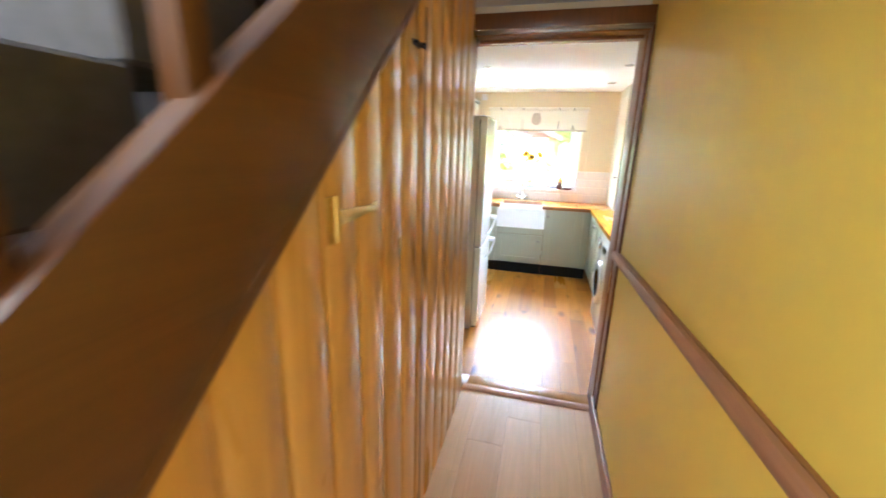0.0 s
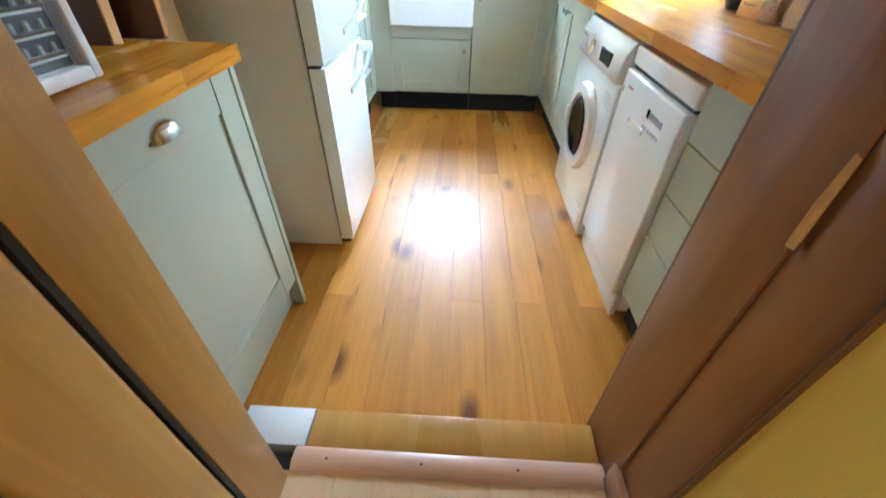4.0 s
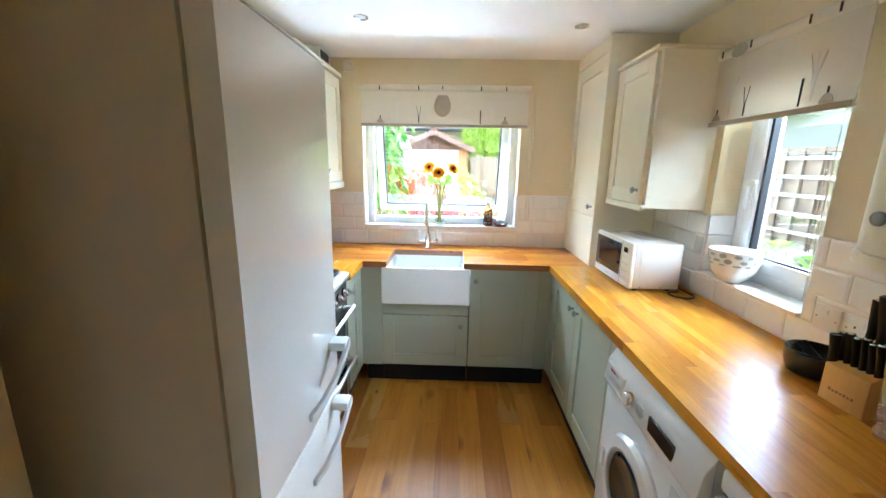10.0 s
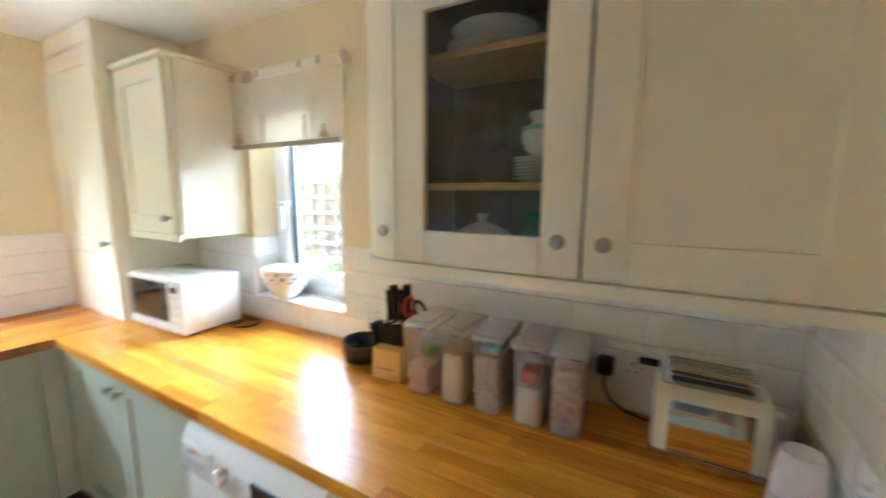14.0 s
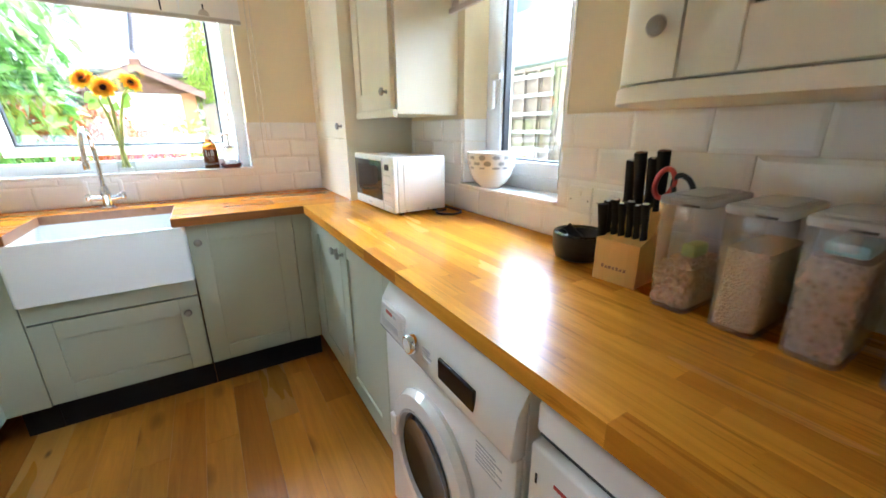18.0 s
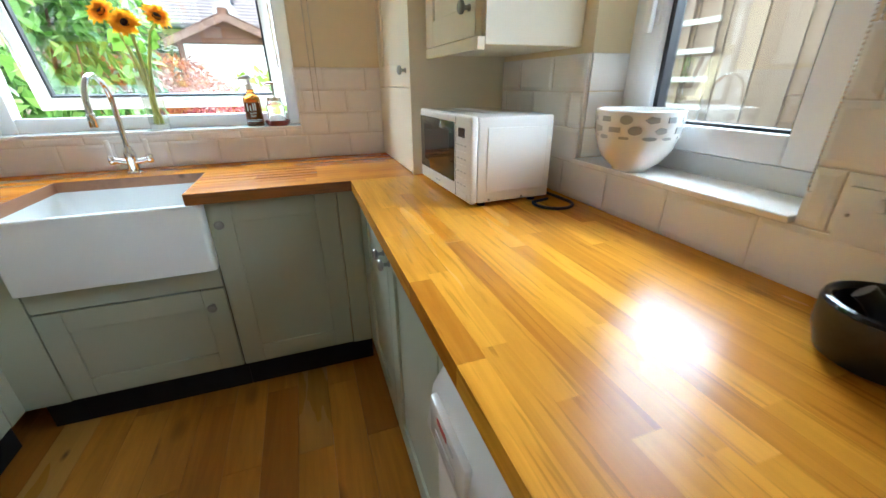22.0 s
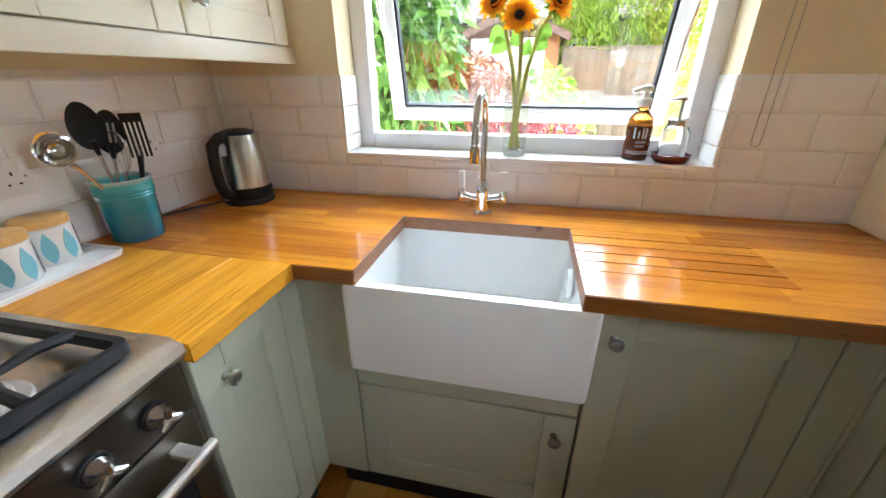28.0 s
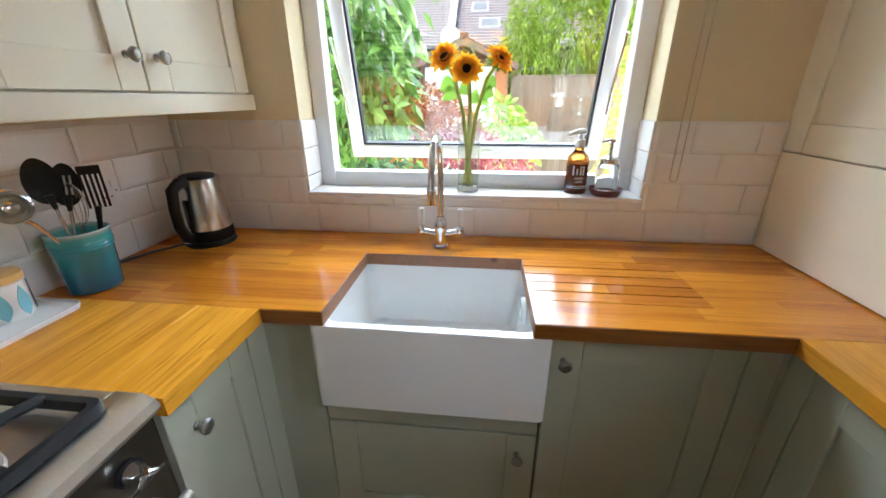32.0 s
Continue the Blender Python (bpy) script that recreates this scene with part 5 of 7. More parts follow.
def tile_run(a0, a1, start, holes, put, zs=ROWS_T, thick=0.008):
    """Brick-bond tiles between a0 and a1; holes are (a0, a1, z0, z1) that stay free."""
    for r, (z0, z1) in enumerate(zs):
        k = start - (0.1 if r % 2 else 0.0)
        while k > a0:
            k -= 0.2
        while k < a1 - 0.004:
            spans = [(max(k, a0), min(k + 0.2, a1))]
            zz0, zz1 = z0, z1
            for h0, h1, hz0, hz1 in holes:
                cut = []
                for s0, s1 in spans:
                    if z1 <= hz0 or z0 >= hz1 or s1 <= h0 or s0 >= h1:
                        cut.append((s0, s1, z0, z1))
                    else:
                        if s0 < h0:
                            cut.append((s0, h0, z0, z1))
                        if s1 > h1:
                            cut.append((h1, s1, z0, z1))
                        if hz0 - z0 > 0.012:
                            cut.append((max(s0, h0), min(s1, h1), z0, hz0))
                spans = [(c0, c1) for c0, c1, q0, q1 in cut if q1 == z1]
                for c0, c1, q0, q1 in cut:
                    if q1 != z1 and c1 - c0 > 0.01:
                        put(c0, c1, q0, q1, thick)
            for s0, s1 in spans:
                if s1 - s0 > 0.012:
                    put(s0, s1, z0, z1, thick)
            k += 0.2


def put_back(a, b, z0, z1, th):
    tile_piece("tile", b - a - 0.0018, z1 - z0 - 0.0005, th + 0.003, ((a + b) / 2, BY - 0.0025, (z0 + z1) / 2), tile_white, tiles, 0)


def put_right(a, b, z0, z1, th):
    tile_piece("tile", b - a - 0.0018, z1 - z0 - 0.0005, th + 0.003, (RX - 0.0025, (a + b) / 2, (z0 + z1) / 2), tile_white, tiles, -90)


def put_left(a, b, z0, z1, th):
    tile_piece("tile", b - a - 0.0018, z1 - z0 - 0.0005, th + 0.003, (LX + 0.0025, (a + b) / 2, (z0 + z1) / 2), tile_white, tiles, 90)


def put_entry(a, b, z0, z1, th):
    tile_piece("tile", b - a - 0.0018, z1 - z0 - 0.0005, th + 0.003, ((a + b) / 2, EY + 0.0025, (z0 + z1) / 2), tile_white, tiles, 180)


tile_run(LX + 0.010, 0.914, 0.138, [(WX0, WX1, 1.052, 2.0)], put_back)
tile_run(EY + 0.010, 5.188, 4.35, [(SY0, SY1, 1.022, 2.0)], put_right)
tile_run(4.05, BY - 0.008, 5.108, [], put_left)
tile_run(0.50, RX - 0.008, 1.10, [], put_entry)

# ---- oak floor boards, hall boards ----
rnd = random.Random(11)
x = LX + 0.018
col = 0
while x < RX:
    w_ = 0.1265
    y = EY + 0.02
    first = True
    while y < BY:
        ln = (3.13 - y if col % 2 == 0 else rnd.uniform(0.9, 1.6)) if first else (1.69 if col % 2 == 0 else rnd.uniform(1.0, 1.7))
        first = False
        e = min(y + ln, BY)
        if BY - e < 0.25:
            e = BY
        pale = rnd.random() < 0.08
        piece("floor_board", (w_ - 0.0006, e - y - 0.0006, 0.014), (x + w_ / 2, (y + e) / 2, -0.007), oak_pale if pale else oak_floor, floor_boards, 0.0007)
        y = e
    x += w_
    col += 1
hall_boards = tagged(new("hall_boards"), "pale wood laminate boards of the hall", "floor", kind="structure")
for i in range(5):
    y = -1.2
    first = True
    while y < 2.448:
        e = min(y + (0.5 + 0.23 * i if first else 1.25), 2.448)
        first = False
        piece("floor_board", (0.19 - 0.001, e - y - 0.001, 0.012), (-0.37 + 0.095 + i * 0.19, (y + e) / 2, HF - 0.006), laminate, hall_boards, 0.0008)
        y = e

# ---- pine panelling under the stairs ----
PX = -0.292
pan = tagged(new("stair_panelling"), "varnished pine board panelling below the stairs", "panelling", kind="structure")
k, i = 2.322, 0
while k > -1.1:
    wd = 0.1375
    top = 2.265 if k > 1.62 else max(0.55, 2.265 - (1.62 - k) * 0.84)
    bm = prism([(-0.5 * wd + 0.014, 0.0), (0.5 * wd - 0.014, 0.0), (0.5 * wd - 0.008, -0.003), (0.5 * wd - 0.0035, -0.009), (0.5 * wd - 0.0030, -0.016), (-0.5 * wd + 0.0030, -0.016), (-0.5 * wd + 0.0035, -0.009), (-0.5 * wd + 0.008, -0.003)], top - HF, "z", HF)
    bmesh.ops.transform(bm, matrix=Matrix.Translation((PX, k - wd / 2, 0)) @ Matrix.Rotation(radians(90), 4, "Z") @ Matrix.Diagonal((1, -1, 1, 1)), verts=bm.verts)
    bmesh.ops.recalc_face_normals(bm, faces=bm.faces)
    part("board", bm, pine, pan)
    k -= wd
    i += 1
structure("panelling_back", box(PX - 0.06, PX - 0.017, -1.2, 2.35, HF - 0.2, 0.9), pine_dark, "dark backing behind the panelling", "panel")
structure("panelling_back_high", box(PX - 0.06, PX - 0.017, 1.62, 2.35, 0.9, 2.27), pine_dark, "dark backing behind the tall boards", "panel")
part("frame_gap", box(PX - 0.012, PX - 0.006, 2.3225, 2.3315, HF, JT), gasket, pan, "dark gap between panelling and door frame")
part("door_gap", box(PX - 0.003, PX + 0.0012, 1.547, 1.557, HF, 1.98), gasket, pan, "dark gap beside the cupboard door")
st = thing("stair_string", (PX, 0, 0), "dark varnished pine stair string rising along the panelling", "stair string")
ang = math.atan(0.84)
bm = box(-1.9, 1.5, -0.022, 0.03, 0.0, 0.20, 0.004)
bmesh.ops.transform(bm, matrix=Matrix.Translation((0, 1.392, 1.948)) @ Matrix.Rotation(ang, 4, "X") @ Matrix.Rotation(radians(90), 4, "Z"), verts=bm.verts)
part("board", bm, pine_string, st)
# dark bead drawn as the shadow along the string's lower edge
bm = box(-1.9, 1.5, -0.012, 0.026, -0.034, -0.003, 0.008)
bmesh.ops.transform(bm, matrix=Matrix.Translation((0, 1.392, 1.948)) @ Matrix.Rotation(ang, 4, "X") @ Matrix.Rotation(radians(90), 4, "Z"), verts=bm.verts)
part("lower_bead", bm, dark_shaded_wood, st, "bead below the string with its shadow put into the dark colour")
bs = thing("banister", (PX - 0.02, 0, 0), "pine banister with square spindles above the string", "banister")
for i in range(9):
    y = -0.75 + i * 0.21
    zb = 1.955 + (y - 1.40) * 0.84 + 0.24
    part("spindle", box(-0.02, 0.02, y - 0.02, y + 0.02, zb, zb + 0.85, 0.004), pine_string, bs)
bm = box(-1.3, 1.4, -0.03, 0.03, 0, 0.06, 0.012)
bmesh.ops.transform(bm, matrix=Matrix.Translation((0, 0.1, 1.955 - 1.3 * 0.84 + 1.05)) @ Matrix.Rotation(ang, 4, "X") @ Matrix.Rotation(radians(90), 4, "Z"), verts=bm.verts)
part("handrail", bm, pine_dark, bs)
steps = tagged(new("stairs"), "carpeted stairs behind the banister", "stairs", kind="structure")
for i in range(13):
    y = -1.05 + 0.24 * i
    z = 0.25 + 0.19 * i
    if y < 2.4:
        piece("step", (0.94, 0.25, 0.19), (-0.90, y, z), stair_carpet, steps, 0.006)


def hinge(y, z, label):
    h_ = thing("strap_hinge", (PX, y, z), label, "hinge", "brass T hinges")
    bm = prism([(-0.03, -0.045), (0.0, -0.045), (0.004, -0.016), (0.17, -0.008), (0.185, -0.014), (0.20, 0.0), (0.185, 0.014), (0.17, 0.008), (0.004, 0.016), (0.0, 0.045), (-0.03, 0.045)], 0.004, "x", 0.001, bev=0.0008)
    part("strap", bm, brass, h_)
    part("knuckle", lathe([(0.006, -0.045), (0.006, 0.045)], (0.006, 0.0, 0), 12), brass, h_)
    for a, b in ((-0.018, 0.03), (-0.018, -0.03), (0.06, 0.0), (0.13, 0.0)):
        part("screw", lathe([(0.004, 0), (0.003, 0.0016), (0, 0.0018)], segs=10, m=Matrix.Translation((0.005, a, b)) @ Matrix.Rotation(radians(90), 4, "Y")), brass, h_)


hinge(0.985, 1.445, "brass strap hinge on the cupboard door below the stairs")
hinge(1.02, 0.42, "brass strap hinge low on the cupboard door")
la = thing("door_latch", (PX, 1.47, 1.86), "small black iron latch on the panelling", "latch")
part("plate", box(0.001, 0.005, -0.045, 0.02, -0.008, 0.008, 0.002, 1), cast_iron, la)
part("bolt", tube([(0.012, -0.04, 0), (0.012, 0.03, 0)], 0.005, 8), cast_iron, la)
part("tongue", tube([(0.005, 0.0, 0), (0.012, 0.0, 0), (0.026, 0.0, 0.003)], 0.004, 8), cast_iron, la)

# ---- things on the long worktop ----
mw = thing("microwave", (0.932, 5.138, WT), "white microwave oven with dark door and keypad", "microwave", turn=-88.6)
MW, MD, MH = 0.448, 0.264, 0.256
part("body", box(0.0, MW, 0.022, MD, 0.014, MH - 0.002, 0.006, 2), white_goods, mw)
part("front", box(0.0, MW, 0.0, 0.0215, 0.012, MH, 0.007, 3), white_plastic, mw)
dr = part("door_window", box(0.008, 0.330, -0.002, 0.003, 0.056, 0.234, 0.004, 2), black_glass, mw, "black glass door")
part("mesh_screen", box(0.050, 0.292, -0.0026, -0.0021, 0.084, 0.208), black_glass, dr)
part("door_seam", box(0.338, 0.340, -0.0006, 0.004, 0.018, 0.250), gasket, mw)
part("display", box(0.362, 0.404, -0.0025, 0.002, 0.196, 0.222, 0.001, 1), black_glass, mw)
for r in range(7):
    for c_ in range(3):
        part("key", box(0.352 + c_ * 0.025, 0.366 + c_ * 0.025, -0.0010, 0.001, 0.172 - r * 0.019, 0.176 - r * 0.019), grey_plastic if r % 2 == 0 else white_plastic, mw)
part("open_button", box(0.348, 0.425, -0.003, 0.001, 0.018, 0.040, 0.002, 1), white_plastic, mw)
for x0, x1, y0, y1, z0, z1 in ((MW - 0.0005, MW + 0.003, 0.050, 0.243, 0.045, 0.225),):
    part("side_pressing", box(x0, x1, y0, y1, z0, z1, 0.0025, 2), white_goods, mw)
for y in (0.06, 0.17):
    part("screw", lathe([(0.004, 0), (0.003, 0.002), (0, 0.0022)], segs=10, m=Matrix.Translation((MW, y, 0.022)) @ Matrix.Rotation(radians(90), 4, "Y")), pewter, mw)
for i in range(14):
    part("vent_slot", box(0.06 + i * 0.02, 0.072 + i * 0.02, 0.10, 0.16, MH - 0.0025, MH - 0.001), grey_plastic, mw)
for x in (0.03, MW - 0.03):
    for y in (0.05, MD - 0.04):
        part("foot", lathe([(0.012, 0.0), (0.012, 0.014)], (x, y, 0), 12), black_rubber, mw)
for i, wd in enumerate((0.022, 0.014)):
    part("badge_bar", box(0.16 + i * 0.03, 0.16 + i * 0.03 + wd, -0.0012, 0.001, 0.030, 0.035), grey_plastic, mw)
cd = thing("power_cord", (1.175, 4.66, WT), "black microwave power cord lying on the worktop", "cord")
part("cable", tube([(0.03, 0.03, 0.006)] + arc((0.02, -0.012, 0.005), 0.058, 150, 375, 16, "xy") + [(0.072, 0.05, 0.006), (0.06, 0.11, 0.008)], 0.0045, 8), black_rubber, cd)

bw = thing("mixing_bowl", (1.318, 4.50, 1.036), "white ceramic bowl with grey printed shapes on the sill", "bowl")
part("bowl", lathe([(0.0, 0.0), (0.043, 0.0), (0.045, 0.006), (0.068, 0.024), (0.088, 0.055), (0.0985, 0.095), (0.102, 0.135), (0.1025, 0.147), (0.0995, 0.150), (0.0975, 0.145), (0.094, 0.095), (0.082, 0.055), (0.06, 0.027), (0.03, 0.014), (0, 0.013)], segs=48), porcelain, bw)
rr = random.Random(4)
for i in range(36):
    a = 2 * math.pi * (i % 12) / 12 + 0.26 * (i // 12) + rr.uniform(-0.05, 0.05)
    z, r, lean = ((0.130, 0.1022, 2), (0.106, 0.1003, 5), (0.088, 0.0975, 9))[i // 12]
    wd, hg = rr.uniform(0.014, 0.021), rr.uniform(0.008, 0.011) if i < 24 else rr.uniform(0.004, 0.007)
    n_ = (4, 12, 5)[i % 3]
    out = [(wd * math.cos(t_), hg * math.sin(t_)) for t_ in [2 * math.pi * (j + 0.5) / n_ for j in range(n_)]]
    bm = prism(out, 0.0022, "y", -0.0004)
    for v in bm.verts:
        v.co.y += v.co.x ** 2 / (2 * r)
    bmesh.ops.transform(bm, matrix=Matrix.Rotation(a, 4, "Z") @ Matrix.Translation((0, -r - 0.0006, z)) @ Matrix.Rotation(radians(lean), 4, "X"), verts=bm.verts)
    part("printed_shape", bm, print_grey, bw)

mo = thing("mortar", (1.178, 3.897, WT), "black stone mortar on the worktop", "mortar")
part("bowl", lathe([(0, 0), (0.055, 0.0), (0.066, 0.006), (0.076, 0.04), (0.077, 0.074), (0.0765, 0.076), (0.0625, 0.076), (0.062, 0.075), (0.055, 0.04), (0.03, 0.02), (0, 0.018)], segs=40), granite, mo)
part("rim", lathe([(0.0765, 0.0762), (0.0745, 0.081), (0.070, 0.0828), (0.066, 0.081), (0.0627, 0.0762)], segs=40), black_glass, mo, "polished black rim")
pe = thing("pestle", (1.178, 3.897, WT + 0.03), "black stone pestle leaning in the mortar", "pestle")
part("rod", tube([(0.012, -0.005, 0.006), (0.0, 0.0, 0.02), (-0.015, 0.025, 0.052), (-0.02, 0.035, 0.062)], [0.016, 0.017, 0.012, 0.013], 14), granite, pe)

kb = thing("knife_block", (1.082, 3.772, WT), "pale beech knife block full of black-handled knives", "knife block", turn=-85)
part("block", prism([(0, 0), (0, 0.106), (0.058, 0.128), (0.075, 0.165), (0.125, 0.205), (0.150, 0.185), (0.150, 0)], 0.112, "x", 0.0, bev=0.002), block_wood, kb)
for i, wd in enumerate((0.012, 0.008, 0.010, 0.009, 0.011, 0.008, 0.010)):
    part("brand_bar", box(0.022 + i * 0.0095, 0.0285 + i * 0.0095, -0.0004, 0.001, 0.034, 0.034 + wd * 0.8), pine_rail, kb)


def knife(x, y, z, ln, lean, r, rivets=True, tip=None):
    k = part("knife", tube([(x, y, z), (x, y - 0.2 * lean * ln, z + 0.25 * ln), (x, y - lean * 0.7 * ln, z + 0.75 * ln), (x, y - lean * ln, z + ln)], [r * 1.0, r * 0.84, r * 1.05, r * 1.12], 12, flat=0.66), black_plastic, kb, "black handled knife")
    if rivets:
        part("blade_spine", box(x - 0.001, x + 0.001, y - 0.004, y + 0.009, z - 0.004, z + 0.012), steel, k)
        part("end_cap", lathe([(r * 0.92, 0), (r * 0.7, 0.004), (0, 0.005)], (x, y - lean * ln, z + ln - 0.001), 10), tip or chrome, k)


for i in range(6):
    knife(0.010 + i * 0.0184, 0.030, 0.112, 0.086 + 0.006 * (i % 2), 0.10 + 0.03 * (i % 3), 0.0090)
knife(0.004, 0.016, 0.106, 0.085, 0.12, 0.0115, False)
for x, ln, tp_, lean in ((0.016, 0.120, None, 0.02), (0.043, 0.140, pine_dark, 0.16), (0.070, 0.128, None, 0.06), (0.094, 0.146, pine_dark, 0.12)):
    knife(x, 0.098, 0.172, ln, lean, 0.0138, True, tp_)
sc = part("scissors", tube([(0.104, 0.10, 0.16), (0.106, 0.085, 0.205)], 0.007, 8), steel, kb, "scissors with red and black loops")
for cx, cz, ry, mt in ((0.108, 0.245, 12, red_plastic), (0.150, 0.235, -25, black_plastic)):
    bm = tube([(0.020 * math.cos(a), 0, 0.034 * math.sin(a)) for a in [2 * math.pi * j / 24 for j in range(24)]] + [(0.020, 0, 0)], 0.0062, 8)
    bmesh.ops.transform(bm, matrix=Matrix.Translation((cx, 0.075, cz)) @ Matrix.Rotation(radians(ry), 4, "Y"), verts=bm.verts)
    part("finger_loop", bm, mt, sc, "red loop" if mt is red_plastic else "black loop")


def grains(name, base, dark, scale):
    m, n, l, b = shader(name)
    v = n.new("ShaderNodeTexVoronoi")
    v.inputs["Scale"].default_value = scale
    l.new(coords(n, l, (1, 1, 1)), v.inputs["Vector"])
    r = ramp(n, [(0.0, dark), (0.35, base), (1.0, tuple(min(1, 1.3 * x) for x in base))])
    l.new(v.outputs["Distance"], r.inputs[0])
    tint = mix(n, l, r.outputs[0], v.outputs["Color"], 0.12, "MULTIPLY")
    l.new(tint, b.inputs["Base Color"])
    b.inputs["Roughness"].default_value = 0.75
    bump(n, l, b, v.outputs["Distance"], 0.9, 0.006)
    return m


oats = grains("oat_flakes", (0.78, 0.54, 0.30), (0.48, 0.28, 0.13), 210)
loops = grains("cereal_loops", (0.66, 0.40, 0.22), (0.36, 0.18, 0.09), 110)
muesli = grains("muesli", (0.60, 0.42, 0.32), (0.26, 0.15, 0.11), 90)
rice = grains("rice", (0.74, 0.66, 0.46), (0.45, 0.36, 0.2), 160)
dried = grains("dried_fruit", (0.62, 0.50, 0.44), (0.25, 0.17, 0.15), 60)

for y, fill, hgt, extra, lab, lean in ((3.612, loops, 0.085, "loops", "clear plastic tub with cereal loops", 0), (3.494, oats, 0.150, "", "clear plastic tub filled with pale oats", 0), (3.382, muesli, 0.165, "bag", "clear plastic tub filled with pale bran flakes", 0), (3.262, rice, 0.105, "scoop", "clear plastic tub with rice and a red scoop", 0), (3.160, dried, 0.180, "", "clear plastic tub with pale mixed flakes", 3)):
    tb = thing("food_container", (1.046, y, WT), lab, "container", "food containers", turn=-90 + lean)
    CWd, CD, CH = 0.092, 0.192, 0.222
    bm = bmesh.new()
    rings = [[bm.verts.new((p, q, z)) for p, q in rounded(e, CWd - e, e, CD - e, 0.016, 4)] for e, z in ((0.010, 0.0), (0.006, 0.004), (0.0, CH - 0.02), (0.0, CH), (0.003, CH), (0.003, CH - 0.02), (0.009, 0.008))]
    for a, b_ in zip(rings, rings[1:]):
        for i in range(len(a)):
            bm.faces.new((a[i], a[(i + 1) % len(a)], b_[(i + 1) % len(a)], b_[i]))
    bm.faces.new(rings[0][::-1]), bm.faces.new(rings[-1])
    bmesh.ops.recalc_face_normals(bm, faces=bm.faces)
    part("tub", bm, clear_plastic, tb)
    lid = part("lid", prism(rounded(-0.002, CWd + 0.002, -0.002, CD + 0.002, 0.017, 4), 0.016, "z", CH + 0.0005, bev=0.003), lid_plastic, tb, "cloudy grey lid")
    part("flap", prism(rounded(0.012, CWd - 0.012, 0.02, CD - 0.02, 0.012, 4), 0.004, "z", CH + 0.017, bev=0.001), lid_plastic, lid)
    part("clip", box(0.024, CWd - 0.024, -0.008, -0.003, CH - 0.028, CH + 0.010, 0.002, 2), clear_plastic, lid)
    part("seal_bar", box(0.05, 0.08, -0.0035, -0.0022, CH + 0.002, CH + 0.006), gasket, lid)
    bm = prism(rounded(0.0115, CWd - 0.0115, 0.0115, CD - 0.0115, 0.014, 4), hgt, "z", 0.010)
    ct = part("contents", bm, fill, tb, "dry food filling")
    if extra == "loops":
        bm = bmesh.new()
        r2 = random.Random(3)
        for i in range(150):
            edge_ = r2.random() < 0.65
            px = r2.uniform(0.014, CWd - 0.014)
            py = 0.0105 if edge_ else r2.uniform(0.02, CD - 0.02)
            pz = r2.uniform(0.016, hgt + 0.008) if edge_ else hgt + 0.012
            q = tube([(0.0055 * math.cos(a), 0.0055 * math.sin(a), 0) for a in [2 * math.pi * j / 8 for j in range(9)]], 0.0022, 5)
            bmesh.ops.transform(q, matrix=Matrix.Translation((px, py, pz)) @ Euler((r2.uniform(0.9, 2.2) if edge_ else r2.uniform(0, 3), r2.uniform(0, 3), 0)).to_matrix().to_4x4(), verts=q.verts)
            tmp = bpy.data.meshes.new("tmp")
            q.to_mesh(tmp), q.free()
            bm.from_mesh(tmp)
            bpy.data.meshes.remove(tmp)
        tagged(part("cereal_loop", bm, loops, ct), kind="stuff")
        part("green_scoop", box(0.03, 0.06, 0.06, 0.12, hgt + 0.02, hgt + 0.05, 0.008, 2), paint("lime_plastic", (0.45, 0.62, 0.10), 0.4), ct, "lime green scoop")
    if fill in (muesli, dried):
        bm, r2 = bmesh.new(), random.Random(int(y * 100))
        for i in range(260):
            front = i % 3 != 0
            c0 = Vector((r2.uniform(0.016, CWd - 0.016), 0.0102, r2.uniform(0.016, hgt))) if front else Vector((0.0102 if i % 2 else CWd - 0.0102, r2.uniform(0.02, CD - 0.02), r2.uniform(0.016, hgt)))
            u_ = Vector((1, 0, 0)) if front else Vector((0, 1, 0))
            w_ = Vector((0, 1, 0)) if front else Vector((1, 0, 0))
            a, k = r2.uniform(0, 6.3), r2.uniform(0.007, 0.012)
            ring = [c0 + (u_ * math.cos(a + 1.257 * j) + Vector((0, 0, math.sin(a + 1.257 * j)))) * k * r2.uniform(0.7, 1.1) + w_ * r2.uniform(-0.002, 0.003) for j in range(5)]
            bm.faces.new([bm.verts.new(p) for p in ring])
        bmesh.ops.solidify(bm, geom=bm.faces[:], thickness=0.0012)
        tagged(part("flake", bm, fill, ct, smooth=0), kind="stuff")
    if extra == "scoop":
        part("red_scoop", box(0.018, 0.07, 0.02, 0.09, hgt + 0.012, hgt + 0.055, 0.010, 2), red_plastic, ct, "red plastic scoop")
    if extra == "bag":
        part("blue_bag", box(0.02, 0.075, 0.03, 0.12, hgt + 0.012, hgt + 0.035, 0.008, 2), print_blue, ct, "blue bag top")

to = thing("toaster", (1.085, 2.925, WT), "cream and chrome toaster with a warming rack", "toaster", turn=-90)
part("base", prism(rounded(0.0, 0.235, 0.0, 0.17, 0.03, 4), 0.022, "z", 0.012, bev=0.004), steel, to)
part("shell", prism([(0.004, 0.034), (0.006, 0.12), (0.018, 0.165), (0.04, 0.185), (0.13, 0.185), (0.152, 0.165), (0.164, 0.12), (0.166, 0.034)], 0.225, "x", 0.005, bev=0.006), toaster_cream, to)
part("front_panel", prism([(0.001, 0.036), (0.0035, 0.118), (0.014, 0.158), (0.018, 0.157), (0.008, 0.117), (0.006, 0.036)], 0.162, "x", 0.036), chrome, to, "polished mirror panel")
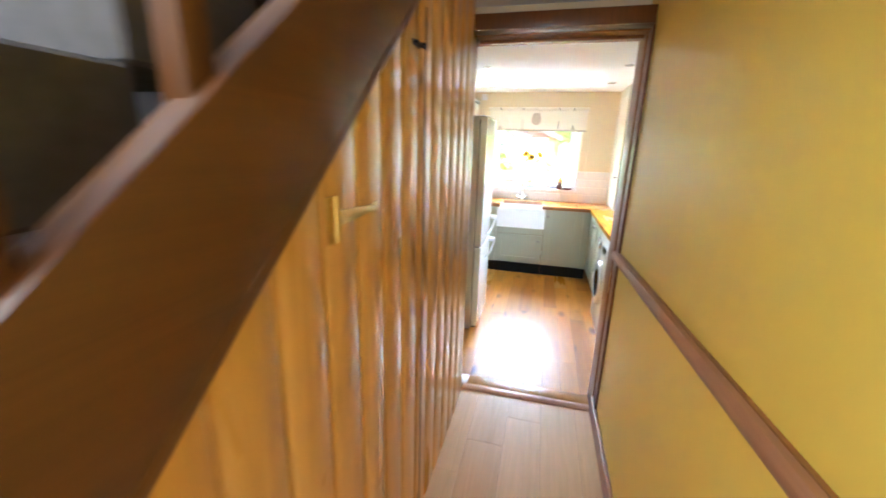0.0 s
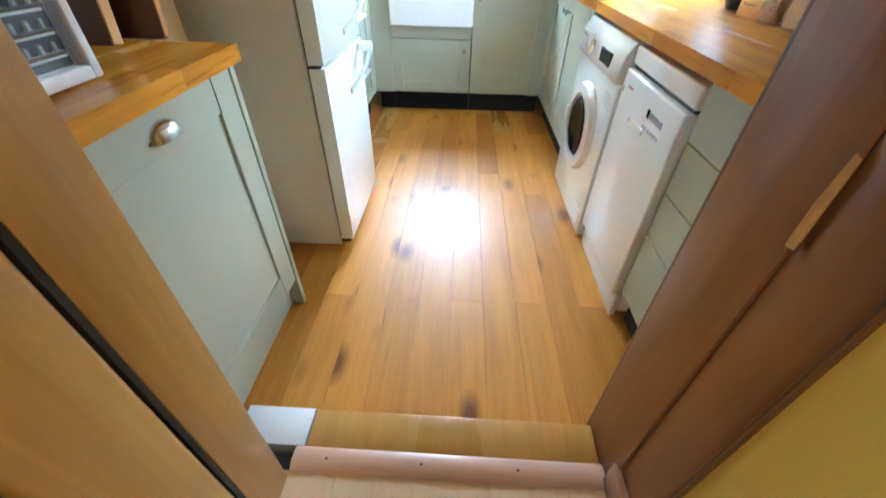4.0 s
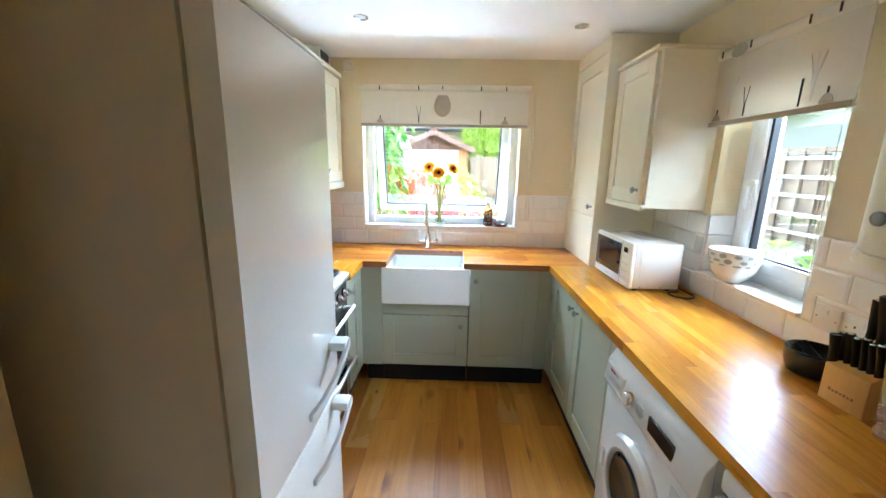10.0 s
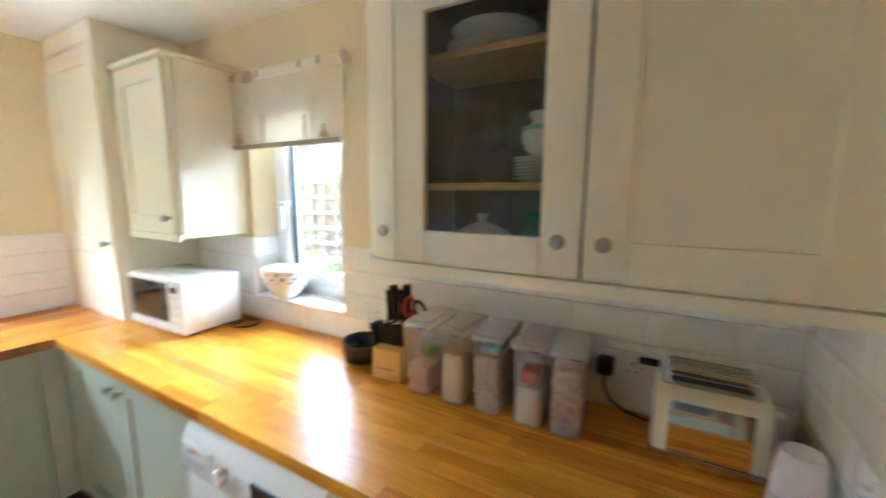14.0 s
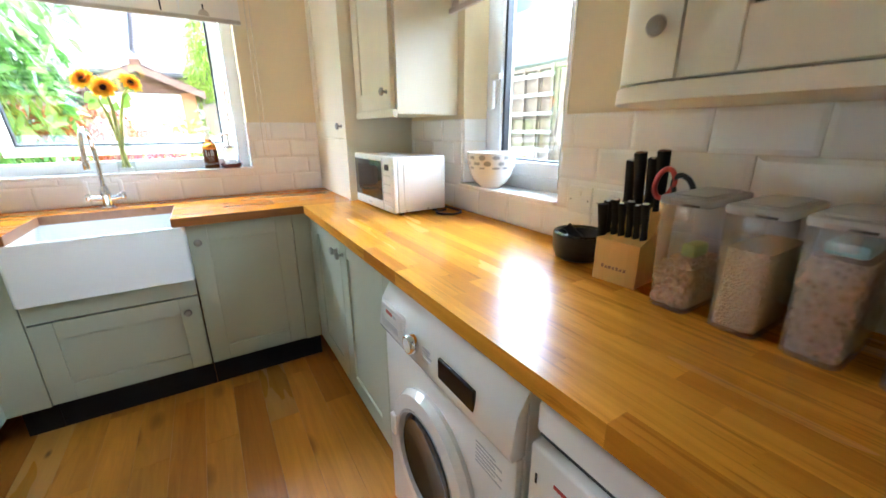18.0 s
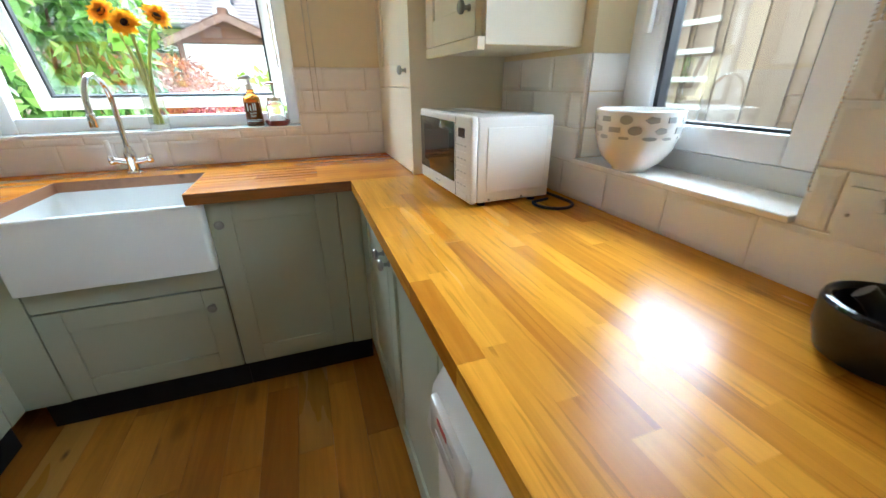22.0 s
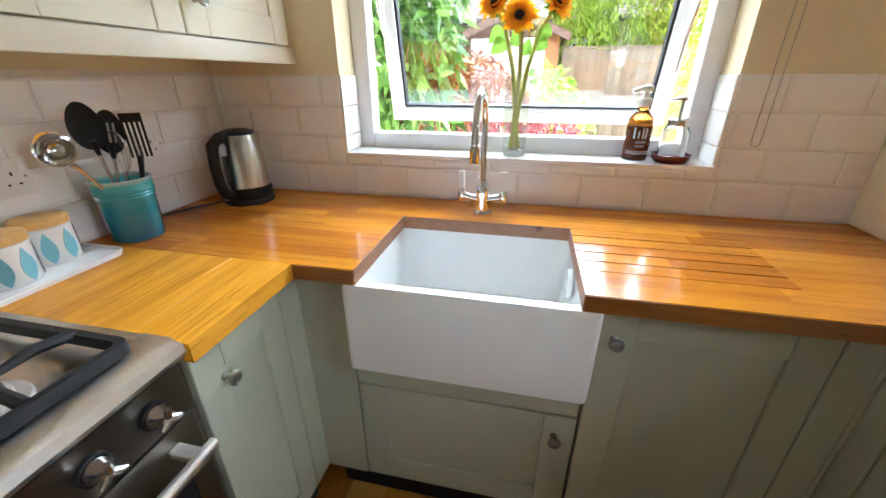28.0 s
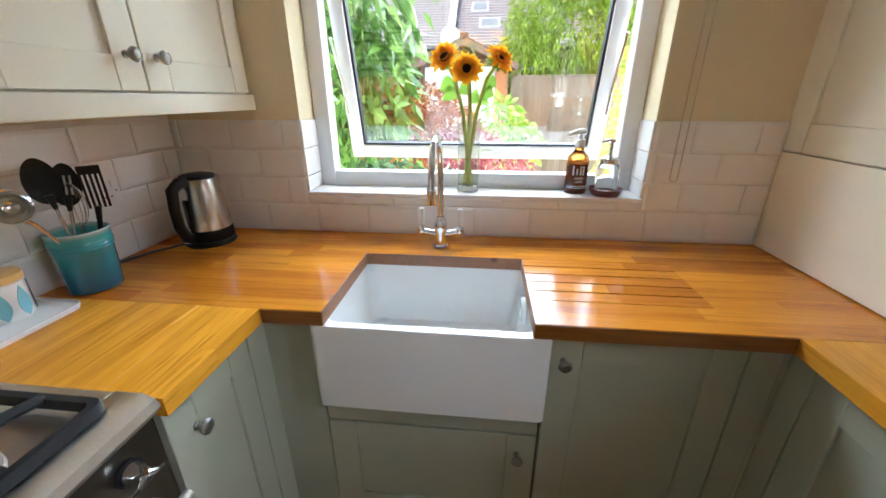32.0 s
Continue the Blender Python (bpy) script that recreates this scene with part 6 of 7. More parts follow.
part("top_plate", prism(rounded(0.018, 0.215, 0.035, 0.135, 0.015, 4), 0.004, "z", 0.186), steel, to)
for y in (0.058, 0.098):
    part("slot", box(0.035, 0.198, y, y + 0.022, 0.1895, 0.1915), gasket, to)
for i in range(7):
    part("rack_bar", tube([(0.03, 0.04 + i * 0.014, 0.222), (0.205, 0.04 + i * 0.014, 0.222)], 0.0024, 6), chrome, to)
for x in (0.034, 0.20):
    part("rack_leg", tube([(x, 0.038, 0.19), (x, 0.038, 0.222), (x, 0.126, 0.222), (x, 0.126, 0.19)], 0.003, 6), chrome, to)
part("rack_handle", box(-0.035, 0.012, 0.05, 0.068, 0.213, 0.229, 0.005, 2), black_plastic, to)
part("lever", box(0.232, 0.262, 0.07, 0.10, 0.135, 0.147, 0.003, 2), white_plastic, to)
for x in (0.03, 0.205):
    for y in (0.03, 0.14):
        part("foot", lathe([(0.010, 0), (0.010, 0.012)], (x, y, 0), 10), steel, to)
pg = thing("plug", (RX - 0.02, 3.046, 1.048), "black mains plug in the socket", "plug")
part("plug_body", box(-0.045, 0.0, -0.022, 0.022, -0.022, 0.026, 0.008, 3), black_plastic, pg)
part("cable", tube([(-0.035, 0, -0.02), (-0.045, -0.002, -0.05), (-0.05, -0.02, -0.085), (-0.045, -0.06, -0.112), (-0.03, -0.11, -0.130), (-0.02, -0.16, -0.132)], 0.0038, 8), black_rubber, pg)
sp = thing("smart_speaker", (1.035, 2.665, WT), "small white tapered smart speaker with grey foot", "speaker")
part("shell", lathe([(0.044, 0.052), (0.041, 0.10), (0.037, 0.134), (0.034, 0.142), (0.0, 0.139)], segs=32), white_plastic, sp)
part("grille", lathe([(0.0, 0.0), (0.042, 0.0), (0.046, 0.008), (0.0455, 0.03), (0.0441, 0.0515)], segs=32), paint("speaker_cloth", (0.55, 0.56, 0.58), 0.9, 0.05, 60, bumpy=0.5, grain=900), sp, "grey cloth foot")

# ---- crockery and glasses behind the glazed door ----


def in_cab(lx, ly, lz):
    return (0.965 + ly, 3.80 - lx, 1.325 + lz)


def dish(name, at, prof, mat, label, cat, segs=32):
    t_ = thing(name, at, label, cat)
    part("body", lathe(prof, segs=segs), mat, t_)
    return t_


S1, S2, S0 = 0.577, 0.247, 0.0485
for i in range(2):
    dish("serving_plate", in_cab(0.435, 0.17, S1 + i * 0.014), [(0, 0), (0.07, 0), (0.10, 0.008), (0.128, 0.014), (0.128, 0.017), (0.098, 0.012), (0, 0.006)], porcelain, "large white serving plate on the top shelf", "plate")
dish("serving_bowl", in_cab(0.435, 0.17, S1 + 0.031), [(0, 0), (0.05, 0), (0.09, 0.014), (0.116, 0.036), (0.118, 0.039), (0.112, 0.037), (0.085, 0.019), (0, 0.008)], porcelain, "grey-white serving bowl stacked on plates", "bowl")
for i, (lx, ly) in enumerate(((0.36, 0.14), (0.345, 0.22), (0.43, 0.17), (0.47, 0.24), (0.51, 0.20))):
    flute = i < 2
    pr = [(0, 0), (0.031, 0.0), (0.030, 0.003), (0.006, 0.008), (0.0035, 0.03), (0.0035, 0.085), (0.012, 0.10), (0.028 if flute else 0.036, 0.135), (0.027 if flute else 0.038, 0.17), (0.022 if flute else 0.030, 0.225), (0.021 if flute else 0.029, 0.225), (0.026 if flute else 0.036, 0.17), (0.026 if flute else 0.034, 0.137), (0.010, 0.105), (0, 0.102)]
    gl = dish("wine_glass", in_cab(lx, ly, S2), pr, stemware, "clear stemmed glass on the middle shelf", "glass", 24)
    gl["group"] = "stemmed glasses"
for i in range(7):
    p_ = dish("side_plate", in_cab(0.585, 0.16, S2 + i * 0.0085), [(0, 0), (0.045, 0), (0.07, 0.008), (0.08, 0.011), (0.08, 0.013), (0.068, 0.0105), (0, 0.004)], porcelain, "white side plate in a stack", "plate", 28)
    p_["group"] = "stacked side plates"
for i in range(3):
    p_ = dish("cereal_bowl", in_cab(0.59, 0.16, S2 + 0.064 + i * 0.012), [(0, 0), (0.03, 0), (0.055, 0.02), (0.066, 0.05), (0.066, 0.053), (0.062, 0.05), (0.05, 0.022), (0, 0.008)], mint if i == 2 else porcelain, "mint rimmed bowl on top of the stack" if i == 2 else "white cereal bowl in a stack", "bowl", 28)
    p_["group"] = "stacked bowls"
mg = thing("mug", in_cab(0.582, 0.15, S2 + 0.0965), "white mug with black print on the bowls", "mug")
part("cup", lathe([(0, 0), (0.032, 0), (0.036, 0.01), (0.037, 0.08), (0.034, 0.08), (0.033, 0.012), (0, 0.008)], segs=24), porcelain, mg)
for i in range(8):
    part("printed_patch", box(-0.008, 0.008, -0.0008, 0.0008, -0.008, 0.008), print_dark, mg).matrix_basis = Matrix.Rotation(i * 0.785, 4, "Z") @ Matrix.Translation((0, -0.0372, 0.025 + 0.03 * (i % 2)))
dish("tureen", in_cab(0.41, 0.17, S0), [(0, 0), (0.06, 0), (0.09, 0.02), (0.095, 0.035), (0.099, 0.04), (0.075, 0.065), (0.03, 0.085), (0.012, 0.09), (0.014, 0.105), (0.018, 0.112), (0, 0.116)], porcelain, "white lidded tureen on the cabinet floor", "dish")
dish("teal_jar", in_cab(0.575, 0.16, S0), [(0, 0), (0.045, 0), (0.052, 0.02), (0.048, 0.08), (0.03, 0.12), (0.0, 0.122)], teal, "dark teal glazed jar", "jar")
for lx, lz in ((0.15, S0), (0.26, S0), (0.15, 0.42), (0.27, 0.42)):
    dish("tumbler", (-0.81 - 0.15, 2.61 + lx, 1.325 + lz - (0.002 if lz < 0.1 else 0.0043)), [(0, 0), (0.03, 0), (0.036, 0.12), (0.034, 0.12), (0.029, 0.006), (0, 0.006)], cab_pane, "clear tumbler inside the glazed cabinet", "glass", 20)["group"] = "tumblers"

# ---- things on the left worktops ----
ke = thing("kettle", (-1.012, 5.628, WT), "brushed steel kettle with black handle on its base", "kettle", turn=84)
part("power_base", lathe([(0, 0), (0.082, 0), (0.084, 0.006), (0.08, 0.016), (0, 0.018)], segs=36), black_plastic, ke)
part("skirt", lathe([(0.078, 0.020), (0.08, 0.024), (0.0785, 0.058), (0.0765, 0.060)], segs=36), black_plastic, ke)
part("jug", lathe([(0.0775, 0.059), (0.075, 0.10), (0.068, 0.17), (0.060, 0.222), (0.056, 0.232)], segs=40), steel, ke)
part("lid", lathe([(0.057, 0.232), (0.054, 0.242), (0.03, 0.248), (0, 0.249)], segs=32), black_plastic, ke)
part("spout", prism([(-0.022, 0.20), (0.0, 0.175), (0.022, 0.20), (0.022, 0.232), (-0.022, 0.232)], 0.03, "x", 0.048, bev=0.004), steel, ke)
part("handle", tube([(-0.05, 0, 0.224), (-0.080, 0, 0.227), (-0.108, 0, 0.208), (-0.116, 0, 0.15), (-0.114, 0, 0.09), (-0.100, 0, 0.05), (-0.076, 0, 0.036)], [0.015, 0.018, 0.018, 0.016, 0.016, 0.018, 0.018], 12, flat=1.25), black_plastic, ke)
part("switch", box(-0.105, -0.085, -0.010, 0.010, 0.026, 0.034, 0.003, 2), white_plastic, ke)
part("water_gauge", box(-0.079, -0.071, -0.006, 0.006, 0.07, 0.17, 0.002, 1), black_glass, ke)
part("cord", tube([(-0.06, -0.05, 0.006), (-0.085, -0.085, 0.005), (-0.118, -0.13, 0.005), (-0.142, -0.19, 0.005), (-0.150, -0.26, 0.006), (-0.154, -0.33, 0.006)], 0.0038, 8), black_rubber, ke, "black rubber cord").matrix_basis = Matrix.Rotation(radians(-84), 4, "Z")

cr = thing("utensil_crock", (-1.090, 5.258, WT), "teal glazed stoneware crock holding utensils", "crock")
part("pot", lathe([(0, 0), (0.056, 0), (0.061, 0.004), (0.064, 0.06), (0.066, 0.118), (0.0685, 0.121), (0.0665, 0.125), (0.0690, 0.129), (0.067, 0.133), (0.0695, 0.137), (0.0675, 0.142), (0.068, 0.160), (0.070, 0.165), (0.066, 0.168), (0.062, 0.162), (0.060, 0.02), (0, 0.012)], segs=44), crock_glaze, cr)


CB = Vector((-1.090, 5.258, WT + 0.016))
FACE = Vector((0.85, -0.5, 0.15)).normalized()


def faced(way, front):
    """Axes with z along way and y as near to front as it goes."""
    z = way.normalized()
    y = (front - z * front.dot(z)).normalized()
    return Matrix((y.cross(z), y, z)).transposed().to_4x4()


def spoon(label, off, middle, mat, handle_mat, dim, slots=0):
    b0 = CB + Vector(off)
    sp_ = thing("kitchen_utensil", b0, label, "utensil", "utensils in the crock")
    c0 = Vector(middle) - b0
    d_ = c0 - c0.normalized() * dim[2] * 0.9
    part("handle", tube([(0, 0, 0), d_ * 0.5, d_ * 0.93], [0.0042, 0.0040, 0.0042], 8), handle_mat, sp_)
    part("neck", tube([d_ * 0.92, d_, c0 - c0.normalized() * dim[2] * 0.6], [0.005, 0.007, 0.010], 8), mat, sp_)
    bm = bmesh.new()
    bmesh.ops.create_uvsphere(bm, u_segments=24, v_segments=14, radius=1)
    for v in bm.verts:
        v.co.x *= 1.0 - 0.12 * v.co.z
        if v.co.y > 0:
            v.co.y *= -0.55
    bmesh.ops.transform(bm, matrix=Matrix.Translation(c0) @ faced(c0, FACE) @ Matrix.Diagonal((*dim, 1)), verts=bm.verts)
    bmesh.ops.recalc_face_normals(bm, faces=bm.faces)
    bowl = part("bowl", bm, mat, sp_)
    for k in range(slots):
        bm = prism(rounded(-0.0022, 0.0022, -0.012, 0.012, 0.0021, 3), 0.004, "z", -0.002)
        bmesh.ops.transform(bm, matrix=Matrix.Translation(c0) @ faced(c0, FACE) @ Matrix.Translation(((k % 3 - 1) * 0.011, -0.0045, 0.012 - 0.026 * (k // 3))) @ Matrix.Rotation(radians(90), 4, "X"), verts=bm.verts)
        part("slot", bm, grey_plastic, bowl, "open slot")
    return sp_, c0


spoon("black nylon serving spoon with steel handle", (0.02, -0.02, 0), (-1.078, 5.214, 1.212), black_plastic, steel, (0.035, 0.013, 0.056))
spoon("black nylon slotted spoon with steel handle", (0.0, -0.03, 0), (-1.098, 5.278, 1.190), black_plastic, steel, (0.031, 0.011, 0.055), 6)
ld = thing("ladle", CB + Vector((0.02, 0.02, 0)), "polished steel ladle leaning over the rim of the crock", "ladle")
c0 = Vector((-1.078, 5.135, 1.170)) - CB - Vector((0.02, 0.02, 0))
part("handle", tube([(0, 0, 0), c0 * 0.5, c0 * 0.80, c0 * 0.90 + Vector((0.002, 0, -0.01))], [0.004, 0.0045, 0.005, 0.006], 8, flat=1.5), steel, ld)
bm = lathe([(0.0, -0.034), (0.018, -0.030), (0.032, -0.014), (0.038, 0.006), (0.0395, 0.010), (0.036, 0.008), (0.028, -0.012), (0.014, -0.026), (0, -0.029)], segs=30)
bmesh.ops.transform(bm, matrix=Matrix.Translation(c0) @ Vector((0.74, -0.62, 0.25)).to_track_quat("Z", "Y").to_matrix().to_4x4(), verts=bm.verts)
part("ladle_cup", bm, chrome, ld)
wk = thing("whisk", CB + Vector((0.01, 0.0, 0)), "steel balloon whisk in the crock", "whisk")
part("handle", tube([(0, 0, 0), (0.0, 0.01, 0.16)], 0.005, 8), steel, wk)
for i in range(6):
    a = math.pi * i / 6
    pts = [(0.024 * math.sin(t_) * math.cos(a), 0.01 + 0.024 * math.sin(t_) * math.sin(a), 0.16 + 0.055 * (1 - math.cos(t_))) for t_ in [math.pi * j / 10 for j in range(11)]]
    part("wire", tube(pts, 0.0009, 5), steel, wk)
tn = thing("slotted_turner", CB + Vector((0.0, 0.03, 0)), "black slotted turner standing in the crock", "utensil", "utensils in the crock")
part("handle", tube([(0, 0, 0), (0.02, 0.02, 0.16), (0.025, 0.024, 0.20)], [0.006, 0.006, 0.008], 8), black_plastic, tn)
bld = part("blade", box(-0.028, 0.028, -0.0015, 0.0015, 0.08, 0.10, 0.001, 1), black_plastic, tn)
for x in (-0.0245, -0.0125, 0.0, 0.0125, 0.0245):
    part("tine", box(x - 0.0035, x + 0.0035, -0.0015, 0.0015, 0.0, 0.081), black_plastic, bld)
bld.matrix_basis = Matrix.Translation((0.026, 0.030, 0.195)) @ Matrix.Rotation(radians(48), 4, "Z") @ Matrix.Rotation(radians(8), 4, "X") @ Matrix.Diagonal((0.85, 1, 1.15, 1))

tr = thing("serving_tray", (-1.102, 5.012, WT), "white marbled tray with rounded corners", "tray")
part("tray", prism(rounded(-0.084, 0.084, -0.15, 0.15, 0.03, 5), 0.008, "z", 0.0, bev=0.002), porcelain, tr)
part("rim", tube([(x, y, 0.010) for x, y in rounded(-0.083, 0.083, -0.149, 0.149, 0.03, 5)] + [(0.083, 0.119, 0.010)], 0.004, 6), porcelain, tr)
vein = paint("grey_vein", (0.40, 0.41, 0.42), 0.4)
rv_ = random.Random(9)
for i in range(9):
    x0, y0 = rv_.uniform(-0.05, 0.05), rv_.uniform(-0.12, 0.12)
    part("printed_vein", tube([(x0, y0, 0.0082), (x0 + rv_.uniform(-0.02, 0.02), y0 + rv_.uniform(-0.03, 0.03), 0.0082), (x0 + rv_.uniform(-0.03, 0.03), y0 + rv_.uniform(-0.05, 0.05), 0.0082)], 0.0006, 4), vein, tr)
for x, y in ((-1.098, 4.972), (-1.132, 5.078)):
    cn = thing("canister", (x, y, WT + 0.0085), "white canister with blue and brown leaf print and wooden lid", "canister", "canisters on the tray")
    part("pot", lathe([(0, 0), (0.044, 0), (0.047, 0.004), (0.0475, 0.068), (0.044, 0.070), (0, 0.068)], segs=36), porcelain, cn)
    part("lid", lathe([(0.0485, 0.071), (0.049, 0.074), (0.0485, 0.083), (0.046, 0.085), (0, 0.0855)], segs=36), beech, cn, "turned wooden lid")
    part("seal", lathe([(0.045, 0.0685), (0.0455, 0.071)], segs=28), white_plastic, cn)
    for i in range(8):
        a = 2 * math.pi * i / 8 + 0.2
        half = [(0.0150 * math.sin(math.pi * j / 10) ** 0.9 * (1.1 - 0.5 * j / 10), 0.004 + 0.0060 * j) for j in range(11)]
        out = half + [(-w_, z_) for w_, z_ in half[-2:0:-1]]
        bm = prism(out, 0.0012, "y", -0.0006)
        bmesh.ops.transform(bm, matrix=Matrix.Rotation(a, 4, "Z") @ Matrix.Translation((0, -0.0477, 0)), verts=bm.verts)
        part("printed_leaf", bm, print_brown if i % 3 == 0 else print_blue, cn)
    cn.scale = (1.08, 1.08, 1.28)

# ---- things on the window sill ----
VX, VY, VZ = -0.090, 5.848, 1.066
vs = thing("glass_vase", (VX, VY, VZ), "tall clear glass vase with a thick base", "vase")
part("glass", lathe([(0.0385, 0.0235), (0.0425, 0.25), (0.0412, 0.2515), (0.040, 0.25), (0.0368, 0.0235)], segs=36), stemware, vs)
part("base", lathe([(0, 0), (0.037, 0), (0.039, 0.003), (0.0385, 0.022), (0.0365, 0.023), (0, 0.022)], segs=36), glass, vs, "thick clear base")

stem_green = paint("stem_green", (0.46, 0.47, 0.12), 0.5, 0.2, 30)
sun_leaf = fabric("sunflower_leaf", (0.24, 0.42, 0.06), 0.35)
petal = fabric("petal_yellow", (0.90, 0.47, 0.012), 0.4)
seed_dark = paint("seed_disc", (0.03, 0.014, 0.006), 0.8, 0.4, 80, bumpy=0.8, grain=300)
for k, (hx, hz, hy, aim, bx_) in enumerate(((-0.176, 1.520, 5.845, (-0.35, -0.85, 0.62), 0.012), (-0.10, 1.482, 5.815, (-0.05, -1, 0.34), -0.008), (0.006, 1.512, 5.85, (0.60, -0.62, 0.60), -0.014))):
    base = Vector((VX + bx_, VY, VZ + 0.024))
    head = Vector((hx, hy, hz))
    fl = thing("sunflower", base, "cut sunflower with orange-yellow petals in the vase", "flower", "sunflowers in the vase")
    d_ = head - base
    neck = Vector(((-0.022, 0.002, 0.024)[k] - bx_, (0.010, -0.012, 0.012)[k], 0.25))
    knee = neck.lerp(d_, 0.6) + Vector(((0.006, 0.004, -0.012)[k], 0.010, 0.012))
    part("stem", tube([(0, 0, 0), neck * 0.5, neck, knee, d_ + Vector((-0.004 * aim[0], 0.012, -0.010)), d_], [0.0080, 0.0080, 0.0075, 0.007, 0.007, 0.009], 10), stem_green, fl)
    q = Vector(aim).to_track_quat("Z", "Y").to_matrix().to_4x4()
    m_ = Matrix.Translation(d_) @ q
    bm = lathe([(0, 0.009), (0.010, 0.0105), (0.0155, 0.008), (0.0175, 0.002), (0.017, -0.008), (0, -0.012)], segs=24)
    bmesh.ops.transform(bm, matrix=m_, verts=bm.verts)
    part("seed_head", bm, seed_dark, fl, "dark seed head")
    r3 = random.Random(20 + k)
    for i in range(66):
        ring = i // 22
        a = 2 * math.pi * i / 22 + r3.uniform(-0.15, 0.15) + 0.14 * ring
        ln, wd = r3.uniform(0.036, 0.047) - 0.004 * ring, r3.uniform(0.0075, 0.0105)
        rise = radians(r3.uniform(12, 34) + (0, 26, 50)[ring])
        r0 = 0.0165 - 0.002 * ring
        bm = bmesh.new()
        rows_p = []
        for u_, w_ in ((0.0, 0.45), (0.3, 1.0), (0.65, 0.85), (1.0, 0.0)):
            bend = rise - 0.35 * u_
            cx, cz = r0 + ln * u_ * math.cos(bend), 0.001 + ln * u_ * math.sin(bend)
            rows_p.append([bm.verts.new((cx, s_ * wd * w_, cz + 0.0022 * abs(s_) * w_)) for s_ in ((-1, 0, 1) if w_ else (0,))])
        for pa, pb in zip(rows_p, rows_p[1:]):
            for s_ in (0, 1):
                bm.faces.new((pa[s_], pb[s_], pb[s_ + 1], pa[s_ + 1]) if len(pb) == 3 else (pa[s_], pb[0], pa[s_ + 1]))
        bmesh.ops.transform(bm, matrix=m_ @ Matrix.Rotation(a, 4, "Z"), verts=bm.verts)
        part("petal", bm, petal, fl)
    for i in range(10):
        a = 2 * math.pi * i / 10
        bm = prism([(0.008, -0.008), (0.022, -0.009), (0.044, 0.0), (0.022, 0.009), (0.008, 0.008)], 0.001, "z", -0.007)
        bmesh.ops.transform(bm, matrix=m_ @ Matrix.Rotation(a, 4, "Z") @ Matrix.Rotation(radians(12), 4, "Y"), verts=bm.verts)
        part("sepal", bm, sun_leaf, fl)
    for fr, sgn in ((0.34, (-1, 1, 1)[k]), (0.50, (-1, -1, 1)[k])):
        p0 = neck.lerp(knee, fr / 0.6)
        bm = bmesh.new()
        prev = None
        for j in range(7):
            u_ = j / 6
            wd = 0.026 * math.sin(math.pi * min(1, u_ * 0.92 + 0.06))
            c0 = p0 + Vector((sgn * (0.058, 0.034, 0.040)[k] * u_, -0.020 * u_ * (k - 1), 0.010 * math.sin(u_ * 2.4) - (0.030, 0.020, 0.012)[k] * u_ * u_))
            cur = [bm.verts.new(c0 + Vector((sgn * 0.3 * s_ * wd, -0.25 * s_ * wd - 0.004 * abs(s_), 0.9 * s_ * wd))) for s_ in (-1, 0, 1)]
            if prev:
                for s_ in (0, 1):
                    bm.faces.new((prev[s_], cur[s_], cur[s_ + 1], prev[s_ + 1]))
            prev = cur
        part("leaf", bm, sun_leaf, fl)


def lettering(text, size, m, mat, parent):
    cu = bpy.data.curves.new("lettering", "FONT")
    cu.body, cu.size, cu.align_x, cu.extrude = text, size, "CENTER", 0.0003
    tmp = bpy.data.objects.new("lettering", cu)
    scene.collection.objects.link(tmp)
    me = bpy.data.meshes.new_from_object(tmp.evaluated_get(bpy.context.evaluated_depsgraph_get()))
    bpy.data.objects.remove(tmp)
    me.materials.clear()
    me.materials.append(mat)
    ob = new("lettering", me)
    ob.parent, ob.matrix_basis = parent, m
    return ob


so = thing("soap_bottle", (0.306, 5.860, VZ), "amber glass hand soap bottle with white pump", "soap bottle")
part("bottle", lathe([(0, 0), (0.029, 0), (0.031, 0.004), (0.031, 0.088), (0.028, 0.104), (0.016, 0.118), (0.0125, 0.124), (0.0125, 0.135), (0.0, 0.136)], segs=32), amber, so)
part("soap", lathe([(0, 0.004), (0.0275, 0.005), (0.0275, 0.085), (0, 0.086)], segs=24), paint("soap_liquid", (0.20, 0.06, 0.015), 0.3), so, "brown liquid soap")
part("pump_collar", lathe([(0.0135, 0.131), (0.0145, 0.134), (0.0145, 0.150), (0.008, 0.154), (0.005, 0.168), (0, 0.168)], segs=20), white_plastic, so)
part("pump_head", tube([(0.012, 0.002, 0.172), (0.0, 0.0, 0.173), (-0.018, -0.003, 0.171), (-0.034, -0.006, 0.166)], [0.008, 0.0095, 0.0065, 0.005], 10), white_plastic, so)
for i, (x, z0, z1) in enumerate(((-0.016, 0.056, 0.082), (-0.006, 0.056, 0.074), (0.004, 0.056, 0.082), (0.011, 0.056, 0.082))):
    part("mark_bar", box(x - 0.0018, x + 0.0018, -0.0318, -0.0306 + 0.004 * (abs(x) > 0.014), z0, z1), white_plastic, so)
lettering("HAND", 0.0085, Matrix.Translation((0, -0.0316, 0.044)) @ Matrix.Rotation(radians(90), 4, "X"), white_plastic, so)
lettering("SOAP", 0.0085, Matrix.Translation((0, -0.0316, 0.034)) @ Matrix.Rotation(radians(90), 4, "X"), white_plastic, so)
for i in range(2):
    part("wave_line", tube([(0.0312 * math.sin(a), -0.0312 * math.cos(a), 0.018 + i * 0.005 + 0.0016 * math.sin(a * 26)) for a in [radians(-60 + 4 * j) for j in range(31)]], 0.0007, 4), white_plastic, so)
di = thing("soap_dish", (0.408, 5.834, VZ), "dark red glazed saucer on the sill", "dish")
